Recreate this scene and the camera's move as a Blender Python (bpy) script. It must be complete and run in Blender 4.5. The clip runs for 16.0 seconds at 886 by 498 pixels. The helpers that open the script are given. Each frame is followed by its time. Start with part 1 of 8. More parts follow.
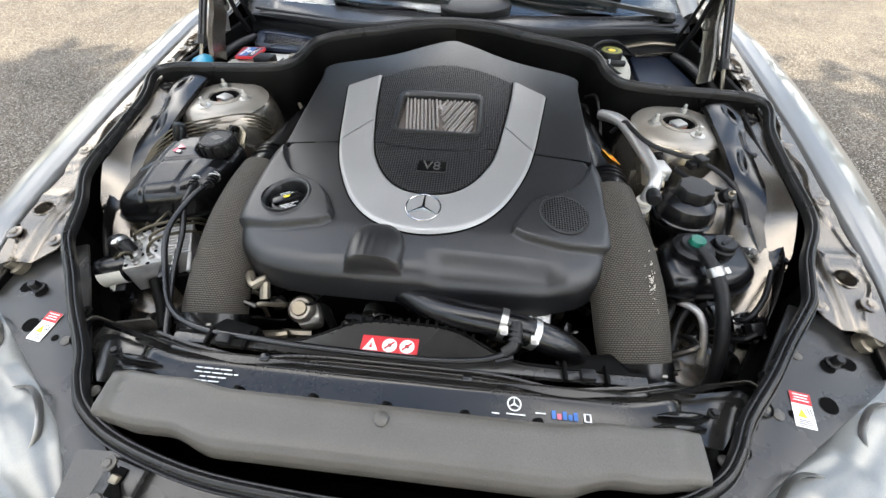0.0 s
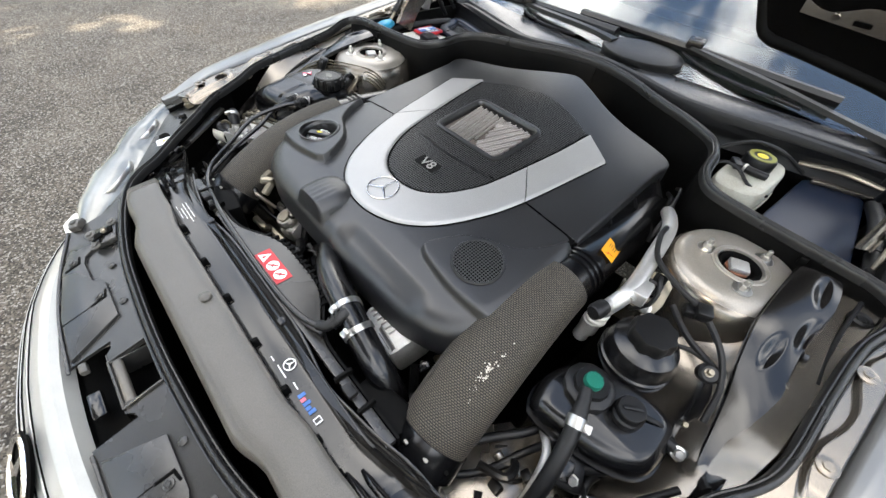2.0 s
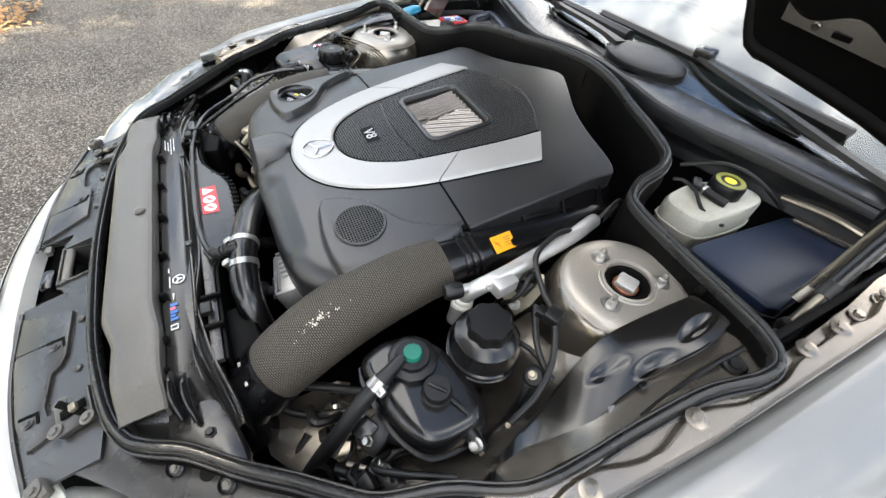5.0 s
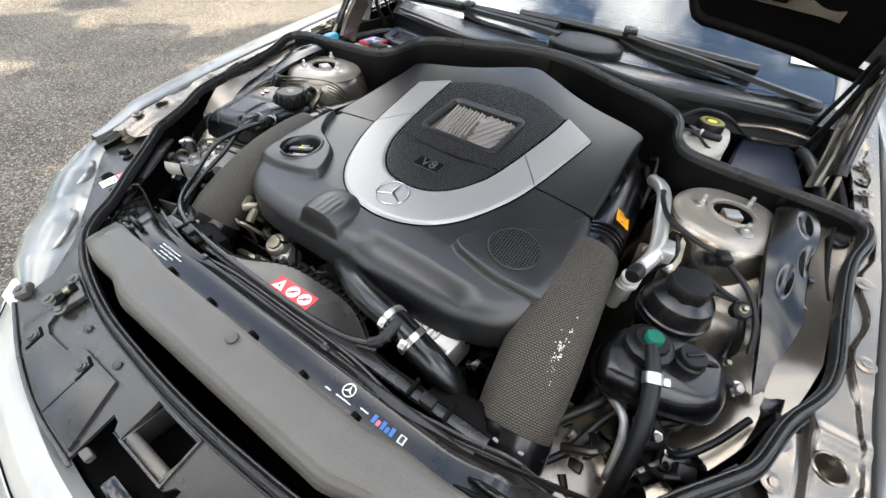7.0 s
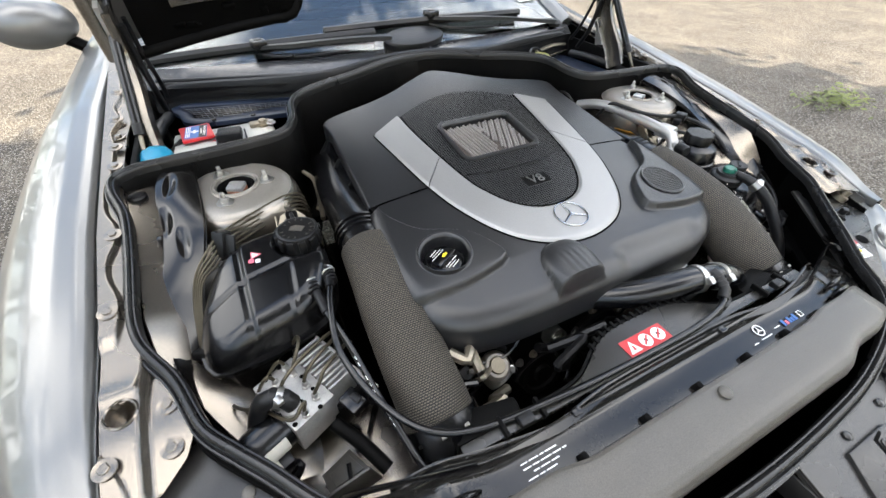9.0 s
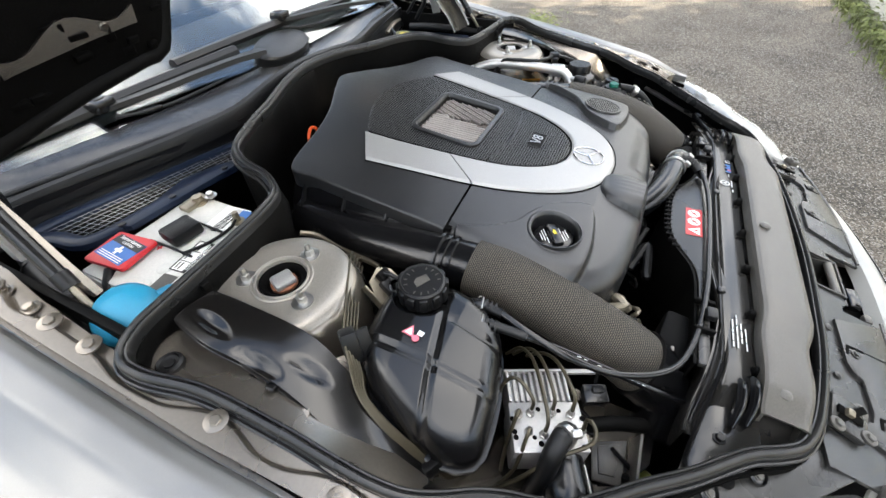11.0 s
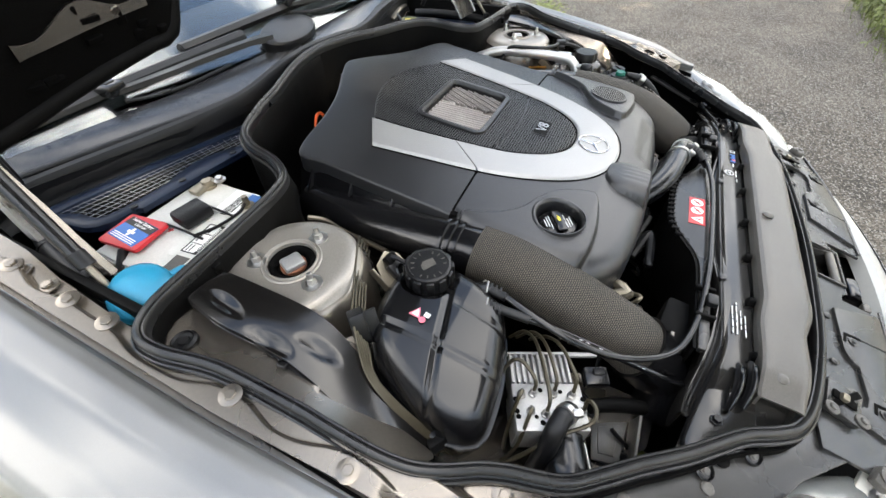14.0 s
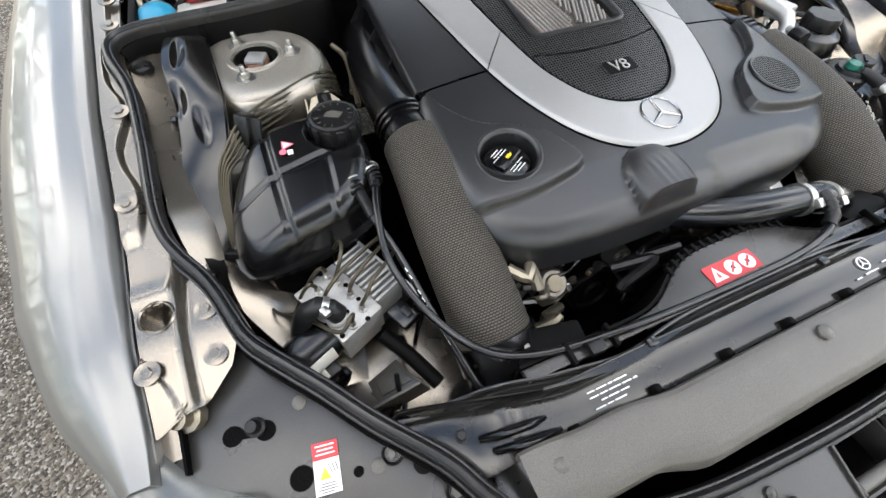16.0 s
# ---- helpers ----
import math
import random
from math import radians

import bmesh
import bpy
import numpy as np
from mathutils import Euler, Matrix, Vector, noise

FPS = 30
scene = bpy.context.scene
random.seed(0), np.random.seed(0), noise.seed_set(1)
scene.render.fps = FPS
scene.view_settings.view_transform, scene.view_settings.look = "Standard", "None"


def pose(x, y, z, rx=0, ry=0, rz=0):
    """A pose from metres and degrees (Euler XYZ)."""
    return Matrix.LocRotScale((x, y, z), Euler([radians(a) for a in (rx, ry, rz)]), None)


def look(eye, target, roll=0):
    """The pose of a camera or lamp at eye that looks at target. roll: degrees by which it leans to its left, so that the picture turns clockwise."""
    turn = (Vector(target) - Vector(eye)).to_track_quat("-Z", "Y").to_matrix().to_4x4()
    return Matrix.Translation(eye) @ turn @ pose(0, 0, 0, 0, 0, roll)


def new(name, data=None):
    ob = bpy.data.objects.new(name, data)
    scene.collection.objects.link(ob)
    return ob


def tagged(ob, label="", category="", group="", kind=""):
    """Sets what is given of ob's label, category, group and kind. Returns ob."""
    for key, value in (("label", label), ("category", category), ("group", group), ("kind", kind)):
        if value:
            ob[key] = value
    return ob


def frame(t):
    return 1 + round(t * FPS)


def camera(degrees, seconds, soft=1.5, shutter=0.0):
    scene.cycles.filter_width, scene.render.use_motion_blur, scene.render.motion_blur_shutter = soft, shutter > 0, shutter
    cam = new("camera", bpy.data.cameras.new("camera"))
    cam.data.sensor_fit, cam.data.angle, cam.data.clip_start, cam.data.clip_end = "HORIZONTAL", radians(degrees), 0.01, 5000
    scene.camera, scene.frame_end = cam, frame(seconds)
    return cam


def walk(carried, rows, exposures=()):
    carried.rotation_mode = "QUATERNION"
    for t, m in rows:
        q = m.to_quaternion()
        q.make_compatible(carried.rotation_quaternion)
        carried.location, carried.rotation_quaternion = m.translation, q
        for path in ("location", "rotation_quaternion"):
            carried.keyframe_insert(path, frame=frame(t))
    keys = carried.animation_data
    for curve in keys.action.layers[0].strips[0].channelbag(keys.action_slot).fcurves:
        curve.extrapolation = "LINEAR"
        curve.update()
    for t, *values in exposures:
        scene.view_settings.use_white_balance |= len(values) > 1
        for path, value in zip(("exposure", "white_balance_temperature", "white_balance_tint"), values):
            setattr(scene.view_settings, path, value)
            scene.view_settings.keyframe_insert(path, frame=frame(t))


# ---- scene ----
cam = camera(96.7, 16.0)
PATH = [
    (0, (0.087, 0.123, 1.313), (-0.044, 1.51, -0.121), 0.8),
    (0.5, (0.187, 0.099, 1.323), (-0.142, 1.472, -0.093), 2.2),
    (1, (0.341, 0.12, 1.338), (-0.24, 1.405, -0.08), 3.7),
    (1.5, (0.429, 0.213, 1.322), (-0.359, 1.374, -0.103), 5.6),
    (2, (0.51, 0.313, 1.332), (-0.457, 1.315, -0.103), 6.1),
    (2.5, (0.631, 0.434, 1.339), (-0.478, 1.272, -0.1), 5.8),
    (3, (0.706, 0.551, 1.333), (-0.481, 1.241, -0.122), 5.7),
    (5.5, (0.736, 0.549, 1.331), (-0.441, 1.249, -0.126), 6.5),
    (6, (0.7, 0.417, 1.309), (-0.401, 1.274, -0.124), 7.2),
    (6.5, (0.588, 0.28, 1.287), (-0.343, 1.381, -0.099), 7.9),
    (7, (0.393, 0.194, 1.289), (-0.351, 1.459, -0.07), 5.9),
    (7.5, (0.155, 0.145, 1.274), (-0.262, 1.575, -0.06), 6.0),
    (8, (-0.081, 0.129, 1.281), (-0.11, 1.638, -0.032), 4.6),
    (8.5, (-0.291, 0.186, 1.29), (0.039, 1.646, -0.037), 1.3),
    (9, (-0.476, 0.245, 1.291), (0.209, 1.576, -0.036), 0.6),
    (11.5, (-0.784, 0.652, 1.303), (0.508, 1.225, -0.112), -2.0),
    (12, (-0.77, 0.65, 1.299), (0.516, 1.217, -0.123), -2.0),
    (12.5, (-0.765, 0.643, 1.294), (0.518, 1.211, -0.131), -2.0),
    (13, (-0.768, 0.64, 1.295), (0.513, 1.212, -0.131), -2.0),
    (13.5, (-0.773, 0.636, 1.297), (0.499, 1.222, -0.13), -1.9),
    (14, (-0.793, 0.62, 1.304), (0.456, 1.247, -0.127), -1.7),
    (14.5, (-0.805, 0.552, 1.306), (0.387, 1.253, -0.139), -1.0),
    (15, (-0.753, 0.384, 1.296), (0.3, 1.217, -0.186), 0.4),
    (15.5, (-0.643, 0.338, 1.263), (0.167, 1.303, -0.291), 1.9),
    (16, (-0.508, 0.329, 1.231), (-0.034, 1.348, -0.424), 1.9),
]
walk(cam, [(t, look(eye, target, roll)) for t, eye, target, roll in PATH], exposures=[(0, 2.09, 7170, 10), (1.5, 2.13, 7190, 10), (3.0, 2.31, 7270, 10), (5.5, 2.29, 7290, 10), (8.0, 2.12, 7100, 10), (9.2, 2.12, 7120, 10), (12, 2.22, 7270, 10), (14, 2.20, 7270, 10), (16, 2.12, 7230, 10)])

# ---- world, sun, exposure ----
world = bpy.data.worlds.new("sky")
scene.world = world
world.use_nodes = True
wn, wl = world.node_tree.nodes, world.node_tree.links
wn.clear()
sky = wn.new("ShaderNodeTexSky")
sky.sky_type, sky.sun_disc = "NISHITA", False
SUN_UP, SUN_TURN = 48.0, 184.0
sky.sun_elevation, sky.sun_rotation = radians(SUN_UP), radians(SUN_TURN)
sky.air_density, sky.dust_density = 1.15, 0.8
coord = wn.new("ShaderNodeTexCoord")
cloud = wn.new("ShaderNodeTexNoise")
cloud.inputs["Scale"].default_value, cloud.inputs["Detail"].default_value, cloud.inputs["Roughness"].default_value = 2.6, 7.0, 0.58
ramp = wn.new("ShaderNodeValToRGB")
ramp.color_ramp.elements[0].position, ramp.color_ramp.elements[1].position = 0.46, 0.63
whiten = wn.new("ShaderNodeMix")
whiten.data_type = "RGBA"
whiten.inputs["B"].default_value = (13.6, 14.0, 14.7, 1)
back = wn.new("ShaderNodeBackground")
back.inputs["Strength"].default_value = 0.135
wout = wn.new("ShaderNodeOutputWorld")
shift = wn.new("ShaderNodeMapping")
shift.inputs["Location"].default_value = (11.81, -9.92, -4.70)
wl.new(coord.outputs["Generated"], shift.inputs["Vector"])
wl.new(shift.outputs["Vector"], cloud.inputs["Vector"])
wl.new(cloud.outputs["Fac"], ramp.inputs["Fac"])
wl.new(ramp.outputs["Color"], whiten.inputs["Factor"])
wl.new(sky.outputs["Color"], whiten.inputs["A"])
wl.new(whiten.outputs["Result"], back.inputs["Color"])
wl.new(back.outputs["Background"], wout.inputs["Surface"])

sun = new("sun", bpy.data.lights.new("sun", "SUN"))
sun.data.energy, sun.data.angle, sun.data.color = 3.6, radians(0.6), (1.0, 0.93, 0.82)
sun_way = Vector((math.sin(radians(SUN_TURN)) * math.cos(radians(SUN_UP)), math.cos(radians(SUN_TURN)) * math.cos(radians(SUN_UP)), math.sin(radians(SUN_UP))))
sun.matrix_world = look(sun_way * 20, (0, 0, 0))


# ---- materials ----
def material(name, color, rough=0.5, metal=0.0, vary=0.15, grain=0.1, scale=60.0, bump=0.1, coat=0.0, dirt=None, dirt_amount=0.0, spec=0.5, flakes=0.0):
    """A surface with variation at two scales, fine relief and, where wanted, dirt."""
    m = bpy.data.materials.new(name)
    m.use_nodes = True
    n, l = m.node_tree.nodes, m.node_tree.links
    b = n["Principled BSDF"]
    co = n.new("ShaderNodeTexCoord")
    big = n.new("ShaderNodeTexNoise")
    big.inputs["Scale"].default_value, big.inputs["Detail"].default_value = max(scale / 12, 2.0), 5
    fine = n.new("ShaderNodeTexNoise")
    fine.inputs["Scale"].default_value, fine.inputs["Detail"].default_value = scale * 8, 3
    for tex in (big, fine):
        l.new(co.outputs["Object"], tex.inputs["Vector"])
    low = n.new("ShaderNodeMapRange")
    low.inputs["To Min"].default_value, low.inputs["To Max"].default_value = 1 - vary, 1 + vary
    low.inputs["From Min"].default_value, low.inputs["From Max"].default_value = 0.3, 0.7
    l.new(big.outputs["Fac"], low.inputs["Value"])
    high = n.new("ShaderNodeMapRange")
    high.inputs["To Min"].default_value, high.inputs["To Max"].default_value = 1 - grain, 1 + grain
    high.inputs["From Min"].default_value, high.inputs["From Max"].default_value = 0.3, 0.7
    l.new(fine.outputs["Fac"], high.inputs["Value"])
    both = n.new("ShaderNodeMath")
    both.operation = "MULTIPLY"
    l.new(low.outputs["Result"], both.inputs[0])
    l.new(high.outputs["Result"], both.inputs[1])
    tint = n.new("ShaderNodeVectorMath")
    tint.operation = "SCALE"
    tint.inputs[0].default_value = color
    l.new(both.outputs["Value"], tint.inputs["Scale"])
    last = tint.outputs["Vector"]
    if dirt:
        spots = n.new("ShaderNodeTexNoise")
        spots.inputs["Scale"].default_value, spots.inputs["Detail"].default_value, spots.inputs["Roughness"].default_value = scale / 5, 8, 0.7
        l.new(co.outputs["Object"], spots.inputs["Vector"])
        where = n.new("ShaderNodeMapRange")
        where.inputs["From Min"].default_value, where.inputs["From Max"].default_value = 0.48, 0.75
        where.inputs["To Max"].default_value = dirt_amount
        l.new(spots.outputs["Fac"], where.inputs["Value"])
        soil = n.new("ShaderNodeMix")
        soil.data_type = "RGBA"
        soil.inputs["B"].default_value = (*dirt, 1)
        l.new(where.outputs["Result"], soil.inputs["Factor"])
        l.new(last, soil.inputs["A"])
        last = soil.outputs["Result"]
    l.new(last, b.inputs["Base Color"])
    gloss = n.new("ShaderNodeMapRange")
    gloss.inputs["To Min"].default_value, gloss.inputs["To Max"].default_value = max(rough - 0.08, 0.02), min(rough + 0.1, 1)
    l.new(big.outputs["Fac"], gloss.inputs["Value"])
    l.new(gloss.outputs["Result"], b.inputs["Roughness"])
    b.inputs["Metallic"].default_value = metal
    b.inputs["Specular IOR Level"].default_value = spec
    b.inputs["Coat Weight"].default_value = coat
    b.inputs["Coat Roughness"].default_value = 0.05
    if bump:
        rel = n.new("ShaderNodeBump")
        rel.inputs["Strength"].default_value, rel.inputs["Distance"].default_value = bump, 0.002
        l.new(fine.outputs["Fac"], rel.inputs["Height"])
        l.new(rel.outputs["Normal"], b.inputs["Normal"])
    return m


def patterned(name, color, gap, rough, scale, kind, depth, metal=0.0, stretch=(1, 1, 1), fill=0.5):
    """A surface with a fine regular relief: kind 'dots' for perforation, 'weave' for cloth."""
    m = material(name, color, rough, metal, vary=0.12, grain=0.1, bump=0)
    n, l = m.node_tree.nodes, m.node_tree.links
    b = n["Principled BSDF"]
    co = n.new("ShaderNodeTexCoord")
    place = n.new("ShaderNodeMapping")
    place.inputs["Scale"].default_value = stretch
    l.new(co.outputs["UV" if kind == "weave" else "Object"], place.inputs["Vector"])
    if kind == "dots":
        tex = n.new("ShaderNodeTexVoronoi")
        tex.inputs["Scale"].default_value, tex.inputs["Randomness"].default_value = scale, 0.0
        out = tex.outputs["Distance"]
    else:
        tex = n.new("ShaderNodeTexBrick")
        tex.inputs["Scale"].default_value = scale
        tex.inputs["Mortar Size"].default_value, tex.inputs["Mortar Smooth"].default_value = 0.085, 0.5
        tex.inputs["Brick Width"].default_value, tex.inputs["Row Height"].default_value = 0.5, 0.25
        out = tex.outputs["Fac"]
    l.new(place.outputs["Vector"], tex.inputs["Vector"])
    step = n.new("ShaderNodeMapRange")
    step.interpolation_type = "SMOOTHSTEP"
    if kind == "dots":
        step.inputs["From Min"].default_value, step.inputs["From Max"].default_value = fill - 0.08, fill + 0.08
    l.new(out, step.inputs["Value"])
    mix = n.new("ShaderNodeMix")
    mix.data_type = "RGBA"
    if kind == "dots":
        mix.inputs["A"].default_value = (*gap, 1)
        old = b.inputs["Base Color"].links[0].from_socket
        l.new(old, mix.inputs["B"])
    else:
        old = b.inputs["Base Color"].links[0].from_socket
        l.new(old, mix.inputs["A"])
        mix.inputs["B"].default_value = (*gap, 1)
    l.new(step.outputs["Result"], mix.inputs["Factor"])
    l.new(mix.outputs["Result"], b.inputs["Base Color"])
    rel = n.new("ShaderNodeBump")
    rel.inputs["Strength"].default_value, rel.inputs["Distance"].default_value = 0.9, depth
    rel.invert = kind == "weave"
    l.new(step.outputs["Result"], rel.inputs["Height"])
    l.new(rel.outputs["Normal"], b.inputs["Normal"])
    if kind == "dots":
        # the holes swallow the gloss
        shine = n.new("ShaderNodeMapRange")
        shine.inputs["To Max"].default_value = 0.5
        l.new(step.outputs["Result"], shine.inputs["Value"])
        l.new(shine.outputs["Result"], b.inputs["Specular IOR Level"])
    return m


COVER = material("cover_plastic", (0.0125, 0.0127, 0.0135), 0.33, vary=0.10, grain=0.2, scale=120, bump=0.16, spec=0.62)
PLASTIC = material("black_plastic", (0.0045, 0.0045, 0.005), 0.38, vary=0.2, grain=0.2, scale=80, bump=0.2, dirt=(0.06, 0.054, 0.045), dirt_amount=0.05, spec=0.35)
DULL = material("dull_black_plastic", (0.0022, 0.0021, 0.0020), 0.55, vary=0.2, grain=0.2, scale=80, bump=0.25, dirt=(0.06, 0.054, 0.045), dirt_amount=0.04, spec=0.08)
GREYBLACK = material("dusty_grey_plastic", (0.078, 0.072, 0.063), 0.33, vary=0.12, grain=0.2, scale=90, bump=0.2, dirt=(0.12, 0.108, 0.092), dirt_amount=0.14, spec=0.45)
PANEL = material("dark_panel_plastic", (0.0235, 0.0225, 0.0208), 0.26, vary=0.12, grain=0.15, scale=90, bump=0.12, dirt=(0.06, 0.055, 0.048), dirt_amount=0.12, spec=0.55)
GLOSSY = material("gloss_black_plastic", (0.005, 0.005, 0.0055), 0.13, vary=0.2, grain=0.05, scale=30, bump=0.02, dirt=(0.06, 0.055, 0.045), dirt_amount=0.05)
SATIN = material("satin_black_plastic", (0.004, 0.004, 0.0045), 0.22, vary=0.2, grain=0.1, scale=40, bump=0.05, dirt=(0.06, 0.055, 0.045), dirt_amount=0.06)
RUBBER = material("black_rubber", (0.0075, 0.0075, 0.008), 0.40, vary=0.2, grain=0.15, scale=70, bump=0.12, dirt=(0.07, 0.065, 0.055), dirt_amount=0.06, spec=0.28)
# near-black: grimy parts, and painted shade where holes, slots and voids are not modelled
DARK = material("grime_and_void_shade", (0.0018, 0.0017, 0.0016), 0.7, vary=0.3, grain=0.2, scale=40, bump=0.3, spec=0.05)
SILVER = material("satin_silver_trim", (0.33, 0.326, 0.318), 0.44, metal=0.55, vary=0.04, grain=0.10, scale=160, bump=0.06)
CHROME = material("chrome_trim", (0.82, 0.82, 0.82), 0.12, metal=1.0, vary=0.03, grain=0.03, bump=0.0)
BEIGE = material("champagne_inner_paint", (0.235, 0.209, 0.177), 0.25, metal=0.86, vary=0.10, grain=0.04, scale=30, bump=0.02, dirt=(0.14, 0.12, 0.095), dirt_amount=0.22)
PAINT = material("silver_body_paint", (0.180, 0.179, 0.173), 0.36, metal=0.5, vary=0.03, grain=0.06, scale=200, bump=0.0, coat=0.6)
CREAM = material("pale_bumper_paint", (0.40, 0.395, 0.365), 0.34, metal=0.1, vary=0.05, grain=0.05, scale=120, bump=0.01, coat=0.3, dirt=(0.22, 0.20, 0.16), dirt_amount=0.2)
ALU = material("cast_aluminium", (0.42, 0.412, 0.395), 0.40, metal=0.6, vary=0.2, grain=0.12, scale=70, bump=0.3, dirt=(0.11, 0.09, 0.07), dirt_amount=0.5)
SLAMM = material("gloss_dark_painted_steel", (0.014, 0.0132, 0.012), 0.15, vary=0.15, grain=0.05, scale=30, bump=0.02, dirt=(0.08, 0.072, 0.06), dirt_amount=0.16)
WIRE = material("greyed_mesh_wire", (0.13, 0.14, 0.16), 0.4, metal=0.4, vary=0.1, grain=0.05, bump=0.0)
WALU = material("pale_oxidised_aluminium", (0.46, 0.45, 0.435), 0.36, metal=0.65, vary=0.12, grain=0.08, scale=70, bump=0.15, dirt=(0.30, 0.27, 0.23), dirt_amount=0.3)
STEEL = material("zinc_steel", (0.46, 0.45, 0.43), 0.30, metal=0.95, vary=0.12, grain=0.08, scale=60, bump=0.08)
DULLSTEEL = material("dull_pipe_steel", (0.24, 0.21, 0.16), 0.36, metal=0.8, vary=0.2, grain=0.1, scale=60, bump=0.08)
RUST = material("rust_orange_washer", (0.16, 0.055, 0.025), 0.6, vary=0.2, grain=0.2, scale=60, bump=0.1)
WHITEP = material("cream_plastic", (0.66, 0.64, 0.56), 0.42, vary=0.12, grain=0.05, scale=30, bump=0.05, dirt=(0.30, 0.18, 0.09), dirt_amount=0.25)
MURKY = material("aged_translucent_plastic", (0.36, 0.36, 0.31), 0.38, vary=0.25, grain=0.08, scale=40, bump=0.05, dirt=(0.16, 0.08, 0.035), dirt_amount=0.55)
PRESSED = material("pressed_black_sheet", (0.0055, 0.0050, 0.0047), 0.17, vary=0.2, grain=0.05, scale=30, bump=0.02, dirt=(0.06, 0.055, 0.045), dirt_amount=0.05)
BATTERY = material("white_battery_case", (0.56, 0.56, 0.53), 0.42, vary=0.08, grain=0.06, scale=40, bump=0.08, dirt=(0.35, 0.32, 0.26), dirt_amount=0.15)
RED = material("red_label", (0.50, 0.022, 0.028), 0.40, vary=0.06, grain=0.04, bump=0.0)
WHITE = material("white_print", (0.80, 0.80, 0.78), 0.45, vary=0.04, grain=0.04, bump=0.0)
INK = material("black_print", (0.02, 0.02, 0.02), 0.5, vary=0.05, grain=0.04, bump=0.0)
BLUE = material("blue_print", (0.03, 0.14, 0.42), 0.45, vary=0.06, grain=0.04, bump=0.0)
PINK = material("pink_print", (0.70, 0.14, 0.20), 0.45, vary=0.06, grain=0.04, bump=0.0)
YELLOW = material("yellow_print", (0.72, 0.55, 0.03), 0.45, vary=0.06, grain=0.04, bump=0.0)
ORANGE = material("orange_sticker", (0.85, 0.36, 0.02), 0.40, vary=0.05, grain=0.04, bump=0.0)
TEAL = material("teal_blue_cap", (0.005, 0.20, 0.33), 0.38, vary=0.08, grain=0.05, bump=0.05)
GREEN = material("green_cap", (0.004, 0.125, 0.085), 0.35, vary=0.1, grain=0.05, bump=0.05)
OCHRE = material("olive_yellow_cap", (0.20, 0.20, 0.035), 0.5, vary=0.1, grain=0.05, bump=0.05)
CABLE = material("orange_cable", (0.65, 0.09, 0.02), 0.45, vary=0.1, grain=0.05, bump=0.05)
TAPE = material("worn_white_marks", (0.48, 0.45, 0.39), 0.7, vary=0.2, grain=0.2, bump=0.2)
FOLIAGE = material("dark_foliage", (0.050, 0.075, 0.025), 0.55, vary=0.4, grain=0.2, scale=6, bump=0.0)
BARK = material("grey_brown_bark", (0.12, 0.095, 0.07), 0.85, vary=0.3, grain=0.3, scale=20, bump=0.6)
LITTER = material("fallen_brown_leaves", (0.30, 0.16, 0.06), 0.7, vary=0.4, grain=0.2, scale=20, bump=0.1)
LENS = material("hazy_headlight_lens", (0.20, 0.205, 0.195), 0.19, vary=0.45, grain=0.05, scale=60, bump=0.02, coat=0.35, metal=0.2)
PERFO = patterned("perforated_black", (0.019, 0.019, 0.020), (0.0030, 0.0030, 0.0030), 0.36, 205, "dots", 0.0007, stretch=(1, 1, 0.0), fill=0.37)
VENTM = patterned("coarse_vent_mesh", (0.030, 0.030, 0.031), (0.0006, 0.0006, 0.0006), 0.36, 215, "dots", 0.0015, stretch=(1, 1, 0.0), fill=0.38)
RIB = material("worn_cast_ribs", (0.38, 0.35, 0.325), 0.42, metal=0.5, vary=0.25, grain=0.15, scale=50, bump=0.2, dirt=(0.14, 0.12, 0.10), dirt_amount=0.35)
SEALM = material("greyed_rubber_seal", (0.0135, 0.0135, 0.0138), 0.27, vary=0.15, grain=0.12, scale=60, bump=0.08, dirt=(0.06, 0.056, 0.048), dirt_amount=0.12, spec=0.4)
INTAKE = material("brown_oily_casting", (0.105, 0.088, 0.078), 0.5, metal=0.3, vary=0.4, grain=0.2, scale=60, bump=0.3)
# darker copy of the chrome, with the emblem's shade put into its colour
STARLINE = material("shaded_chrome_relief", (0.42, 0.42, 0.43), 0.16, metal=1.0, vary=0.05, grain=0.03, bump=0.0)
LIDBLUE = material("blue_black_plastic", (0.006, 0.011, 0.024), 0.34, vary=0.2, grain=0.1, scale=30, bump=0.06, dirt=(0.05, 0.05, 0.05), dirt_amount=0.08, spec=0.22)
LINE = material("olive_brake_line", (0.062, 0.052, 0.033), 0.34, metal=0.5, vary=0.2, grain=0.1, scale=60, bump=0.05)
CLOTH = patterned("woven_hose_cloth", (0.104, 0.088, 0.066), (0.0080, 0.0067, 0.0051), 0.72, 1.0, "weave", 0.0030, stretch=(36, 84, 1))
ASPHALT = material("worn_asphalt", (0.063, 0.0538, 0.0422), 0.85, vary=0.34, grain=0.3, scale=5, bump=0, dirt=(0.105, 0.092, 0.074), dirt_amount=0.7, spec=0.3)
an, al = ASPHALT.node_tree.nodes, ASPHALT.node_tree.links
ab = an["Principled BSDF"]
aco = an.new("ShaderNodeTexCoord")
chip = an.new("ShaderNodeTexVoronoi")
chip.inputs["Scale"].default_value = 150
al.new(aco.outputs["Object"], chip.inputs["Vector"])
pick = an.new("ShaderNodeSeparateColor")
al.new(chip.outputs["Color"], pick.inputs["Color"])
bright = an.new("ShaderNodeMapRange")
bright.inputs["To Min"].default_value, bright.inputs["To Max"].default_value = 0.48, 1.72
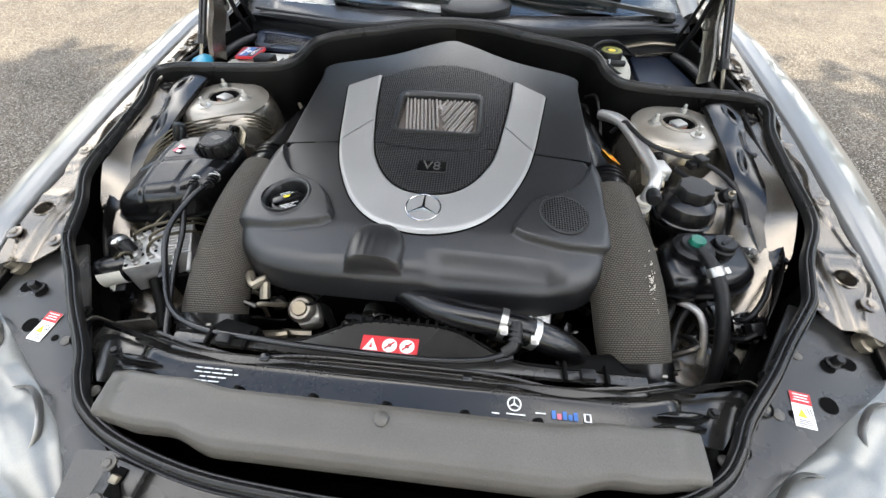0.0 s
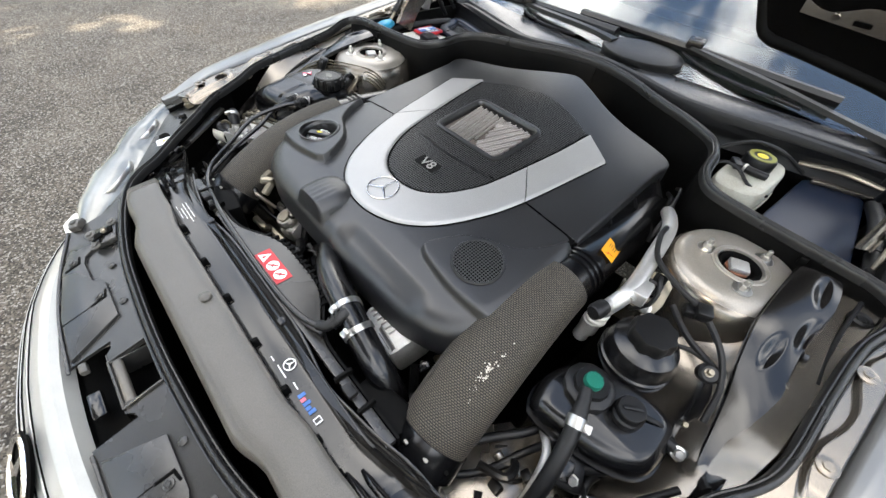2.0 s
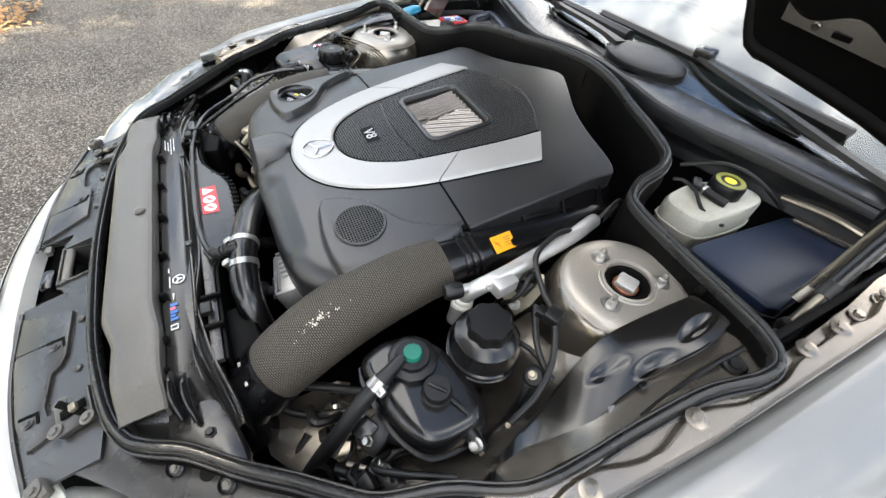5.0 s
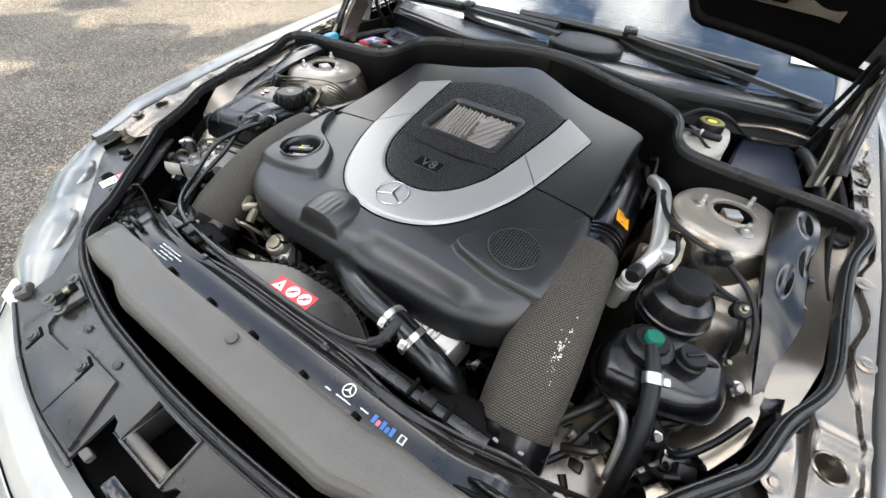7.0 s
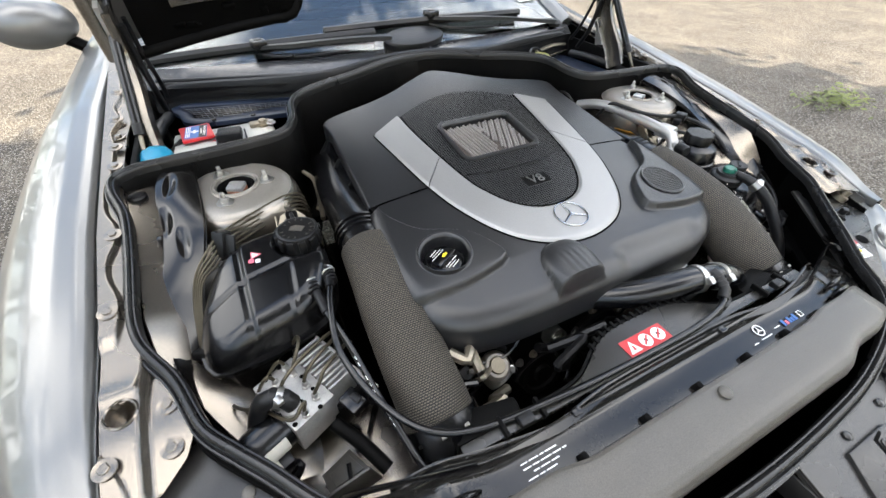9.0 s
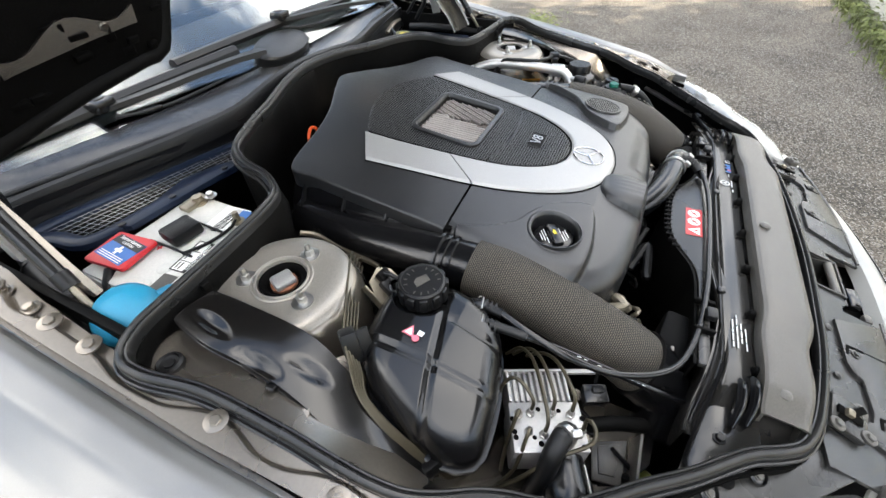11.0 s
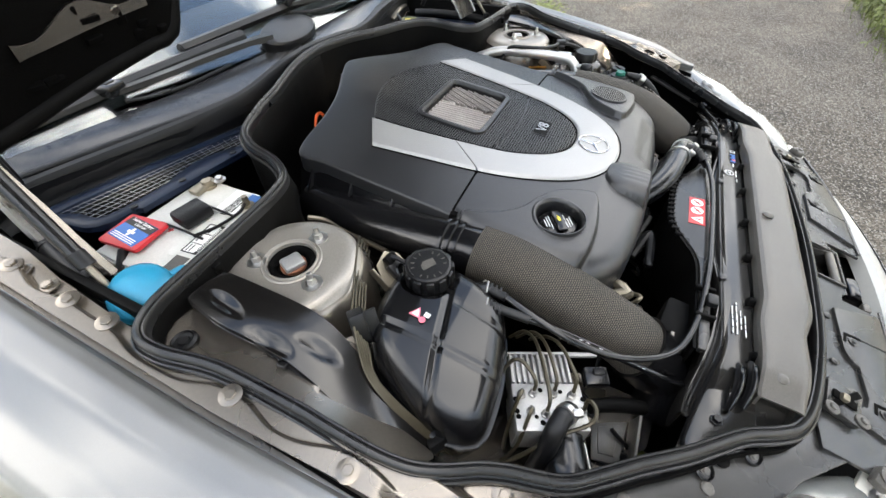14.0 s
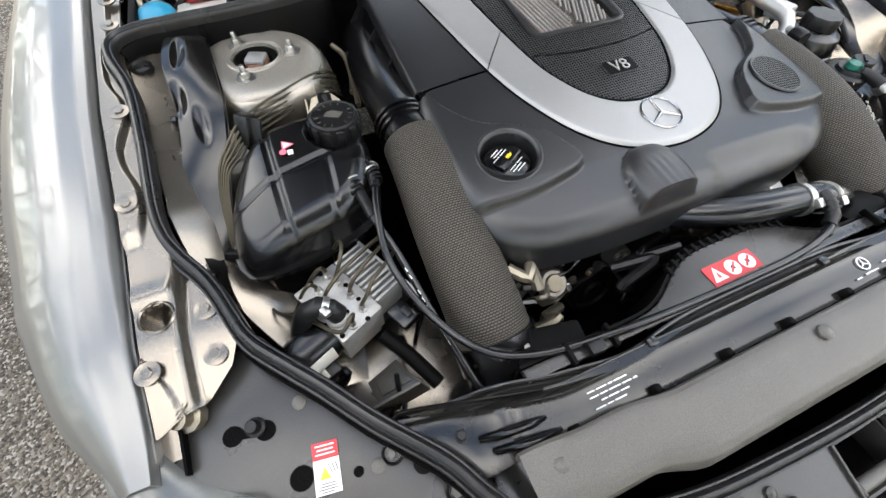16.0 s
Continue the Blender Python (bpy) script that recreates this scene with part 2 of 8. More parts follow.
al.new(pick.outputs["Red"], bright.inputs["Value"])
power = an.new("ShaderNodeMath")
power.operation = "POWER"
power.inputs[1].default_value = 1.4
al.new(bright.outputs["Result"], power.inputs[0])
speck = an.new("ShaderNodeVectorMath")
speck.operation = "SCALE"
al.new(ab.inputs["Base Color"].links[0].from_socket, speck.inputs[0])
al.new(power.outputs["Value"], speck.inputs["Scale"])
pale = an.new("ShaderNodeMapRange")
pale.inputs["From Min"].default_value, pale.inputs["From Max"].default_value = 0.83, 0.88
al.new(pick.outputs["Green"], pale.inputs["Value"])
chips = an.new("ShaderNodeMix")
chips.data_type = "RGBA"
chips.inputs["B"].default_value = (0.25, 0.232, 0.205, 1)
al.new(pale.outputs["Result"], chips.inputs["Factor"])
al.new(speck.outputs["Vector"], chips.inputs["A"])
al.new(chips.outputs["Result"], ab.inputs["Base Color"])
arel = an.new("ShaderNodeBump")
arel.inputs["Strength"].default_value, arel.inputs["Distance"].default_value = 0.7, 0.003
arel.invert = True
al.new(chip.outputs["Distance"], arel.inputs["Height"])
al.new(arel.outputs["Normal"], ab.inputs["Normal"])
GRASSM = material("dry_grass", (0.11, 0.13, 0.035), 0.7, vary=0.4, grain=0.3, scale=20, bump=0.1)
COWL = material("sun_greyed_plastic", (0.024, 0.0245, 0.026), 0.20, vary=0.10, grain=0.08, scale=60, bump=0.12, dirt=(0.14, 0.13, 0.11), dirt_amount=0.2)
TOWER = material("grey_zinc_tower_top", (0.262, 0.241, 0.212), 0.34, metal=0.50, vary=0.12, grain=0.1, scale=60, bump=0.04, dirt=(0.15, 0.12, 0.09), dirt_amount=0.25)
STONE = material("pale_wall_plaster", (0.55, 0.52, 0.46), 0.8, vary=0.15, grain=0.2, scale=15, bump=0.5)

GLASS = bpy.data.materials.new("windscreen_glass")
GLASS.use_nodes = True
gb = GLASS.node_tree.nodes["Principled BSDF"]
gb.inputs["Base Color"].default_value = (0.85, 0.92, 0.92, 1)
gb.inputs["Transmission Weight"].default_value, gb.inputs["Roughness"].default_value, gb.inputs["IOR"].default_value = 1.0, 0.0, 1.62


# ---- building helpers ----
def finish(name, bm, mat, smooth=38.0):
    me = bpy.data.meshes.new(name)
    bmesh.ops.recalc_face_normals(bm, faces=bm.faces)
    bm.to_mesh(me)
    bm.free()
    me.materials.append(mat)
    if smooth:
        me.shade_smooth()
        me.set_sharp_from_angle(angle=radians(smooth))
    return new(name, me)


BASES = {}


def thing(name, base, label, category, group="", kind=""):
    ob = new(name)
    ob.empty_display_size = 0.02
    ob.location = base
    BASES[ob] = Matrix.Translation(base)
    return tagged(ob, label, category, group, kind)


def part(name, bm, mat, parent, label="", smooth=38.0):
    ob = finish(name, bm, mat, smooth)
    ob.parent = parent
    ob.matrix_parent_inverse = BASES.get(parent, Matrix()).inverted()
    if label:
        ob["label"] = label
    return ob


def whole(name, bm, mat, label, category, group="", kind="", smooth=38.0):
    return tagged(finish(name, bm, mat, smooth), label, category, group, kind)


def add(bm, other):
    """Pours one bmesh into another."""
    me = bpy.data.meshes.new("pour")
    other.to_mesh(me)
    other.free()
    bm.from_mesh(me)
    bpy.data.meshes.remove(me)
    return bm


def spline(points, step=0.01, closed=False):
    """Points on a smooth curve through the given ones."""
    p = [Vector(q) for q in points]
    if len(p) == 2:
        n = max(2, int((p[1] - p[0]).length / step))
        return [p[0].lerp(p[1], k / n) for k in range(n + 1)]
    out = []
    last = len(p) if closed else len(p) - 1
    for i in range(last):
        if closed:
            a, b, c, d = p[i - 1], p[i], p[(i + 1) % len(p)], p[(i + 2) % len(p)]
        else:
            b, c = p[i], p[i + 1]
            a = p[i - 1] if i else b * 2 - c
            d = p[i + 2] if i + 2 < len(p) else c * 2 - b
        n = max(1, int((c - b).length / step))
        for k in range(n):
            t = k / n
            out.append(0.5 * ((2 * b) + (c - a) * t + (2 * a - 5 * b + 4 * c - d) * t * t + (3 * b - a - 3 * c + d) * t ** 3))
    if not closed:
        out.append(p[-1])
    return out


def sweep(points, section, closed=False, step=0.01, up=(0, 0, 1), scales=None, uv=False, caps=True):
    """A section of (across, up) points swept along a smooth curve. scales: one factor for each given point."""
    path = spline(points, step, closed)
    up = Vector(up)
    n = len(path)
    factor = [1.0] * n
    if scales:
        given = [Vector(q) for q in points]
        at, marks = 0, []
        for g in given:
            k = min(range(n), key=lambda i: (path[i] - g).length)
            marks.append(k)
        factor = list(np.interp(range(n), marks, scales))
    bm = bmesh.new()
    layer = bm.loops.layers.uv.new("UVMap") if uv else None
    rings, run = [], [0.0]
    for i, q in enumerate(path):
        a, b = path[i - 1] if (i or closed) else q, path[(i + 1) % n] if (i + 1 < n or closed) else q
        ahead = (b - a).normalized()
        side = ahead.cross(up)
        if side.length < 1e-4:
            side = ahead.cross(Vector((0, 1, 0)))
        side.normalize()
        top = side.cross(ahead)
        rings.append([bm.verts.new(q + (side * u + top * v) * factor[i]) for u, v in section])
        if i:
            run.append(run[-1] + (q - path[i - 1]).length)
    m = len(section)
    for i in range(n if closed else n - 1):
        r, s = rings[i], rings[(i + 1) % n]
        for k in range(m):
            f = bm.faces.new((r[k], r[(k + 1) % m], s[(k + 1) % m], s[k]))
            if layer:
                v0, v1 = run[i], run[min(i + 1, n - 1)]
                for loop, co in zip(f.loops, ((k / m, v0), ((k + 1) / m, v0), ((k + 1) / m, v1), (k / m, v1))):
                    loop[layer].uv = co
    if caps and not closed:
        bm.faces.new(rings[0])
        bm.faces.new(rings[-1][::-1])
    return bm


def ring(rx, ry=None, n=16, power=1.0):
    ry = rx if ry is None else ry
    out = []
    for k in range(n):
        c, s = math.cos(2 * math.pi * k / n), math.sin(2 * math.pi * k / n)
        out.append((rx * math.copysign(abs(c) ** power, c), ry * math.copysign(abs(s) ** power, s)))
    return out


def tube(points, r, n=12, step=0.01, scales=None, uv=False, closed=False):
    return sweep(points, ring(r, r, n) if not isinstance(r, tuple) else ring(r[0], r[1], n), closed, step, scales=scales, uv=uv)


def lathe(profile, place, n=28, axis=(0, 0, 1), sx=1.0, sy=1.0, caps=True):
    """Turns (radius, height) points about an axis that starts at place."""
    bm = bmesh.new()
    turn = Vector((0, 0, 1)).rotation_difference(Vector(axis)).to_matrix()
    rows = []
    for r, h in profile:
        if r < 1e-6:
            rows.append([bm.verts.new(Vector(place) + turn @ Vector((0, 0, h)))])
        else:
            rows.append([bm.verts.new(Vector(place) + turn @ Vector((sx * r * math.cos(2 * math.pi * k / n), sy * r * math.sin(2 * math.pi * k / n), h))) for k in range(n)])
    for a, b in zip(rows, rows[1:]):
        for k in range(n):
            f = [a[k % len(a)], a[(k + 1) % n % len(a)], b[(k + 1) % n % len(b)], b[k % len(b)]]
            f = list(dict.fromkeys(f))
            if len(f) > 2:
                bm.faces.new(f)
    for row in (rows[0], rows[-1]):
        if caps and len(row) > 2:
            bm.faces.new(row)
    return bm


def box(center, size, bevel=0.004, turn=(0, 0, 0), seg=2, taper=None):
    bm = bmesh.new()
    bmesh.ops.create_cube(bm, size=1.0)
    bmesh.ops.scale(bm, vec=size, verts=bm.verts)
    if taper:
        for v in bm.verts:
            if v.co.z > 0:
                v.co.x *= taper[0]
                v.co.y *= taper[1]
    if bevel:
        bmesh.ops.bevel(bm, geom=list(bm.edges), offset=bevel, segments=seg, profile=0.5, affect="EDGES")
    bmesh.ops.transform(bm, matrix=pose(*center, *turn), verts=bm.verts)
    return bm


def slab(outline, height, thick, bevel=0.003, seg=2):
    """A plate with the given (x, y) outline; height(x, y) is its top, a plane."""
    bm = bmesh.new()
    top = [bm.verts.new((x, y, height(x, y))) for x, y in outline]
    low = [bm.verts.new((x, y, height(x, y) - thick)) for x, y in outline]
    bm.faces.new(top)
    bm.faces.new(low[::-1])
    n = len(outline)
    for k in range(n):
        bm.faces.new((top[k], low[k], low[(k + 1) % n], top[(k + 1) % n]))
    bmesh.ops.recalc_face_normals(bm, faces=bm.faces)
    if bevel:
        rim = [e for e in bm.edges if e.verts[0] in top and e.verts[1] in top]
        bmesh.ops.bevel(bm, geom=rim, offset=bevel, segments=seg, profile=0.5, affect="EDGES")
    bmesh.ops.triangulate(bm, faces=[f for f in bm.faces if len(f.verts) > 4])
    return bm


def grid(nu, nv, place, thick=0.0):
    """A sheet through place(u, v) for u, v from 0 to 1, thickened downwards along its normals."""
    bm = bmesh.new()
    rows = [[bm.verts.new(place(i / nu, j / nv)) for j in range(nv + 1)] for i in range(nu + 1)]
    for i in range(nu):
        for j in range(nv):
            bm.faces.new((rows[i][j], rows[i + 1][j], rows[i + 1][j + 1], rows[i][j + 1]))
    if thick:
        bm.normal_update()
        flip = -1 if sum(f.normal.z for f in bm.faces) < 0 else 1
        low = [[bm.verts.new(v.co - v.normal * thick * flip) for v in row] for row in rows]
        for i in range(nu):
            for j in range(nv):
                bm.faces.new((low[i][j], low[i][j + 1], low[i + 1][j + 1], low[i + 1][j]))
        for i in range(nu):
            for j in (0, nv):
                bm.faces.new((rows[i][j], rows[i + 1][j], low[i + 1][j], low[i][j]))
        for j in range(nv):
            for i in (0, nu):
                bm.faces.new((rows[i][j], rows[i][j + 1], low[i][j + 1], low[i][j]))
    return bm


def mirrored(points, s):
    return [(s * p[0], *p[1:]) for p in points]


def table(rows, at):
    """Straight lines between rows of (at, value, value...)."""
    a = [r[0] for r in rows]
    return [float(np.interp(at, a, [r[k] for r in rows])) for k in range(1, len(rows[0]))]


def smooth01(x):
    x = min(max(x, 0.0), 1.0)
    return x * x * (3 - 2 * x)


def flat(outline, m, thick=0.0006):
    """A thin label: (x, y) outline on the pose m."""
    bm = slab(outline, lambda x, y: thick, thick, 0)
    bmesh.ops.transform(bm, matrix=m, verts=bm.verts)
    return bm


def rect(w, h, x=0.0, y=0.0):
    return [(x - w / 2, y - h / 2), (x + w / 2, y - h / 2), (x + w / 2, y + h / 2), (x - w / 2, y + h / 2)]


def disc(r, x=0.0, y=0.0, n=20):
    return [(x + r * math.cos(2 * math.pi * k / n), y + r * math.sin(2 * math.pi * k / n)) for k in range(n)]


def lettering(text, size, m, mat, parent, name="lettering", deep=0.0006, label=""):
    cu = bpy.data.curves.new(name, "FONT")
    cu.body, cu.size, cu.extrude, cu.align_x, cu.align_y = text, size, deep, "CENTER", "CENTER"
    tmp = new(name, cu)
    bpy.context.view_layer.update()
    me = bpy.data.meshes.new_from_object(tmp.evaluated_get(bpy.context.evaluated_depsgraph_get()))
    bpy.data.objects.remove(tmp)
    me.transform(m)
    me.materials.clear()
    me.materials.append(mat)
    ob = new(name, me)
    ob.parent = parent
    ob.matrix_parent_inverse = BASES.get(parent, Matrix()).inverted()
    if label:
        ob["label"] = label
    return ob


def hexbolt(bm, place, r=0.008, h=0.007, axis=(0, 0, 1), washer=0.0):
    """A flanged hexagon bolt head poured into bm."""
    if washer:
        add(bm, lathe([(0.0, 0.0), (washer, 0.0), (washer, 0.002), (r, 0.003)], place, 20, axis))
    add(bm, lathe([(r * 1.35, 0.0), (r * 1.35, 0.002), (r, 0.0025), (r, h * 0.85), (r * 0.85, h), (0, h)], place, 6, axis))
    return bm


def rail_z(y):
    return 0.877 + 0.155 * (y - 0.925) - 0.020 * smooth01((0.61 - y) / 0.14)


# ---- ground ----
def ground_height(x, y):
    return 0.012 * noise.noise(Vector((x * 0.35, y * 0.35, 3.0))) + 0.004 * noise.noise(Vector((x * 1.7, y * 1.7, 7.0)))


def build_ground():
    bm = bmesh.new()
    steps = [-400, -120, -50, -25] + [k * 0.5 for k in range(-24, 25)] + [25, 50, 120, 400]
    rows = [[bm.verts.new((x, y, ground_height(x, y) if max(abs(x), abs(y)) < 13 else 0.0)) for x in steps] for y in steps]
    for i in range(len(steps) - 1):
        for j in range(len(steps) - 1):
            bm.faces.new((rows[i][j], rows[i][j + 1], rows[i + 1][j + 1], rows[i + 1][j]))
    return whole("ground", bm, ASPHALT, "worn grey asphalt with pale aggregate and dusty patches", "road", kind="structure")


build_ground()


# ---- inner body of the engine bay ----
SEAL = [
    (0.13, 0.226, 0.745), (0.247, 0.236, 0.747), (0.36, 0.262, 0.755), (0.421, 0.292, 0.768), (0.450, 0.325, 0.778), (0.476, 0.368, 0.785),
    (0.530, 0.430, 0.795), (0.570, 0.482, 0.804), (0.600, 0.518, 0.810), (0.630, 0.556, 0.817), (0.643, 0.590, 0.823), (0.652, 0.620, 0.829),
    (0.664, 0.648, 0.834), (0.683, 0.680, 0.840), (0.697, 0.712, 0.846), (0.703, 0.750, 0.853), (0.704, 0.80, 0.862), (0.704, 0.86, 0.874), (0.709, 0.955, 0.892),
    (0.726, 1.02, 0.908), (0.722, 1.056, 0.914), (0.69, 1.075, 0.917), (0.639, 1.08, 0.918), (0.537, 1.086, 0.919), (0.45, 1.092, 0.922),
    (0.412, 1.108, 0.924), (0.388, 1.15, 0.93), (0.378, 1.205, 0.938), (0.35, 1.245, 0.944), (0.28, 1.275, 0.95), (0.207, 1.298, 0.953), (0.1, 1.335, 0.960),
]


def build_bay():
    bay = thing("engine_bay", (0, 0.8, 0.3), "champagne painted inner body of a car's engine bay", "car body", kind="structure")
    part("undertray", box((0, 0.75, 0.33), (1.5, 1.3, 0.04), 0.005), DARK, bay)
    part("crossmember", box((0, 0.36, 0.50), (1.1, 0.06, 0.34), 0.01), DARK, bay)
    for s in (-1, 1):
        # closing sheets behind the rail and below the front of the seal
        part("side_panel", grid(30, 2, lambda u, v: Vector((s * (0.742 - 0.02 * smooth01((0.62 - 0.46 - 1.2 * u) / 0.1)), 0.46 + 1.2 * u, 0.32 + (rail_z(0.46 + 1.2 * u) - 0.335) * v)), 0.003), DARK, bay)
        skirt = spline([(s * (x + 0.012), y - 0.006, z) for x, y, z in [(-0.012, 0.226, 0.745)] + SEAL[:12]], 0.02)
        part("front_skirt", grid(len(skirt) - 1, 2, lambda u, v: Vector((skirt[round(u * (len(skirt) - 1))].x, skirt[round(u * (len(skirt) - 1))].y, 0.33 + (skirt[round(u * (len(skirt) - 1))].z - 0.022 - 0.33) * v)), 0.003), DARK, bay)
        # wheel housing: rows of (y, then height at seven distances from the middle)
        across = (0.705, 0.655, 0.60, 0.54, 0.47, 0.425, 0.40)
        rows = [
            (0.52, 0.665, 0.655, 0.640, 0.620, 0.590, 0.46, 0.36),
            (0.62, 0.720, 0.705, 0.675, 0.650, 0.610, 0.50, 0.36),
            (0.75, 0.838, 0.785, 0.725, 0.70, 0.66, 0.58, 0.36),
            (0.86, 0.856, 0.838, 0.795, 0.77, 0.75, 0.64, 0.36),
            (0.95, 0.872, 0.859, 0.840, 0.83, 0.80, 0.68, 0.36),
            (1.04, 0.884, 0.870, 0.862, 0.85, 0.82, 0.70, 0.36),
            (1.10, 0.890, 0.885, 0.870, 0.86, 0.83, 0.70, 0.36),
        ]
        pinch = [(0.52, 0.60), (0.62, 0.655), (0.70, 0.69), (0.95, 0.705), (1.1, 0.725)]

        def place(u, v):
            y = 0.52 + 0.58 * u
            zs = table(rows, y)
            edge = table(pinch, y)[0]
            k = v * 6
            x = float(np.interp(k, range(7), across))
            x = x * edge / 0.705 if x > 0.5 else x
            return Vector((s * x, y, float(np.interp(k, range(7), zs))))

        part("wheel_housing", grid(20, 24, place, 0.004), BEIGE, bay, "champagne painted wheel housing panel")
        # strut tower dome
        tower = lathe([(0.150, 0.60), (0.128, 0.74), (0.115, 0.815), (0.110, 0.842), (0.104, 0.860), (0.096, 0.871), (0.086, 0.8768), (0.070, 0.879), (0.052, 0.8790), (0.0375, 0.8787), (0.0345, 0.862), (0.0, 0.862)], (s * 0.536, 1.0, 0), 64)
        dome = part("strut_tower", tower, TOWER, bay, "grey zinc top of the strut tower")
        part("tower_side", lathe([(0.1515, 0.60), (0.1295, 0.74), (0.1165, 0.815), (0.1112, 0.842), (0.1060, 0.8585), (0.1020, 0.864), (0.0990, 0.8665), (0.0985, 0.8655)], (s * 0.536, 1.0, 0), 64, caps=False), BEIGE, dome, "champagne painted tower side")
        part("bearing_ring", lathe([(0.0345, 0.872), (0.0445, 0.8780), (0.0450, 0.8800), (0.0432, 0.8812), (0.0412, 0.8800), (0.0395, 0.8800), (0.0380, 0.8822), (0.0360, 0.8815), (0.0345, 0.872)], (s * 0.536, 1.0, 0), 48, caps=False), TOWER, dome)
        part("bearing_cup", lathe([(0.0, 0.863), (0.034, 0.863), (0.0348, 0.872), (0.0338, 0.8775), (0.0305, 0.8785), (0.0270, 0.875), (0.0240, 0.867), (0.0, 0.866)], (s * 0.536, 1.0, 0), 36), DARK, dome, "black rubber bearing cup")
        part("bearing_washer", lathe([(0.0, 0.866), (0.0190, 0.866), (0.0192, 0.8715), (0.0180, 0.8725), (0.0, 0.8725)], (s * 0.536, 1.0, 0), 36), RUST, dome, "rusty orange washer")
        part("damper_nut", box((s * 0.536, 1.0, 0.8745), (0.031, 0.029, 0.012), 0.004, (0, 0, 24 * s)), ALU, dome, "square zinc damper nut")
        for dx, dy in ((-0.055, -0.006), (0.022, 0.047), (0.022, -0.055)):
            bm = hexbolt(bmesh.new(), (s * (0.536 + dx), 1.0 + dy, 0.878), 0.0075, 0.012, washer=0.015)
            add(bm, lathe([(0.004, 0), (0.004, 0.020), (0.003, 0.022), (0, 0.022)], (s * (0.536 + dx), 1.0 + dy, 0.878), 12))
            part("stud_nut", bm, STEEL, dome, "zinc plated flange nut on a stud")
        for dx, dy in ((-0.045, 0.05), (-0.03, 0.062), (0.06, 0.02), (-0.065, -0.035), (-0.01, 0.075), (0.05, -0.03)):
            part("weld_dimple", lathe([(0.0055, 0.0), (0.005, 0.0012), (0.0, 0.0012)], (s * (0.536 + dx), 1.0 + dy, 0.8765), 14), BEIGE, dome)
        plug = lathe([(0.0, 0.004), (0.006, 0.004), (0.007, 0.002), (0.010, 0.003), (0.012, 0.006), (0.014, 0.003), (0.014, -0.004)], (s * 0.579, 0.928, 0.862), 22, (0, -0.25, 1))
        part("hole_plug", plug, RUBBER, dome, "black rubber plug")
        plug = lathe([(0.0, 0.004), (0.006, 0.004), (0.007, 0.002), (0.011, 0.003), (0.013, 0.006), (0.016, 0.003), (0.016, -0.004)], (s * 0.700, 1.030, 0.879), 22)
        part("hole_plug", plug, RUBBER, bay, "black rubber plug")
        for y, x in ((0.86, 0.672), (0.80, 0.655), (0.76, 0.648)):
            part("weld_dimple", lathe([(0.0065, 0.0), (0.006, 0.0014), (0.0, 0.0014)], (s * x, y, table([(0.76, 0.790), (0.80, 0.814), (0.86, 0.8445)], y)[0]), 14, (0.3 * s, 0, 1)), BEIGE, bay)

        # apron low in the front corner
        part("front_apron", slab(mirrored([(0.395, 0.425), (0.470, 0.432), (0.545, 0.485), (0.610, 0.545), (0.625, 0.600), (0.430, 0.605), (0.400, 0.560)], s)[:: s], lambda x, y: 0.636 + 0.12 * (y - 0.43), 0.004, 0.001), BEIGE, bay, "champagne painted apron panel")
        # rail between the seal and the fender, with its pressed front plate
        gap = [(0.44, 0.738), (0.55, 0.739), (0.75, 0.741), (0.93, 0.750), (1.17, 0.750), (1.8, 0.745)]
        inner = [(0.497, 0.735), (0.508, 0.712), (0.522, 0.688), (0.547, 0.660), (0.575, 0.647), (0.62, 0.656), (0.66, 0.673), (0.70, 0.690), (0.75, 0.699), (0.95, 0.703), (1.03, 0.718), (1.10, 0.718), (1.22, 0.712), (1.30, 0.702), (1.8, 0.70)]
        hole_x, hole_y = (0.704, 0.605) if s > 0 else (0.718, 0.617)

        def rail(u, v):
            y = 0.497 + 1.20 * u
            a, b = table(inner, y)[0], table(gap, y)[0]
            x = a + (b - a) * v
            z = rail_z(y) - 0.004
            near = hole_x - 0.711
            if y < 0.735:
                # inner flange below a ridge, and the outer sheet lapping over with its curved edge
                fade = smooth01((0.735 - y) / 0.03)
                ridge = near + table([(0.50, 0.694), (0.56, 0.692), (0.62, 0.690), (0.68, 0.684), (0.74, 0.680)], y)[0]
                lap = near + sum(table([(0.50, 0.702), (0.530, 0.708), (0.552, 0.716), (0.585, 0.736), (0.600, 0.740), (0.66, 0.737), (0.715, 0.732), (0.74, 0.722)], y + 0.004 * k)[0] for k in range(-2, 3)) / 5
                z += -0.014 * (1 - smooth01((x - ridge + 0.006) / 0.012)) * fade + 0.0045 * smooth01((x - lap) / 0.003) * fade
                z += 0.004 * fade * math.exp(-((y - 0.645) / 0.012) ** 2) * smooth01((x - ridge) / 0.01)
            if y > 0.705:
                crease = sum(table([(0.72, 0.62), (0.745, 0.34), (0.795, 0.34), (0.83, 0.66), (0.875, 0.66), (0.90, 0.36), (0.95, 0.36), (0.985, 0.70), (1.06, 0.70), (1.085, 0.36), (1.20, 0.36), (1.225, 0.66), (1.255, 0.36), (1.305, 0.36), (1.33, 0.68), (1.37, 0.36), (1.8, 0.36)], y + 0.006 * k)[0] for k in range(-3, 4)) / 7
                z += 0.0085 * smooth01((v - crease) / 0.12) * smooth01((y - 0.705) / 0.03)
            return Vector((s * x, y, z))

        sheet = grid(340, 36, rail, 0.003)
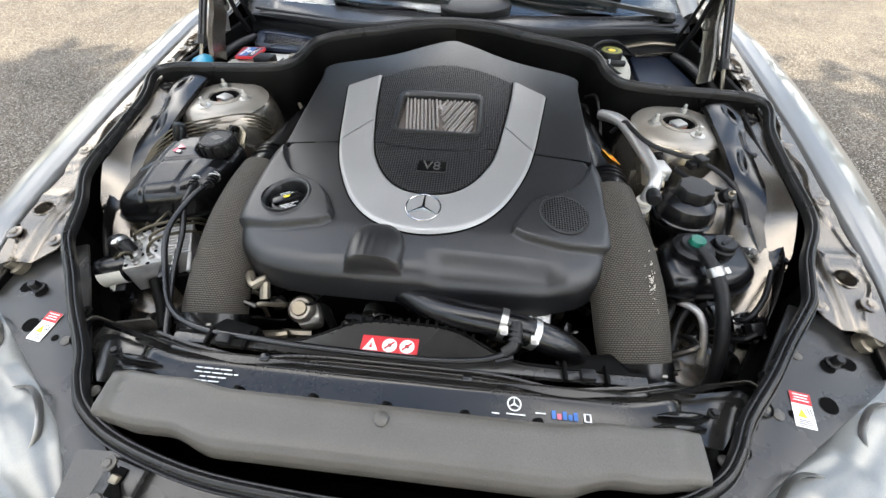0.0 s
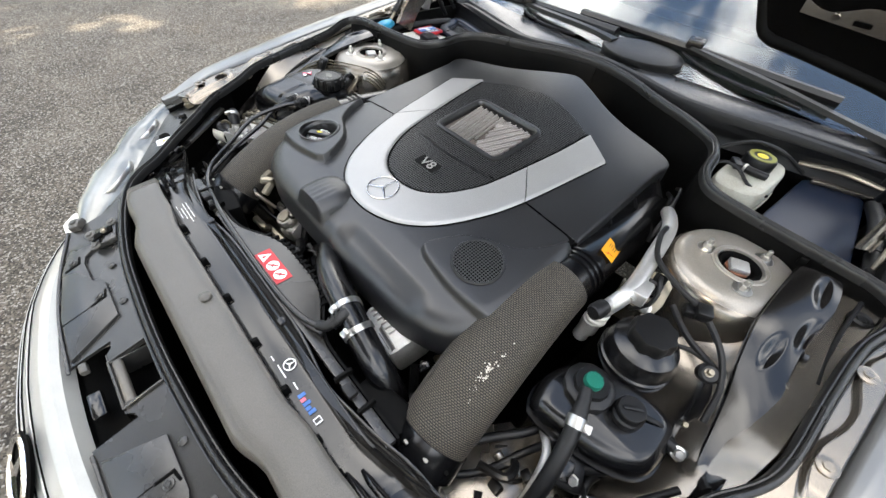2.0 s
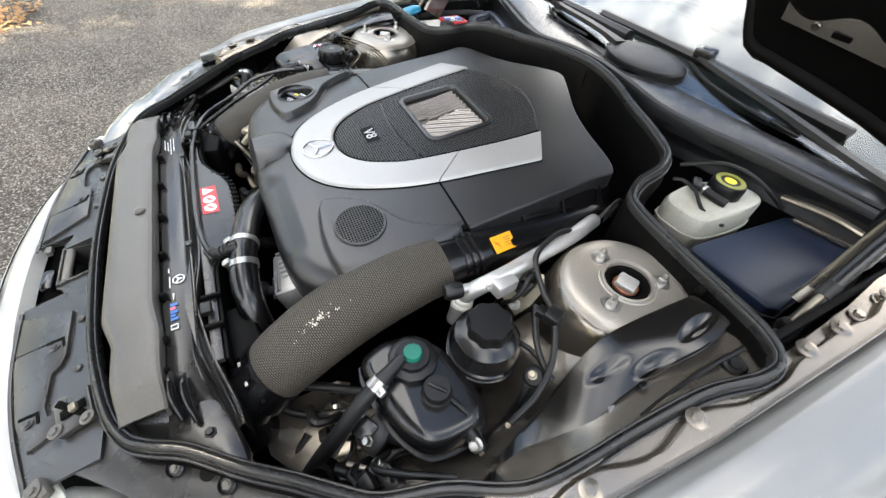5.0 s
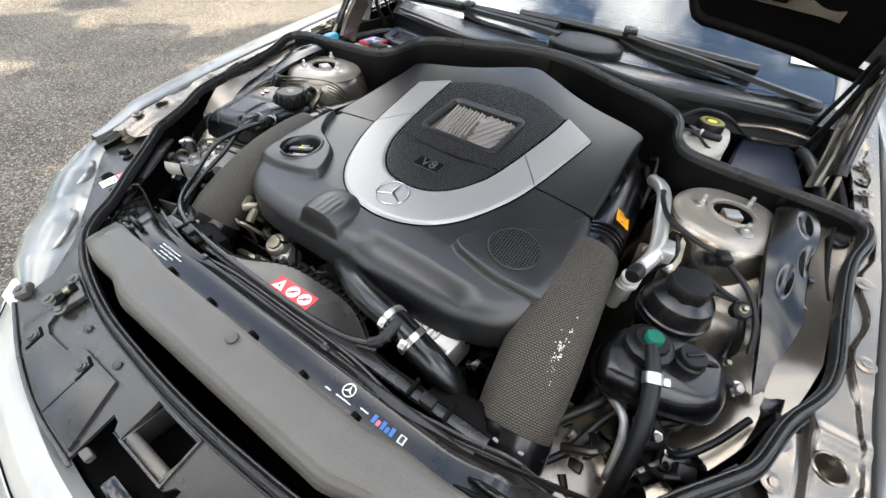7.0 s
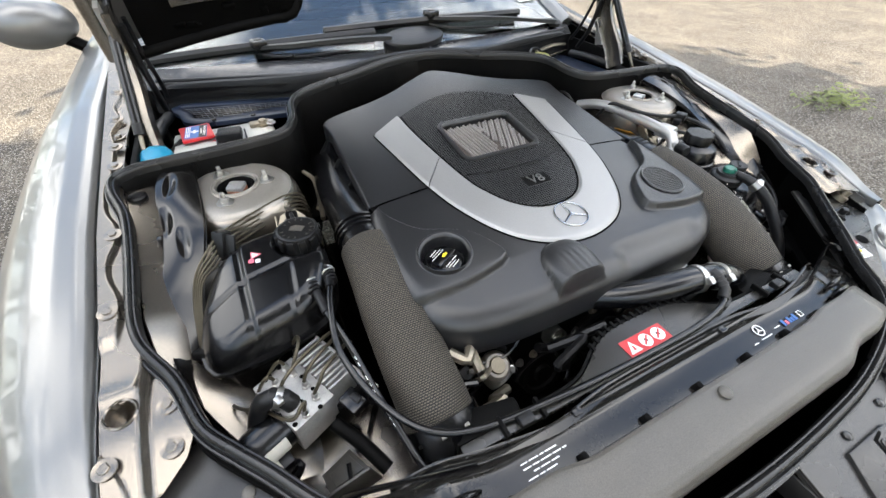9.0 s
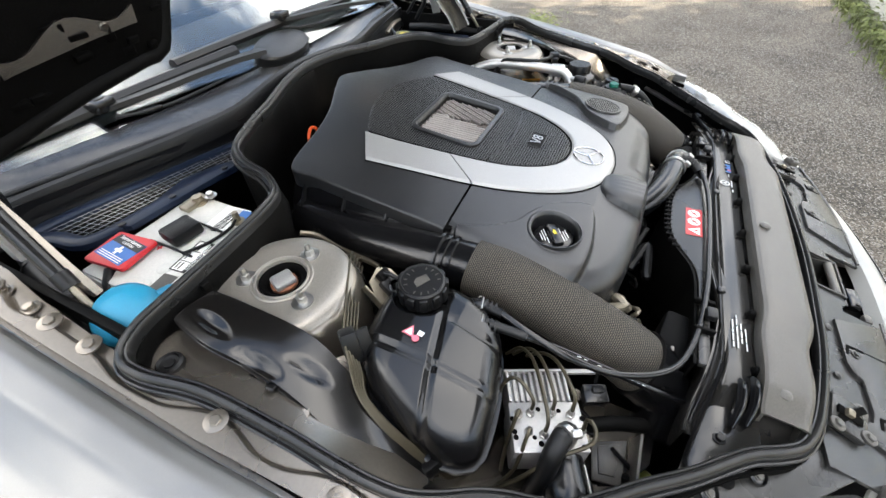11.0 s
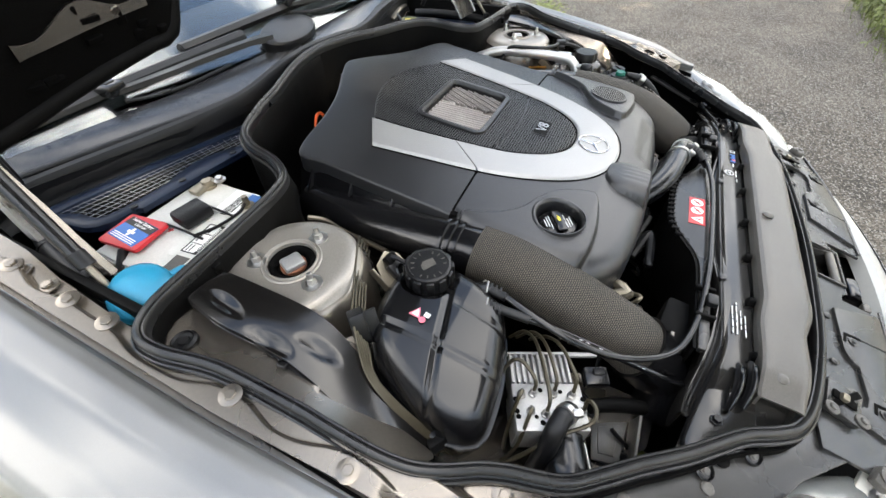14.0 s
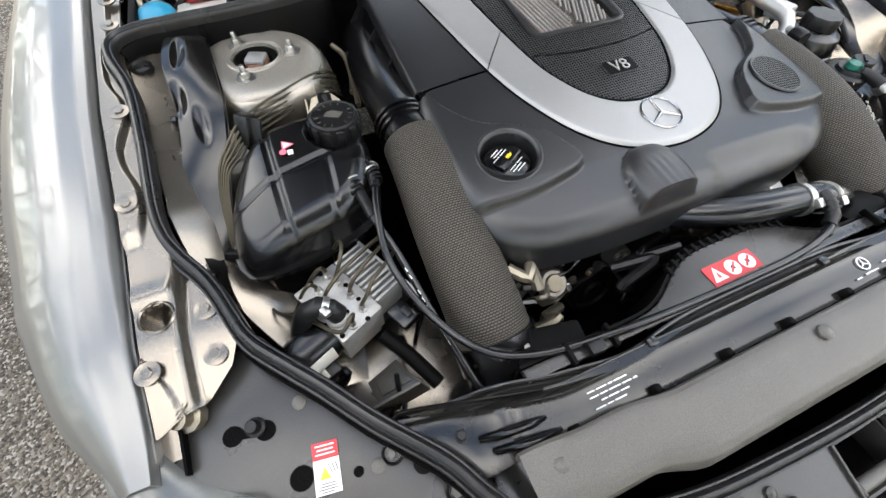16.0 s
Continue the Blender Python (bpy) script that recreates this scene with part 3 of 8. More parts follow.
        bmesh.ops.delete(sheet, geom=[f for f in sheet.faces if math.hypot(abs(f.calc_center_median().x) - hole_x, f.calc_center_median().y - hole_y) < 0.0165], context="FACES")
        part("fender_rail", sheet, BEIGE, bay, "champagne painted rail with pressed beads")
        part("gutter", grid(40, 2, lambda u, v: Vector((s * (0.722 + 0.045 * v), 0.46 + 1.3 * u, rail_z(0.46 + 1.3 * u) - 0.026)), 0.002), BEIGE, bay)
        rz = rail_z(hole_y) - 0.0035
        well = part("rail_hole", lathe([(0.0195, 0.0002), (0.0175, 0.0016), (0.0160, 0.0006), (0.0156, -0.006), (0.0156, -0.030), (0.0, -0.030)], (s * hole_x, hole_y, rz), 36, (0, -0.15, 1), caps=False), BEIGE, bay, "round pressed hole in the rail plate")
        part("hole_bolt", hexbolt(bmesh.new(), (s * (hole_x + 0.003), hole_y - 0.006, rz - 0.030), 0.006, 0.008, (0, -0.15, 1), 0.009), STEEL, well)
        near = hole_x - 0.718
        for x, y, lift in ((0.727, 0.923, 0.004), (0.731, 0.768, 0.004), (0.727, 1.110, 0.004), (0.728, 1.175, 0.003), (0.733 + near, 0.559, 0.0005), (0.673 + near, 0.616, -0.018), (0.673 + near, 0.563, -0.018), (0.727, 1.28, 0.003), (0.727, 1.40, 0.003)):
            part("fender_bolt", hexbolt(bmesh.new(), (s * x, y, rail_z(y) + lift + 0.0002), 0.0066, 0.0055, (0, -0.15, 1), 0.0128), BEIGE, bay, "painted fender bolt on a washer")
    return bay


build_bay()



def build_seals():
    loop = [(0, 0.222, 0.745)] + SEAL + [(0, 1.352, 0.962)] + mirrored(SEAL[::-1], -1)
    section = [(-0.0072, -0.0135), (0.0076, -0.0135), (0.0076, -0.0062), (0.0058, -0.0046), (0.0074, -0.0018), (0.0068, 0.0024), (0.0042, 0.0054), (0.0010, 0.0062), (-0.0012, 0.0042), (-0.0020, 0.0008), (-0.0034, 0.0024), (-0.0052, 0.0026), (-0.0068, 0.0002), (-0.0072, -0.0050)]
    seal = thing("hood_seal", (0, 0.222, 0.72), "black rubber weatherstrip running round the engine bay", "seal")
    part("seal_bulb", sweep(loop, section, closed=True, step=0.008), SEALM, seal)
    part("seal_lip", sweep([(x * 1.0, y, z) for x, y, z in loop], [(0.0066, -0.0135), (0.0132, -0.0135), (0.0128, -0.0080), (0.0108, -0.0070), (0.0090, -0.0084), (0.0068, -0.0084)], closed=True, step=0.010), SEALM, seal, "thin black outer lip")
    # partition under the rear half of the seal
    for s in (-1, 1):
        pts = SEAL[20:] + [(0, 1.352, 0.962)]
        path = spline(mirrored(pts, s), 0.015)
        bm = bmesh.new()
        rows = []
        for k, q in enumerate(path):
            a, b = path[max(k - 1, 0)], path[min(k + 1, len(path) - 1)]
            side = (b - a).cross(Vector((0, 0, 1))).normalized() * 0.007
            rib = 1.0 + 0.35 * (k % 6 == 0)
            low = 0.84 if abs(q.x) > 0.46 else 0.62
            rows.append([bm.verts.new(Vector((q.x, q.y, z)) + side * f) for z, f in ((q.z - 0.014, 1), (q.z - 0.03, 1.6 * rib), (q.z - 0.09, 1.0), (low, 1.0), (low, -1.0), (q.z - 0.014, -1))])
        for r, t in zip(rows, rows[1:]):
            for k in range(6):
                bm.faces.new((r[k], r[(k + 1) % 6], t[(k + 1) % 6], t[k]))
        bm.faces.new(rows[0])
        bm.faces.new(rows[-1][::-1])
        whole("partition_wall", bm, DULL, "black moulded partition wall below the rubber seal", "partition", "partition walls")
    # cowl seal in front of the windscreen
    cowl = [(-0.66, 1.49, 0.915), (-0.60, 1.475, 0.927), (-0.376, 1.400, 0.934), (-0.24, 1.368, 0.942), (-0.10, 1.378, 0.955), (0.0, 1.384, 0.958), (0.10, 1.378, 0.955), (0.24, 1.382, 0.942), (0.43, 1.436, 0.936), (0.617, 1.48, 0.928), (0.66, 1.49, 0.915)]
    section = [(-0.012, -0.03), (0.012, -0.03), (0.012, -0.004), (0.008, 0.005), (0.0, 0.008), (-0.008, 0.004), (-0.012, -0.006)]
    seal = thing("cowl_seal", (0, 1.38, 0.92), "black rubber seal along the windscreen cowl", "seal")
    part("seal_body", sweep(cowl, section, step=0.012), RUBBER, seal)
    part("seal_lip", sweep(cowl, [(-0.020, -0.026), (-0.0125, -0.026), (-0.0125, -0.012), (-0.016, -0.012)], step=0.015), PLASTIC, seal, "thin black lip")


build_seals()


# ---- outer panels ----
def build_fender(s):
    gap = [(0.46, 0.748), (0.55, 0.747), (0.75, 0.749), (0.93, 0.757), (1.17, 0.757), (1.9, 0.752)]
    outer = [(0.46, 0.800), (0.55, 0.858), (0.70, 0.918), (0.85, 0.942), (1.00, 0.950), (1.15, 0.948), (1.40, 0.930), (1.9, 0.920)]
    shape = [(0.0, -0.030), (0.0, -0.004), (0.03, 0.004), (0.10, 0.007), (0.25, 0.006), (0.45, -0.006), (0.65, -0.026), (0.80, -0.052), (0.91, -0.086), (0.975, -0.125), (1.0, -0.19), (0.99, -0.27), (0.96, -0.34), (0.95, -0.42)]

    def place(u, v):
        y = 0.46 + 1.44 * u
        a, b = table(gap, y)[0], table(outer, y)[0]
        k = v * (len(shape) - 1)
        w = float(np.interp(k, range(len(shape)), [q[0] for q in shape]))
        z = float(np.interp(k, range(len(shape)), [q[1] for q in shape]))
        x = a + (b - a) * w
        base = rail_z(min(y, 1.35)) + 0.05 * max(y - 1.35, 0)
        fade = smooth01((y - 0.46) / 0.35)
        z = z * (0.55 + 0.45 * fade) if z < 0 else z * fade
        return Vector((s * x, y, base + z))

    fender = thing("fender", (s * 0.84, 1.0, 0.45), "silver-white painted front fender, lightly dusty", "fender", "front fenders")
    part("wing_panel", grid(90, 52, place, 0.0025), PAINT, fender, smooth=60)
    part("inner_flange", grid(60, 4, lambda u, v: Vector((s * (table(gap, 0.48 + 1.3 * u)[0] + 0.004 * v), 0.48 + 1.3 * u, rail_z(min(0.48 + 1.3 * u, 1.35)) - 0.010 - 0.06 * v)), 0.002), PAINT, fender)
    return fender


for s in (-1, 1):
    build_fender(s)


def build_bumper():
    bumper = thing("front_bumper", (0, 0.1, 0.3), "silver-white painted front bumper with ribbed top edge", "bumper")
    edge = [(-0.62, 0.235), (-0.456, 0.157), (-0.31, 0.108), (-0.12, 0.080), (0.0, 0.076), (0.12, 0.080), (0.31, 0.108), (0.456, 0.157), (0.62, 0.235)]
    xs, ys = [e[0] for e in edge], [e[1] for e in edge]
    prof = [(0.012, -0.02), (0.0, 0.0), (-0.012, 0.004), (-0.030, -0.004), (-0.045, -0.018), (-0.050, -0.022), (-0.055, -0.022), (-0.066, -0.040), (-0.071, -0.045), (-0.076, -0.046), (-0.086, -0.068), (-0.091, -0.074), (-0.096, -0.075), (-0.104, -0.10), (-0.110, -0.16), (-0.105, -0.24), (-0.09, -0.30)]

    def place(u, v):
        x = -0.62 + 1.24 * u
        k = v * (len(prof) - 1)
        dy = float(np.interp(k, range(len(prof)), [p[0] for p in prof]))
        dz = float(np.interp(k, range(len(prof)), [p[1] for p in prof]))
        y = float(np.interp(x, xs, ys))
        # smooth the corners of the edge line
        y = 0.25 * float(np.interp(x - 0.05, xs, ys)) + 0.5 * y + 0.25 * float(np.interp(x + 0.05, xs, ys))
        return Vector((x * (1 - dy * 0.9), y + dy, 0.682 - 0.06 * (abs(x) / 0.6) ** 3 + dz))

    part("bumper_skin", grid(80, 128, place, 0.003), CREAM, bumper, smooth=40)
    for v in (0.325, 0.510, 0.695):
        part("bumper_groove", sweep([place(k / 40, v) + Vector((0, -0.0006, 0.0010)) for k in range(2, 39)], ring(0.0012, 0.0012, 6), step=0.03), DARK, bumper, "thin dark groove")
    place_m = pose(0, -0.006, 0.632, 55, 0, 0)
    part("emblem_well", lathe([(0.0, -0.004), (0.052, -0.004), (0.056, 0.004), (0.060, 0.002)], place_m.translation, 40, place_m.col[2].xyz), DARK, bumper, "round black badge recess")
    rim = [place_m @ Vector((0.052 * math.cos(a), 0.052 * math.sin(a), 0.006)) for a in [2 * math.pi * k / 32 for k in range(32)]]
    emblem = part("emblem_ring", sweep(rim, ring(0.0045, 0.0045, 8), closed=True, step=0.01, up=place_m.col[2].xyz), CHROME, bumper, "chrome ring emblem")
    for a in (90, 210, 330):
        tip = place_m @ Vector((0.050 * math.cos(radians(a)), 0.050 * math.sin(radians(a)), 0.006))
        part("emblem_spoke", tube([place_m @ Vector((0, 0, 0.008)), tip], 0.005, 6, scales=[1.2, 0.4]), CHROME, emblem)
    return bumper


build_bumper()


def build_headlight(s):
    lamp = thing("headlight", (s * 0.6, 0.3, 0.55), "long hazy headlight lens with two domes over bright reflectors", "headlight", "headlights")
    line = [(0.790, 0.515, 0.776), (0.748, 0.446, 0.750), (0.690, 0.385, 0.737), (0.632, 0.330, 0.726), (0.560, 0.285, 0.720), (0.498, 0.232, 0.704), (0.432, 0.180, 0.688)]
    section = [(0.070 * math.cos(a), 0.052 * math.sin(a) - 0.032) for a in [2 * math.pi * k / 36 for k in range(36)]]
    part("lens", sweep(mirrored(line, s), section, step=0.008, scales=[0.25, 0.80, 1.08, 0.86, 1.12, 0.98, 0.35]), LENS, lamp, "hazy bulging lens", smooth=70)
    axis = Vector((s * 0.30, -0.50, 0.80))
    for c, r in (((0.552, 0.268, 0.694), 0.060), ((0.694, 0.378, 0.716), 0.050)):
        part("lens_rim", lathe([(r * 0.96, 0.0), (r * 1.02, 0.004), (r * 1.04, 0.0), (r * 1.02, -0.006)], (s * c[0], c[1], c[2] + 0.020), 40, axis, caps=False), STEEL, lamp, "thin bright rim inside the lens")
    body = [(0.080 * math.cos(a), 0.075 * math.sin(a) - 0.07) for a in [2 * math.pi * k / 16 for k in range(16)]]
    part("housing", sweep(mirrored(line, s), body, step=0.03, scales=[0.25, 0.6, 0.9, 0.9, 0.95, 0.8, 0.3]), DULL, lamp)
    return lamp


for s in (-1, 1):
    build_headlight(s)


# ---- front deck: corner panels and grille panel ----
def build_front_deck():
    deck = lambda x, y: 0.752 + 0.155 * (y - 0.41)  # noqa: E731
    for s in (-1, 1):
        outline = mirrored([(0.470, 0.345), (0.592, 0.522), (0.632, 0.578), (0.668, 0.566), (0.738, 0.505), (0.742, 0.465), (0.640, 0.395), (0.555, 0.335), (0.480, 0.280), (0.432, 0.228), (0.385, 0.175), (0.360, 0.185), (0.375, 0.245), (0.440, 0.300)], s)
        if s < 0:
            outline = outline[::-1]
        panel = thing("corner_panel", (s * 0.6, 0.42, 0.75), "dark grey plastic corner panel over the headlight, with clips and holes", "panel", "corner panels")
        part("panel_skin", slab(outline, deck, 0.006, 0.002), PANEL, panel)
        # holes and slot are not cut: dark discs and a strip paint their shade
        for x, y, r in ((0.622, 0.414, 0.0122), (0.679, 0.480, 0.0105), (0.566, 0.397, 0.0055), (0.646, 0.473, 0.0105)):
            part("hole_shade_disc", lathe([(0.0, 0.0), (r * 0.9, 0.0), (r, 0.0008)], (s * x, y, deck(x, y) + 0.0004), 26, (0, -0.16, 1)), DARK, panel, "flat dark disc in place of a hole's shade")
        part("slot_shade", slab(mirrored([(0.648, 0.468), (0.676, 0.475), (0.676, 0.484), (0.648, 0.478)], s)[:: s], lambda x, y: deck(x, y) + 0.0012, 0.001, 0), DARK, panel)
        part("panel_clip", lathe([(0.0105, 0.0), (0.0105, 0.004), (0.0075, 0.006), (0.0075, 0.016), (0.006, 0.019), (0.0, 0.019)], (s * 0.655, 0.480, deck(0.655, 0.480)), 16, (0, -0.16, 1)), PLASTIC, panel, "black hexagon bolt")
        for x, y in ((0.527, 0.399), (0.477, 0.340)):
            cup = part("seal_clip", lathe([(0.0, -0.003), (0.011, -0.003), (0.0125, 0.002), (0.0105, 0.004), (0.009, 0.001), (0.0, 0.001)], (s * x, y, deck(x, y) + 0.004), 20, (s * 0.3, -0.35, 1)), SATIN, panel, "black cup holding a hexagon nut")
            part("clip_nut", hexbolt(bmesh.new(), (s * x, y, deck(x, y) + 0.004), 0.0050, 0.005, (s * 0.3, -0.35, 1)), GREYBLACK, cup)
        part("adjuster_bolt", lathe([(0.016, 0.0), (0.016, 0.012), (0.010, 0.014), (0.010, 0.026), (0.0, 0.027)], (s * 0.712, 0.516, deck(0.69, 0.516)), 10, (0.3 * s, -0.3, 1)), DULLSTEEL, panel, "zinc adjuster bolt")
        for x, y in ((0.545, 0.445), (0.500, 0.378)):
            part("panel_screw", hexbolt(bmesh.new(), (s * x, y, deck(x, y)), 0.005, 0.005, (0, -0.16, 1), 0.011), DULL, panel, "black screw on a washer")
        for x, y in ((0.450, 0.326), (0.545, 0.394), (0.606, 0.487)):
            part("push_pin", lathe([(0.008, 0.0), (0.008, 0.002), (0.005, 0.004), (0.0, 0.004)], (s * x, y, deck(x, y)), 18, (0, -0.16, 1)), GREYBLACK, panel)
        tray = [(0.37, 0.13), (0.47, 0.15), (0.62, 0.24), (0.78, 0.38), (0.81, 0.50), (0.62, 0.57), (0.47, 0.36), (0.37, 0.26)]
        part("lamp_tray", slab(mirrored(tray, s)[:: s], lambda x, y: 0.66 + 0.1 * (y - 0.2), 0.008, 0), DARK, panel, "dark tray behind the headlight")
        # warning label
        cx, cy = (0.581, 0.402) if s > 0 else (-0.596, 0.412)
        m = pose(cx, cy, deck(0, cy) + 0.001, 9, 0, -9)
        sticker = thing("warning_sticker", (cx, cy, 0.752), "red and white warning sticker with a yellow triangle", "sticker", "warning stickers")
        part("backing", flat(rect(0.027, 0.050, 0, 0.002), m), WHITE, sticker)
        part("red_field", flat(rect(0.027, 0.017, 0, 0.0186), m @ pose(0, 0, 0.0006)), RED, sticker)
        part("triangle", flat([(-0.008, -0.009), (0.004, -0.009), (-0.002, 0.003)], m @ pose(0, 0, 0.0006)), YELLOW, sticker)
        for k in range(3):
            part("figure_line", flat([(0.001 + 0.004 * k, 0.006), (0.0018 + 0.004 * k, 0.006), (0.0058 + 0.003 * k, -0.004), (0.005 + 0.003 * k, -0.004)][::-1], m @ pose(0, 0, 0.0006)), INK, sticker)
        for k in range(3):
            part("text_bar", flat(rect(0.020 - 0.003 * (k % 2), 0.0014, 0, 0.0235 - 0.0042 * k), m @ pose(0, 0, 0.0012)), WHITE, sticker)
        for k in range(4):
            part("text_bar", flat(rect(0.015 + 0.003 * (k % 3), 0.0010, 0.0, -0.0130 - 0.0026 * k), m @ pose(0, 0, 0.0006)), GREYBLACK, sticker)

    # grille panel between the bumper edge and the front seal
    low = lambda x, y: 0.706 + 0.28 * (y - 0.15)  # noqa: E731
    grille = thing("grille_panel", (0, 0.15, 0.68), "dark grey plastic grille cover panel with slots and hood latches", "panel")
    strips = [
        [(-0.42, 0.250), (-0.36, 0.252), (-0.247, 0.226), (-0.13, 0.216), (-0.13, 0.206), (-0.42, 0.206)],
        [(0.42, 0.250), (0.42, 0.206), (0.13, 0.206), (0.13, 0.216), (0.247, 0.226), (0.36, 0.252)],
        [(-0.13, 0.216), (0, 0.214), (0.13, 0.216), (0.13, 0.206), (-0.13, 0.206)],
        [(-0.42, 0.206), (-0.092, 0.206), (-0.092, 0.094), (-0.20, 0.100), (-0.31, 0.122), (-0.42, 0.158)],
        [(0.42, 0.206), (0.42, 0.158), (0.31, 0.122), (0.20, 0.100), (0.072, 0.094), (0.072, 0.206)],
        [(-0.092, 0.206), (-0.048, 0.206), (-0.048, 0.149), (-0.070, 0.149), (-0.078, 0.158), (-0.092, 0.160)],
        [(0.072, 0.206), (0.072, 0.160), (0.062, 0.158), (0.054, 0.149), (0.042, 0.149), (0.042, 0.206)],
        [(-0.048, 0.156), (0.042, 0.156), (0.042, 0.146), (-0.048, 0.146)],
    ]
    for st in strips:
        part("panel_strip", slab(st, low, 0.006, 0.0), PANEL, grille)
    # near-black box added below the slot, its colour giving the shade of the opening
    part("slot_floor", box((-0.01, 0.135, 0.640), (0.26, 0.15, 0.02), 0.003), DARK, grille, "near-black box standing in for the shade below the slot")
    part("slot_flange", grid(20, 3, lambda u, v: Vector((-0.070 + 0.124 * u, 0.1465 - 0.004 * v, low(0, 0.146) + 0.001 - 0.045 * v)), 0.002), SATIN, grille, "folded flange of the slot")
    part("slot_bracket", box((-0.078, 0.112, 0.690), (0.020, 0.012, 0.012), 0.003), GREYBLACK, grille, "grey clip in the slot")
    part("slot_bracket", box((-0.010, 0.110, 0.672), (0.05, 0.02, 0.016), 0.004), GLOSSY, grille)
    frame_bm = bmesh.new()
    for dx, dy, w, d in ((0, 0.030, 0.100, 0.004), (0, -0.030, 0.100, 0.004), (0.048, 0, 0.004, 0.064), (-0.048, 0, 0.004, 0.064)):
        add(frame_bm, box((-0.003 + dx, 0.178 + dy, low(0, 0.178 + dy) + 0.002), (w, d, 0.005), 0.001, (15.6, 0, 0)))
    duct = part("duct_frame", frame_bm, PANEL, grille, "rectangular duct frame")
    for dx, dy, w, d in ((0, 0.028, 0.088, 0.003), (0.0435, 0, 0.003, 0.056), (-0.0435, 0, 0.003, 0.056)):
        part("duct_wall", box((-0.003 + dx, 0.178 + dy, low(0, 0.178 + dy) - 0.026), (w, d, 0.046), 0.0005), PANEL, duct)
    part("rolled_lip", tube([(-0.045, 0.1585, low(0, 0.158) - 0.003), (0.039, 0.1585, low(0, 0.158) - 0.003)], (0.0075, 0.0065), 14), GREYBLACK, duct, "smooth rolled duct lip")
    for s in (-1, 1):
        # raised flap with its stepped rear edge
        flap = [(0.098, 0.101), (0.130, 0.186), (0.222, 0.186), (0.238, 0.180), (0.246, 0.168), (0.300, 0.166), (0.318, 0.172), (0.326, 0.190), (0.352, 0.186), (0.362, 0.152), (0.31, 0.127), (0.20, 0.104)]
        flap = mirrored(flap, s)[:: -s]
        part("raised_flap", slab(flap, lambda x, y: low(x, y) + 0.006, 0.006, 0.002), PANEL, grille)
        # notches and groove are dark plates on the flap, shade painted instead of recesses
        for x0, y0 in ((0.197, 0.168), (0.318, 0.148)):
            part("notch_shade", slab(mirrored([(x0 - 0.016, y0 - 0.016), (x0 - 0.014, y0 + 0.012), (x0 + 0.006, y0 + 0.016), (x0 + 0.007, y0 + 0.012), (x0 - 0.009, y0 + 0.008), (x0 - 0.011, y0 - 0.016)], s)[:: -s], lambda x, y: low(x, y) + 0.0068, 0.002, 0), DARK, grille, "flat dark mark in place of a notch's shade")
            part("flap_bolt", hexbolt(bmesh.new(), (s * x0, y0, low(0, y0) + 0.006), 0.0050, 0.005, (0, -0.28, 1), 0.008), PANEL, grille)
        part("groove_shade", slab(mirrored([(0.180, 0.104), (0.182, 0.150), (0.184, 0.150), (0.182, 0.104)], s)[:: -s], lambda x, y: low(x, y) + 0.0064, 0.001, 0), DARK, grille)
        part("rim_edge", tube(mirrored([(0.08, 0.093, low(0, 0.093) + 0.002), (0.20, 0.0995, low(0, 0.10) + 0.002), (0.31, 0.1215, low(0, 0.1215) + 0.003), (0.42, 0.157, low(0, 0.157) + 0.002)], s), (0.003, 0.002), 8, step=0.02), PANEL, grille)
        for x, y in ((0.255, 0.205), (0.155, 0.200)):
            part("panel_clip", lathe([(0.007, 0.0), (0.007, 0.003), (0.004, 0.005), (0.0, 0.005)], (s * x, y, low(x, y)), 14, (0, -0.28, 1)), PANEL, grille)
        # latch pocket and bracket
        lx, ly = 0.337, 0.216
        latch = thing("hood_latch", (s * lx, ly, 0.72), "black hood latch bracket with zinc bolts and a dark catch", "latch", "hood latches")
        part("bracket", box((s * lx, ly, low(0, ly) + 0.008), (0.055, 0.050, 0.012), 0.003, (16, 0, 12 * s)), PANEL, latch)
        # crossed dark bars on the bracket stand for the shaded depth of the catch
        part("catch_slot_shade", box((s * lx, ly, low(0, ly) + 0.0165), (0.052, 0.010, 0.003), 0.001, (16, 0, 50 * s)), DARK, latch, "dark bar in place of the catch slot's shade")
        part("catch_slot_shade", box((s * lx, ly, low(0, ly) + 0.0165), (0.014, 0.034, 0.003), 0.001, (16, 0, 12 * s)), DARK, latch)
        part("catch_pin", box((s * lx, ly + 0.003, low(0, ly) + 0.020), (0.012, 0.010, 0.010), 0.002, (16, 0, 12 * s)), DULLSTEEL, latch)
        for dx, dy in ((0.022, 0.020), (-0.020, -0.020), (0.020, -0.022)):
            part("latch_bolt", hexbolt(bmesh.new(), (s * (lx + dx), ly + dy, low(0, ly + dy) + 0.013), 0.006, 0.006, (0, -0.28, 1), 0.010), GREYBLACK, latch)
        part("side_clip", box((s * 0.425, 0.178, 0.718), (0.030, 0.022, 0.014), 0.004, (16, 0, 30 * s)), GREYBLACK, grille)
        part("side_bolt", hexbolt(bmesh.new(), (s * 0.425, 0.175, 0.724), 0.006, 0.006, (0, -0.28, 1), 0.011), GREYBLACK, grille)
        part("headlight_bracket", slab(mirrored([(0.405, 0.150), (0.47, 0.150), (0.50, 0.175), (0.49, 0.205), (0.44, 0.20), (0.41, 0.185)], s)[:: s], lambda x, y: 0.700, 0.008, 0.003), WHITEP, grille, "cream plastic headlight bracket")
        part("bracket_bolt", hexbolt(bmesh.new(), (s * 0.445, 0.172, 0.700), 0.008, 0.007, (0, 0, 1), 0.014), STEEL, grille)
    return grille


build_front_deck()


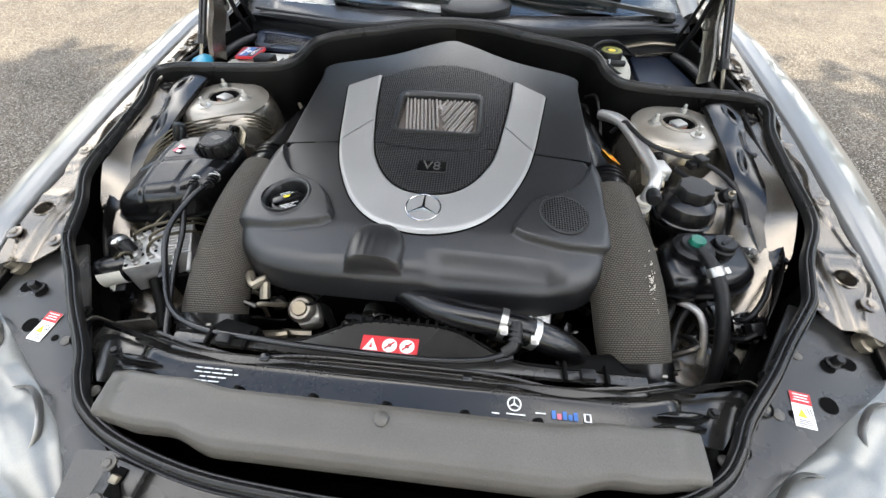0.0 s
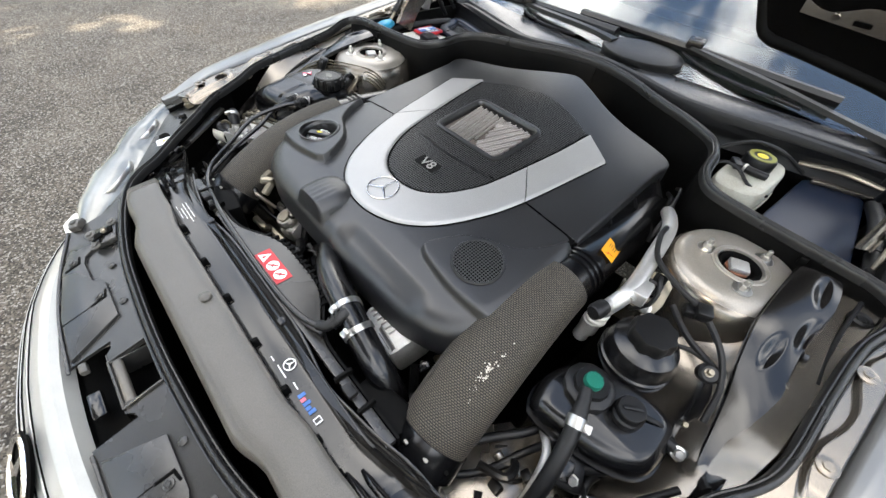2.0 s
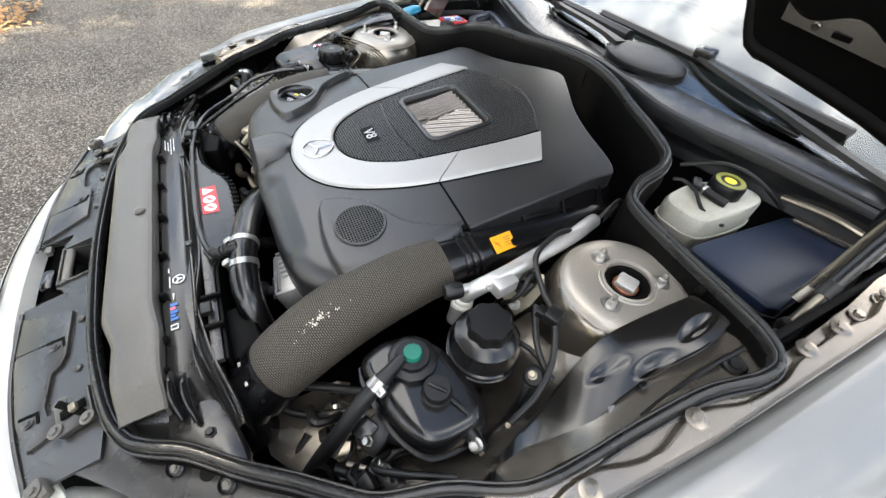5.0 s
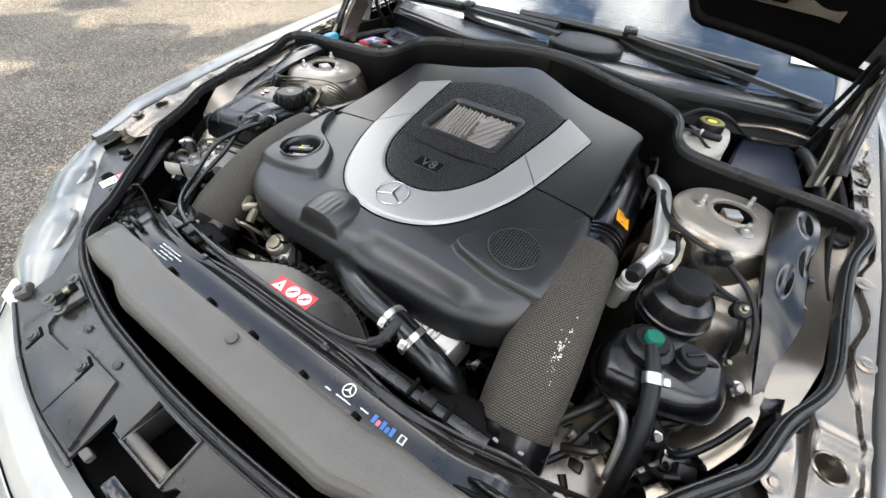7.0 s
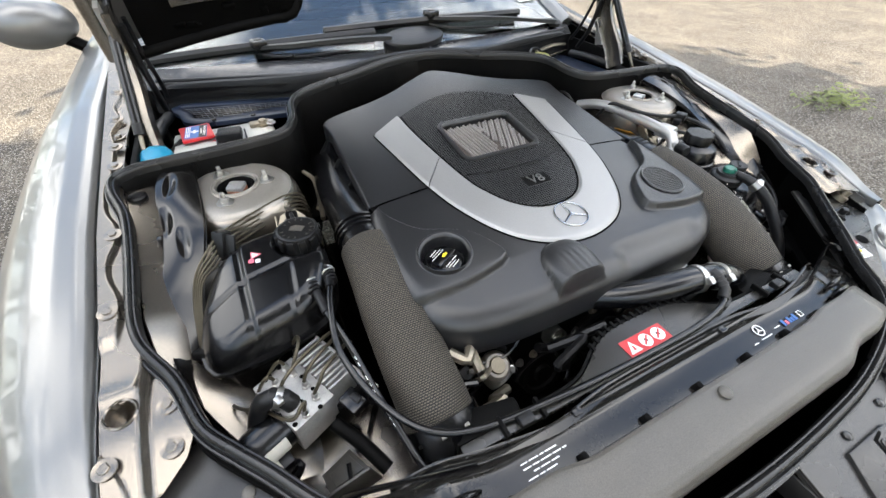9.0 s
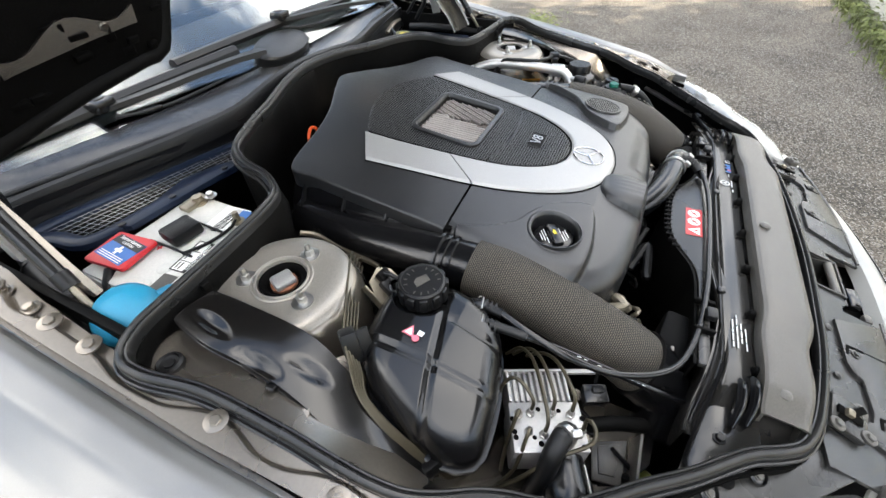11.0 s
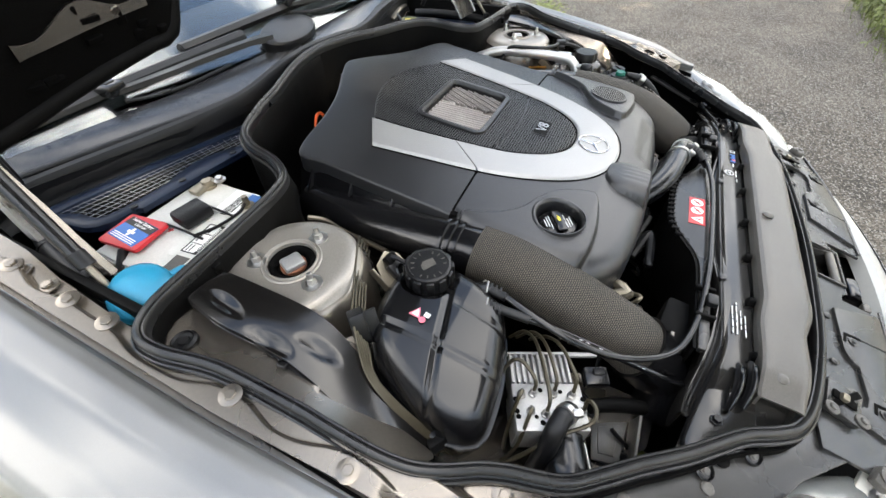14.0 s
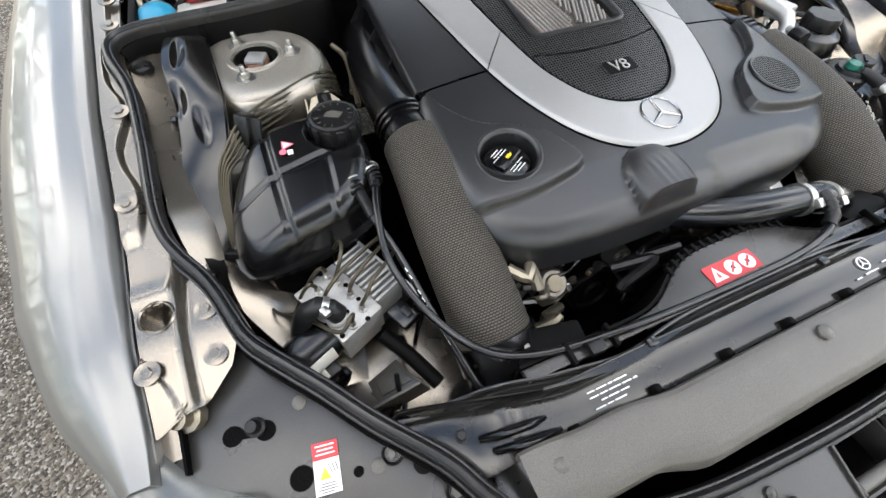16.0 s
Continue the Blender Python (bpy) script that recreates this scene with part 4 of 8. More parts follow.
# ---- radiator top: slam panel, cover pad and shroud ----
def build_slam():
    slam = thing("radiator_support", (0, 0.35, 0.7), "glossy black radiator crossmember with printed decals", "panel")
    prof = [(0.280, 0.755), (0.300, 0.757), (0.330, 0.760), (0.338, 0.7620), (0.376, 0.7655), (0.380, 0.769), (0.383, 0.7775), (0.387, 0.7800), (0.391, 0.7775), (0.3925, 0.770), (0.395, 0.769), (0.398, 0.775), (0.402, 0.776), (0.404, 0.770), (0.403, 0.72)]

    def place(u, v):
        x = -0.455 + 0.91 * u
        k = v * (len(prof) - 1)
        y = float(np.interp(k, range(len(prof)), [p[0] for p in prof]))
        z = float(np.interp(k, range(len(prof)), [p[1] for p in prof]))
        ax = abs(x)
        y += 0.024 * smooth01((ax - 0.31) / 0.15) - (0.013 * math.exp(-((ax - 0.235) / 0.07) ** 2) if v > 0.55 else 0)
        z -= 0.030 * smooth01((ax - 0.38) / 0.07)
        return Vector((x, y, z))

    part("crossmember_top", grid(110, 36, place, 0.004), SLAMM, slam)
    for s in (-1, 1):
        end = mirrored([(0.395, 0.338), (0.448, 0.336), (0.500, 0.392), (0.522, 0.419), (0.511, 0.430), (0.435, 0.411), (0.372, 0.393)], s)[:: s]
        part("end_plate", slab(end, lambda x, y: 0.756 - 0.10 * (abs(x) - 0.40), 0.003, 0.001), SLAMM, slam, "dark grey end plate")
        part("end_lip", tube(mirrored([(0.352, 0.389, 0.778), (0.398, 0.401, 0.776), (0.435, 0.412, 0.772), (0.509, 0.431, 0.766), (0.523, 0.424, 0.762), (0.520, 0.412, 0.758)], s), (0.003, 0.008), 8), SATIN, slam)
        part("end_bolt", hexbolt(bmesh.new(), (s * 0.452, 0.385, 0.751), 0.006, 0.008), PLASTIC, slam)
        for dy, a in ((0.0, 0.352), (0.017, 0.362)):
            part("wedge_rib", tube(mirrored([(a, 0.347 + dy, 0.769), (a + 0.018, 0.347 + dy, 0.776), (a + 0.045, 0.350 + dy, 0.773), (a + 0.072, 0.356 + dy, 0.758)], s), (0.0055, 0.009), 12, step=0.005, scales=[0.5, 1.0, 1.0, 0.8]), GLOSSY, slam, "glossy raised rib")
    for x in (-0.335, -0.225, -0.115, -0.01, 0.10, 0.20, 0.29, 0.345):
        part("edge_clip", box((x, 0.3390, 0.7685), (0.016, 0.013, 0.012), 0.002, taper=(0.45, 0.7)), DULL, slam, "black edge clip")
    for x in (-0.20, 0.10):
        part("edge_notch", box((x, 0.386, 0.780), (0.014, 0.012, 0.006), 0.002), SATIN, slam)
    # decals
    tilt = 5.5
    m = pose(-0.268, 0.357, 0.7655, tilt, 0, 0)
    for k, words in enumerate(((0.010, 0.014, 0.006, 0.018), (0.012, 0.010, 0.016, 0.013, 0.006), (0.008, 0.014, 0.012), (0.014, 0.008, 0.016))):
        x0 = -0.034 + (0.012 if k == 2 else 0.0)
        for w in words:
            part("decal_bar", flat(rect(w, 0.0016, x0 + w / 2, 0.010 - 0.0062 * k), m), WHITE, slam, "white printed text bar")
            x0 += w + 0.0025
    m = pose(0.168, 0.357, 0.7655, tilt)
    rim = bmesh.new()
    for k in range(24):
        a, b = 2 * math.pi * k / 24, 2 * math.pi * (k + 1) / 24
        add(rim, flat([(0.0100 * math.cos(a), 0.0100 * math.sin(a)), (0.0100 * math.cos(b), 0.0100 * math.sin(b)), (0.0082 * math.cos(b), 0.0082 * math.sin(b)), (0.0082 * math.cos(a), 0.0082 * math.sin(a))][::-1], m @ pose(0, 0.005, 0)))
    for a in (90, 210, 330):
        c, q = math.cos(radians(a)), math.sin(radians(a))
        add(rim, flat([(0.0015 * -q, 0.005 + 0.0015 * c), (0.0015 * q, 0.005 - 0.0015 * c), (0.009 * c, 0.005 + 0.009 * q)], m))
    part("decal_ring", rim, WHITE, slam, "white printed ring")
    for w, x, y in ((0.026, 0.002, -0.009), (0.010, -0.026, -0.010), (0.014, 0.036, -0.004)):
        part("decal_bar", flat(rect(w, 0.0018, x, y), m), WHITE, slam)
    m = pose(0.242, 0.353, 0.7652, tilt)
    for k in range(5):
        part("decal_block", flat(rect(0.0056, 0.0110 if k in (0, 2, 4) else 0.0075, -0.020 + 0.0075 * k, 0.0 if k in (0, 2, 4) else -0.0017), m), (BLUE, PINK, BLUE, BLUE, BLUE)[k], slam)
    part("decal_block", flat(rect(0.010, 0.0110, 0.026, 0), m), WHITE, slam)
    part("decal_inset", flat(rect(0.0055, 0.0085, 0.026, 0), m @ pose(0, 0, 0.0006)), INK, slam)

    pad = thing("radiator_cover", (0, 0.3, 0.74), "dusty grey-black plastic cover lying along the radiator", "cover")
    rows = [(0.272, 0.726), (0.257, 0.740), (0.2525, 0.757), (0.2545, 0.770), (0.2600, 0.7800), (0.2680, 0.7855), (0.2780, 0.7880), (0.325, 0.7925), (0.331, 0.790), (0.333, 0.782), (0.333, 0.766)]


    def top(u, v):
        x = -0.408 + 0.816 * u
        k = v * (len(rows) - 1)
        y = float(np.interp(k, range(len(rows)), [p[0] for p in rows]))
        z = float(np.interp(k, range(len(rows)), [p[1] for p in rows]))
        ax = abs(x)
        bow = 0.022 * smooth01((ax - 0.215) / 0.075) + 0.012 * smooth01((ax - 0.33) / 0.07)
        y = y + bow * (1 - 0.75 * v)
        z -= 0.012 * smooth01((ax - 0.365) / 0.045) + 0.003 * (ax / 0.43) ** 2
        return Vector((x, y, z))

    part("cover_top", grid(100, 40, top, 0.004), GREYBLACK, pad)
    for x, y in ((-0.008, 0.312), (0.365, 0.318), (-0.372, 0.318)):
        part("cover_pin", lathe([(0.0095, 0.0), (0.0095, 0.003), (0.006, 0.0055), (0.0, 0.006)], (x, y, 0.7905 - 0.010 * (abs(x) > 0.3) + 0.002), 24, (0, -0.07, 1)), GREYBLACK, pad, "grey push pin")
    return slam


build_slam()


def build_shroud():
    shroud = thing("fan_shroud", (0, 0.43, 0.7), "black plastic radiator fan shroud with a serrated edge", "fan shroud")
    n = 60
    outline = [(-0.36, 0.402), (0.36, 0.402)]
    rear = []
    for k in range(n + 1):
        x = 0.36 - 0.72 * k / n
        y = 0.418 + 0.052 * math.exp(-(x / 0.13) ** 4)
        rear.append((x, y))
    part("shroud_plate", slab(outline + rear, lambda x, y: 0.775, 0.010, 0.002), PANEL, shroud)
    part("shroud_drop", grid(60, 6, lambda u, v: Vector((0.36 - 0.72 * u, 0.418 + 0.052 * math.exp(-((0.36 - 0.72 * u) / 0.13) ** 4) + 0.002, 0.772 - 0.16 * v)), 0.004), DULL, shroud)
    for k in range(15):
        x = -0.105 + 0.015 * k
        part("shroud_tooth", box((x, 0.418 + 0.052 * math.exp(-(x / 0.13) ** 4) + 0.004, 0.771), (0.005, 0.016, 0.008), 0.001), DULL, shroud)
    for x in (-0.30, -0.24, 0.24, 0.30):
        part("shroud_rib", box((x, 0.412, 0.779), (0.006, 0.03, 0.012), 0.002), DULL, shroud)
    for s in (-1, 1):
        part("side_duct", box((s * 0.30, 0.44, 0.70), (0.10, 0.05, 0.10), 0.008, (0, 0, 10 * s)), DULL, shroud)
        part("side_clip", box((s * 0.27, 0.405, 0.788), (0.022, 0.016, 0.012), 0.003), PLASTIC, shroud)
    sticker = thing("fan_warning_sticker", (-0.022, 0.42, 0.776), "red sticker with three white warning signs", "sticker")
    m = pose(-0.022, 0.428, 0.7756, 0, 0, 1)
    part("backing", flat(rect(0.088, 0.030), m), RED, sticker)
    up = m @ pose(0, 0, 0.0006)
    part("warning_sign", flat([(-0.040, -0.010), (-0.017, -0.010), (-0.0285, 0.011)], up), WHITE, sticker)
    for x in (0.0, 0.027):
        part("warning_sign", flat(disc(0.0115, x, 0), up), WHITE, sticker)
        part("sign_mark", flat([(x - 0.008, -0.0055), (x - 0.006, -0.0075), (x + 0.008, 0.0055), (x + 0.006, 0.0075)], up @ pose(0, 0, 0.0006)), RED, sticker)
        part("sign_mark", flat(rect(0.006, 0.006, x, 0), up @ pose(0, 0, 0.0004)), INK, sticker)
    part("sign_mark", flat([(-0.031, -0.006), (-0.026, -0.006), (-0.0285, 0.004)], up @ pose(0, 0, 0.0006)), RED, sticker)


build_shroud()


# ---- engine cover ----
def cover_z(x, y):
    """Height of the cover's main surface, without its details."""
    z = 0.856 + 0.128 * (y - 0.66) - 0.18 * x * x
    z += 0.012 * smooth01((y - 1.0) / 0.3) * (1 - smooth01(abs(x) / 0.3))
    z -= 0.25 * max(0.62 - y, 0.0) ** 1.25
    return z


COVER_EDGE = [(0.0, 1.262), (0.05, 1.243), (0.13, 1.205), (0.20, 1.185), (0.318, 1.162), (0.322, 1.10), (0.324, 0.95), (0.326, 0.845), (0.338, 0.80), (0.345, 0.72), (0.342, 0.64), (0.322, 0.585), (0.275, 0.548), (0.20, 0.532), (0.10, 0.527), (0.0, 0.526)]
WINDOW = (-0.004, 0.948, 0.086, 0.066)


def ray_hit(poly, c, a):
    """Distance from c along the angle a to the closed outline."""
    d = (math.cos(a), math.sin(a))
    best = 0.0
    for (x0, y0), (x1, y1) in zip(poly, poly[1:] + poly[:1]):
        ex, ey = x1 - x0, y1 - y0
        det = d[0] * ey - d[1] * ex
        if abs(det) < 1e-9:
            continue
        t = ((x0 - c[0]) * ey - (y0 - c[1]) * ex) / det
        w = ((x0 - c[0]) * d[1] - (y0 - c[1]) * d[0]) / det
        if t > 0 and -1e-6 <= w <= 1 + 1e-6:
            best = max(best, t)
    return best


def rounded_rect(cx, cy, hx, hy, r, n=6):
    out = []
    for k, (sx, sy) in enumerate(((1, 1), (-1, 1), (-1, -1), (1, -1))):
        for j in range(n + 1):
            a = math.pi / 2 * (k + j / n)
            out.append((cx + sx * (hx - r) + r * math.cos(a), cy + sy * (hy - r) + r * math.sin(a)))
    return out


POD = [(0.345, 0.842), (0.318, 0.838), (0.302, 0.792), (0.268, 0.742), (0.222, 0.716), (0.188, 0.690), (0.160, 0.640), (0.158, 0.622), (0.175, 0.612), (0.240, 0.602), (0.300, 0.604), (0.345, 0.615)]
POD = [(p.x, p.y) for p in spline([(x, y, 0) for x, y in POD], 0.012)]


def pod(x, y):
    """Raised fields round the oil filler and the round vent, 0 to 1, with crisp edges."""
    x = abs(x)
    if x < 0.14 or y < 0.59:
        return 0.0
    inside, best = False, 1.0
    for (x0, y0), (x1, y1) in zip(POD, POD[1:] + POD[:1]):
        if (y0 > y) != (y1 > y) and x < (x1 - x0) * (y - y0) / (y1 - y0) + x0:
            inside = not inside
        ex, ey = x1 - x0, y1 - y0
        t = min(1.0, max(0.0, ((x - x0) * ex + (y - y0) * ey) / (ex * ex + ey * ey + 1e-12)))
        best = min(best, math.hypot(x - x0 - t * ex, y - y0 - t * ey))
    if not inside:
        return 0.0
    return smooth01(best / 0.0055)


def cover_height(x, y):
    z = cover_z(x, y)
    if y < 0.82:
        z += 0.015 * pod(x, y)
    # oil filler well
    r = math.hypot(x + 0.256, y - 0.667)
    z -= 0.060 * (1 - smooth01((r - 0.036) / 0.007))
    # hollow at the front edge
    z -= 0.010 * smooth01((x - 0.010) / 0.040) * (1 - smooth01((x - 0.215) / 0.040)) * (1 - smooth01((y - 0.552) / 0.030))
    return z


def lug(x, y):
    """How far the grip lug at the front of the cover is raised, 0 to 1: upright at the front, running out to the rear."""
    dy = y - 0.572
    if dy < -0.039:
        return 0.0
    r = (abs(x + 0.069) / 0.048) ** 2.8 + (max(0.0, dy + 0.006) / 0.052) ** 2.0
    if r >= 1:
        return 0.0
    return (1 - r) ** 0.45 * min(1.0, (dy + 0.039) / 0.006) ** 0.6


def build_cover():
    cover = thing("engine_cover", (0, 0.86, 0.75), "matt black plastic engine cover with a silver trim band", "engine cover")
    edge = [(p.x, p.y) for p in spline([(x, y, 0) for x, y in COVER_EDGE + [(-x, y) for x, y in COVER_EDGE[-2:0:-1]]], 0.012, True)]
    hole = rounded_rect(*WINDOW, 0.016)
    c = (-0.004, 0.948)
    na, ns = 880, 190
    for front in (False, True):
        bm = bmesh.new()
        cols = []
        for i in range(na):
            a = 2 * math.pi * i / na
            r0, r1 = ray_hit(hole, c, a), ray_hit(edge, c, a)
            col = []
            for k in range(ns + 1):
                w = (k / ns) ** 0.85
                r = r0 + (r1 - r0) * w
                x, y = c[0] + r * math.cos(a), c[1] + r * math.sin(a)
                near = r1 - r
                z = cover_height(x, y)
                soft = 0.034 if y < 0.84 else 0.006
                if near < soft:
                    q = 1 - near / soft
                    z -= soft * 0.8 * (1 - math.sqrt(max(0.0, 1 - q * q * 0.96)))
                lift = lug(x, y)
                if lift:
                    z += (cover_z(-0.069, 0.60) + 0.0150 + 0.08 * (y - 0.60) - z) * lift
                    z -= 0.0008 * lift * (0.5 - 0.5 * math.cos((x + 0.069) * 2 * math.pi / 0.0125)) * (abs(x + 0.069) < 0.025) * smooth01((0.595 - y) / 0.02)
                col.append(bm.verts.new((x, y, z)))
            x, y = col[-1].co.x, col[-1].co.y
            low = 0.050 if y < 0.84 else 0.030
            col.append(bm.verts.new((x, y, col[-1].co.z - low)))
            col.append(bm.verts.new((x * 0.985, c[1] + (y - c[1]) * 0.985, col[-1].co.z)))
            rim = [bm.verts.new((col[0].co.x, col[0].co.y, col[0].co.z - 0.014))]
            cols.append(rim + col)
        for i in range(na):
            p, q = cols[i], cols[(i + 1) % na]
            for k in range(len(p) - 1):
                bm.faces.new((p[k], p[k + 1], q[k + 1], q[k]))
        cut = 0.8370 if front else 0.8412
        bmesh.ops.bisect_plane(bm, geom=bm.verts[:] + bm.edges[:] + bm.faces[:], plane_co=(0, cut, 0), plane_no=(0, 1, 0), clear_outer=front, clear_inner=not front)
        part("front_shell" if front else "rear_shell", bm, COVER, cover, smooth=50)
    rim = [(-0.256 + 0.044 * math.cos(a), 0.667 + 0.044 * math.sin(a)) for a in [2 * math.pi * k / 40 for k in range(40)]]
    part("filler_rim", sweep([(x, y, cover_height(-0.256 + (x + 0.256) * 1.15, 0.667 + (y - 0.667) * 1.15) - 0.001) for x, y in rim], [(-0.005, -0.004), (0.003, -0.010), (0.004, 0.000), (0.001, 0.0028), (-0.003, 0.0022)], closed=True, step=0.01), COVER, cover, "moulded rim of the oil filler well", smooth=70)
    part("filler_wall", lathe([(0.0405, 0.800), (0.0425, 0.835), (0.0430, 0.862), (0.0445, 0.862), (0.0440, 0.80)], (-0.256, 0.667, 0), 40), COVER, cover)
    part("seam_backing", slab([(-0.322, 0.830), (0.322, 0.830), (0.322, 0.850), (-0.322, 0.850)], lambda x, y: 0.858, 0.02, 0), DARK, cover)

    # silver band: outer and inner curves of one side, from the rear to the tip
    outer = [(0.238, 1.046), (0.224, 0.960), (0.203, 0.840), (0.178, 0.755), (0.135, 0.672), (0.078, 0.622), (0.0, 0.604)]
    inner = [(0.162, 1.093), (0.152, 0.990), (0.128, 0.835), (0.108, 0.775), (0.080, 0.730), (0.044, 0.703), (0.0, 0.695)]
    oc = spline([(x, y, 0) for x, y in outer + [(-x, y) for x, y in outer[-2::-1]]], 0.003)
    ic = spline([(x, y, 0) for x, y in inner + [(-x, y) for x, y in inner[-2::-1]]], 0.003)

    def along(path, t):
        k = t * (len(path) - 1)
        i = min(int(k), len(path) - 2)
        return path[i].lerp(path[i + 1], k - i)

    cut0 = next(k for k in range(400) if along(oc, k / 800).y < 0.8395) / 800
    for name, t0, t1 in (("silver_arm", 0.0, cut0 - 0.0012), ("silver_arm", 1.0, 1 - cut0 + 0.0012), ("silver_bow", cut0 + 0.0012, 1 - cut0 - 0.0012)):

        def band(u, v):
            t = t0 + (t1 - t0) * u
            p = along(oc, t).lerp(along(ic, t), v)
            lift = 0.0045 * min(1.0, math.sqrt(min(v, 1 - v) / 0.07)) if 0 < v < 1 else 0.0
            return Vector((p.x, p.y, cover_z(p.x, p.y) + 0.0008 + lift))

        part(name, grid(24 if "arm" in name else 80, 28, band, 0.003), SILVER, cover, "satin silver trim", smooth=60)

    # dark gaps on both sides of the band
    for path, grow, lift in ((oc, 1.0062, 0.0012), (ic, 0.990, 0.0030)):
        gap_line = [(p.x * grow, 0.86 + (p.y - 0.86) * grow, cover_z(p.x, p.y) + lift) for p in path[::4]]
        part("trim_gap", sweep(gap_line, [(-0.0013, -0.003), (0.0013, -0.003), (0.0013, 0.0), (-0.0013, 0.0)], step=0.01), DARK, cover)
    # perforated panel inside the band
    poly = [(p.x, p.y) for p in ic[6:-6:4]]
    arc = [(-0.158 + 0.316 * k / 20, 1.090 + 0.052 * (1 - ((k - 10) / 10) ** 2)) for k in range(21)]
    poly = [(x * 0.985, y + 0.001) for x, y in poly] + arc
    for front in (False, True):
        bm = bmesh.new()
        cols = []
        for i in range(200):
            a = 2 * math.pi * i / 200
            r0, r1 = ray_hit(hole, c, a) + 0.010, ray_hit(poly, c, a)
            cols.append([])
            for k in range(31):
                r = r0 + (r1 - r0) * k / 30
                x, y = c[0] + r * math.cos(a), c[1] + r * math.sin(a)
                cols[-1].append(bm.verts.new((x, y, cover_z(x, y) + 0.0025 * min(1, (30 - k) / 1.0, 1))))
        for i in range(200):
            p, q = cols[i], cols[(i + 1) % 200]
            for k in range(30):
                bm.faces.new((p[k], p[k + 1], q[k + 1], q[k]))
        # the seam bows towards the front inside the band
        def bow(x):
            return 0.0185 * max(0.0, 1 - (x / 0.125) ** 2)
        for v in bm.verts:
            v.co.y += bow(v.co.x)
        cut = 0.8373 if front else 0.8407
        bmesh.ops.bisect_plane(bm, geom=bm.verts[:] + bm.edges[:] + bm.faces[:], plane_co=(0, cut, 0), plane_no=(0, 1, 0), clear_outer=front, clear_inner=not front)
        for v in bm.verts:
            v.co.y -= bow(v.co.x)
        part("perforated_panel", bm, PERFO, cover, "black perforated panel", smooth=60)
    # window frame, floor and ribs
    rim = [(x, y, cover_z(x, y) + 0.003) for x, y in rounded_rect(-0.004, 0.948, 0.092, 0.072, 0.018)]
    part("window_frame", sweep(rim, [(-0.007, -0.004), (0.007, -0.004), (0.006, 0.003), (0.002, 0.0045), (-0.003, 0.004), (-0.007, -0.002)], closed=True, step=0.006), COVER, cover)
    floor_z = lambda x, y: cover_z(0, y) - 0.011  # noqa: E731
    part("window_floor", slab(rounded_rect(-0.004, 0.948, 0.088, 0.068, 0.016), floor_z, 0.004, 0), INTAKE, cover)
    tops = [(-0.084 + 0.0085 * k, 0.016) for k in range(10)] + [(0.010 + 0.0085 * k, -0.052) for k in range(15)]
    for k, (x0, lean) in enumerate(tops):
        pts = []
        for j in range(13):
            t = j / 12
            x, y = x0 + lean * t, 1.009 - 0.122 * t - (0.004 if k % 2 else 0.0)
            if -0.085 < x < 0.077 and not (lean < 0 and x < -0.012 + 0.024 * t) and not (lean > 0 and x > -0.004 + 0.002 * t):
                pts.append((x, y, floor_z(0, y) + 0.0045))
        if len(pts) > 2:
            part("intake_rib", tube(pts, (0.0026, 0.0036), 8, step=0.02), RIB, cover, "cast aluminium intake rib" if k == 0 else "")
    part("intake_hub", lathe([(0.010, 0.0), (0.010, 0.004), (0.007, 0.006), (0.0, 0.006)], (-0.002, 0.985, floor_z(0, 0.985)), 20), RIB, cover)

    # vent disc on the left pod
    m = pose(0.249, 0.668, cover_z(0.249, 0.668) + 0.0165, 7, 5, 0)
    bm = lathe([(0.0, 0.0005), (0.040, 0.0005), (0.041, 0.002), (0.0435, 0.0022), (0.0450, 0.0)], (0, 0, 0), 48)
    bmesh.ops.transform(bm, matrix=m, verts=bm.verts)
    part("vent_rim", bm, COVER, cover)
    bm = lathe([(0.0, 0.0024), (0.030, 0.0020), (0.0405, 0.0012), (0.0405, 0.0)], (0, 0, 0), 48)
    bmesh.ops.transform(bm, matrix=m, verts=bm.verts)
    part("vent_mesh", bm, VENTM, cover, "round black mesh vent")

    # round chrome emblem on the band
    m = pose(0, 0.6585, cover_z(0, 0.6585) + 0.0062, 7.3, 0, 0)
    circle = [m @ Vector((0.031 * math.cos(a), 0.031 * math.sin(a), 0)) for a in [2 * math.pi * k / 32 for k in range(32)]]
    emblem = part("emblem_ring", sweep(circle, ring(0.0017, 0.0018, 8), closed=True, step=0.008), STARLINE, cover, "round chrome emblem")
    for a in (90, 210, 330):
        tip = m @ Vector((0.030 * math.cos(radians(a)), 0.030 * math.sin(radians(a)), 0))
        part("emblem_spoke", tube([m.translation, tip], (0.0034, 0.0026), 8, scales=[1.0, 0.35]), STARLINE, emblem)
    # badge
    m = pose(0.002, 0.769, cover_z(0, 0.769) + 0.0035, 7.3, 0, 0)
    part("badge_plate", flat(rounded_rect(0, 0, 0.028, 0.0145, 0.003), m, 0.0012), DULL, cover, "dark badge plate")
    frame_pts = [m @ Vector((x, y, 0)) for x, y in rounded_rect(0, 0, 0.028, 0.0145, 0.003)]
    part("badge_frame", sweep(frame_pts, ring(0.0009, 0.0009, 6), closed=True, step=0.01), COVER, cover, "thin black badge frame")
    lettering("V8", 0.032, m @ pose(0, 0, 0.0016), STEEL, cover, "badge_letters", 0.0009, "raised dark chrome letters V8")

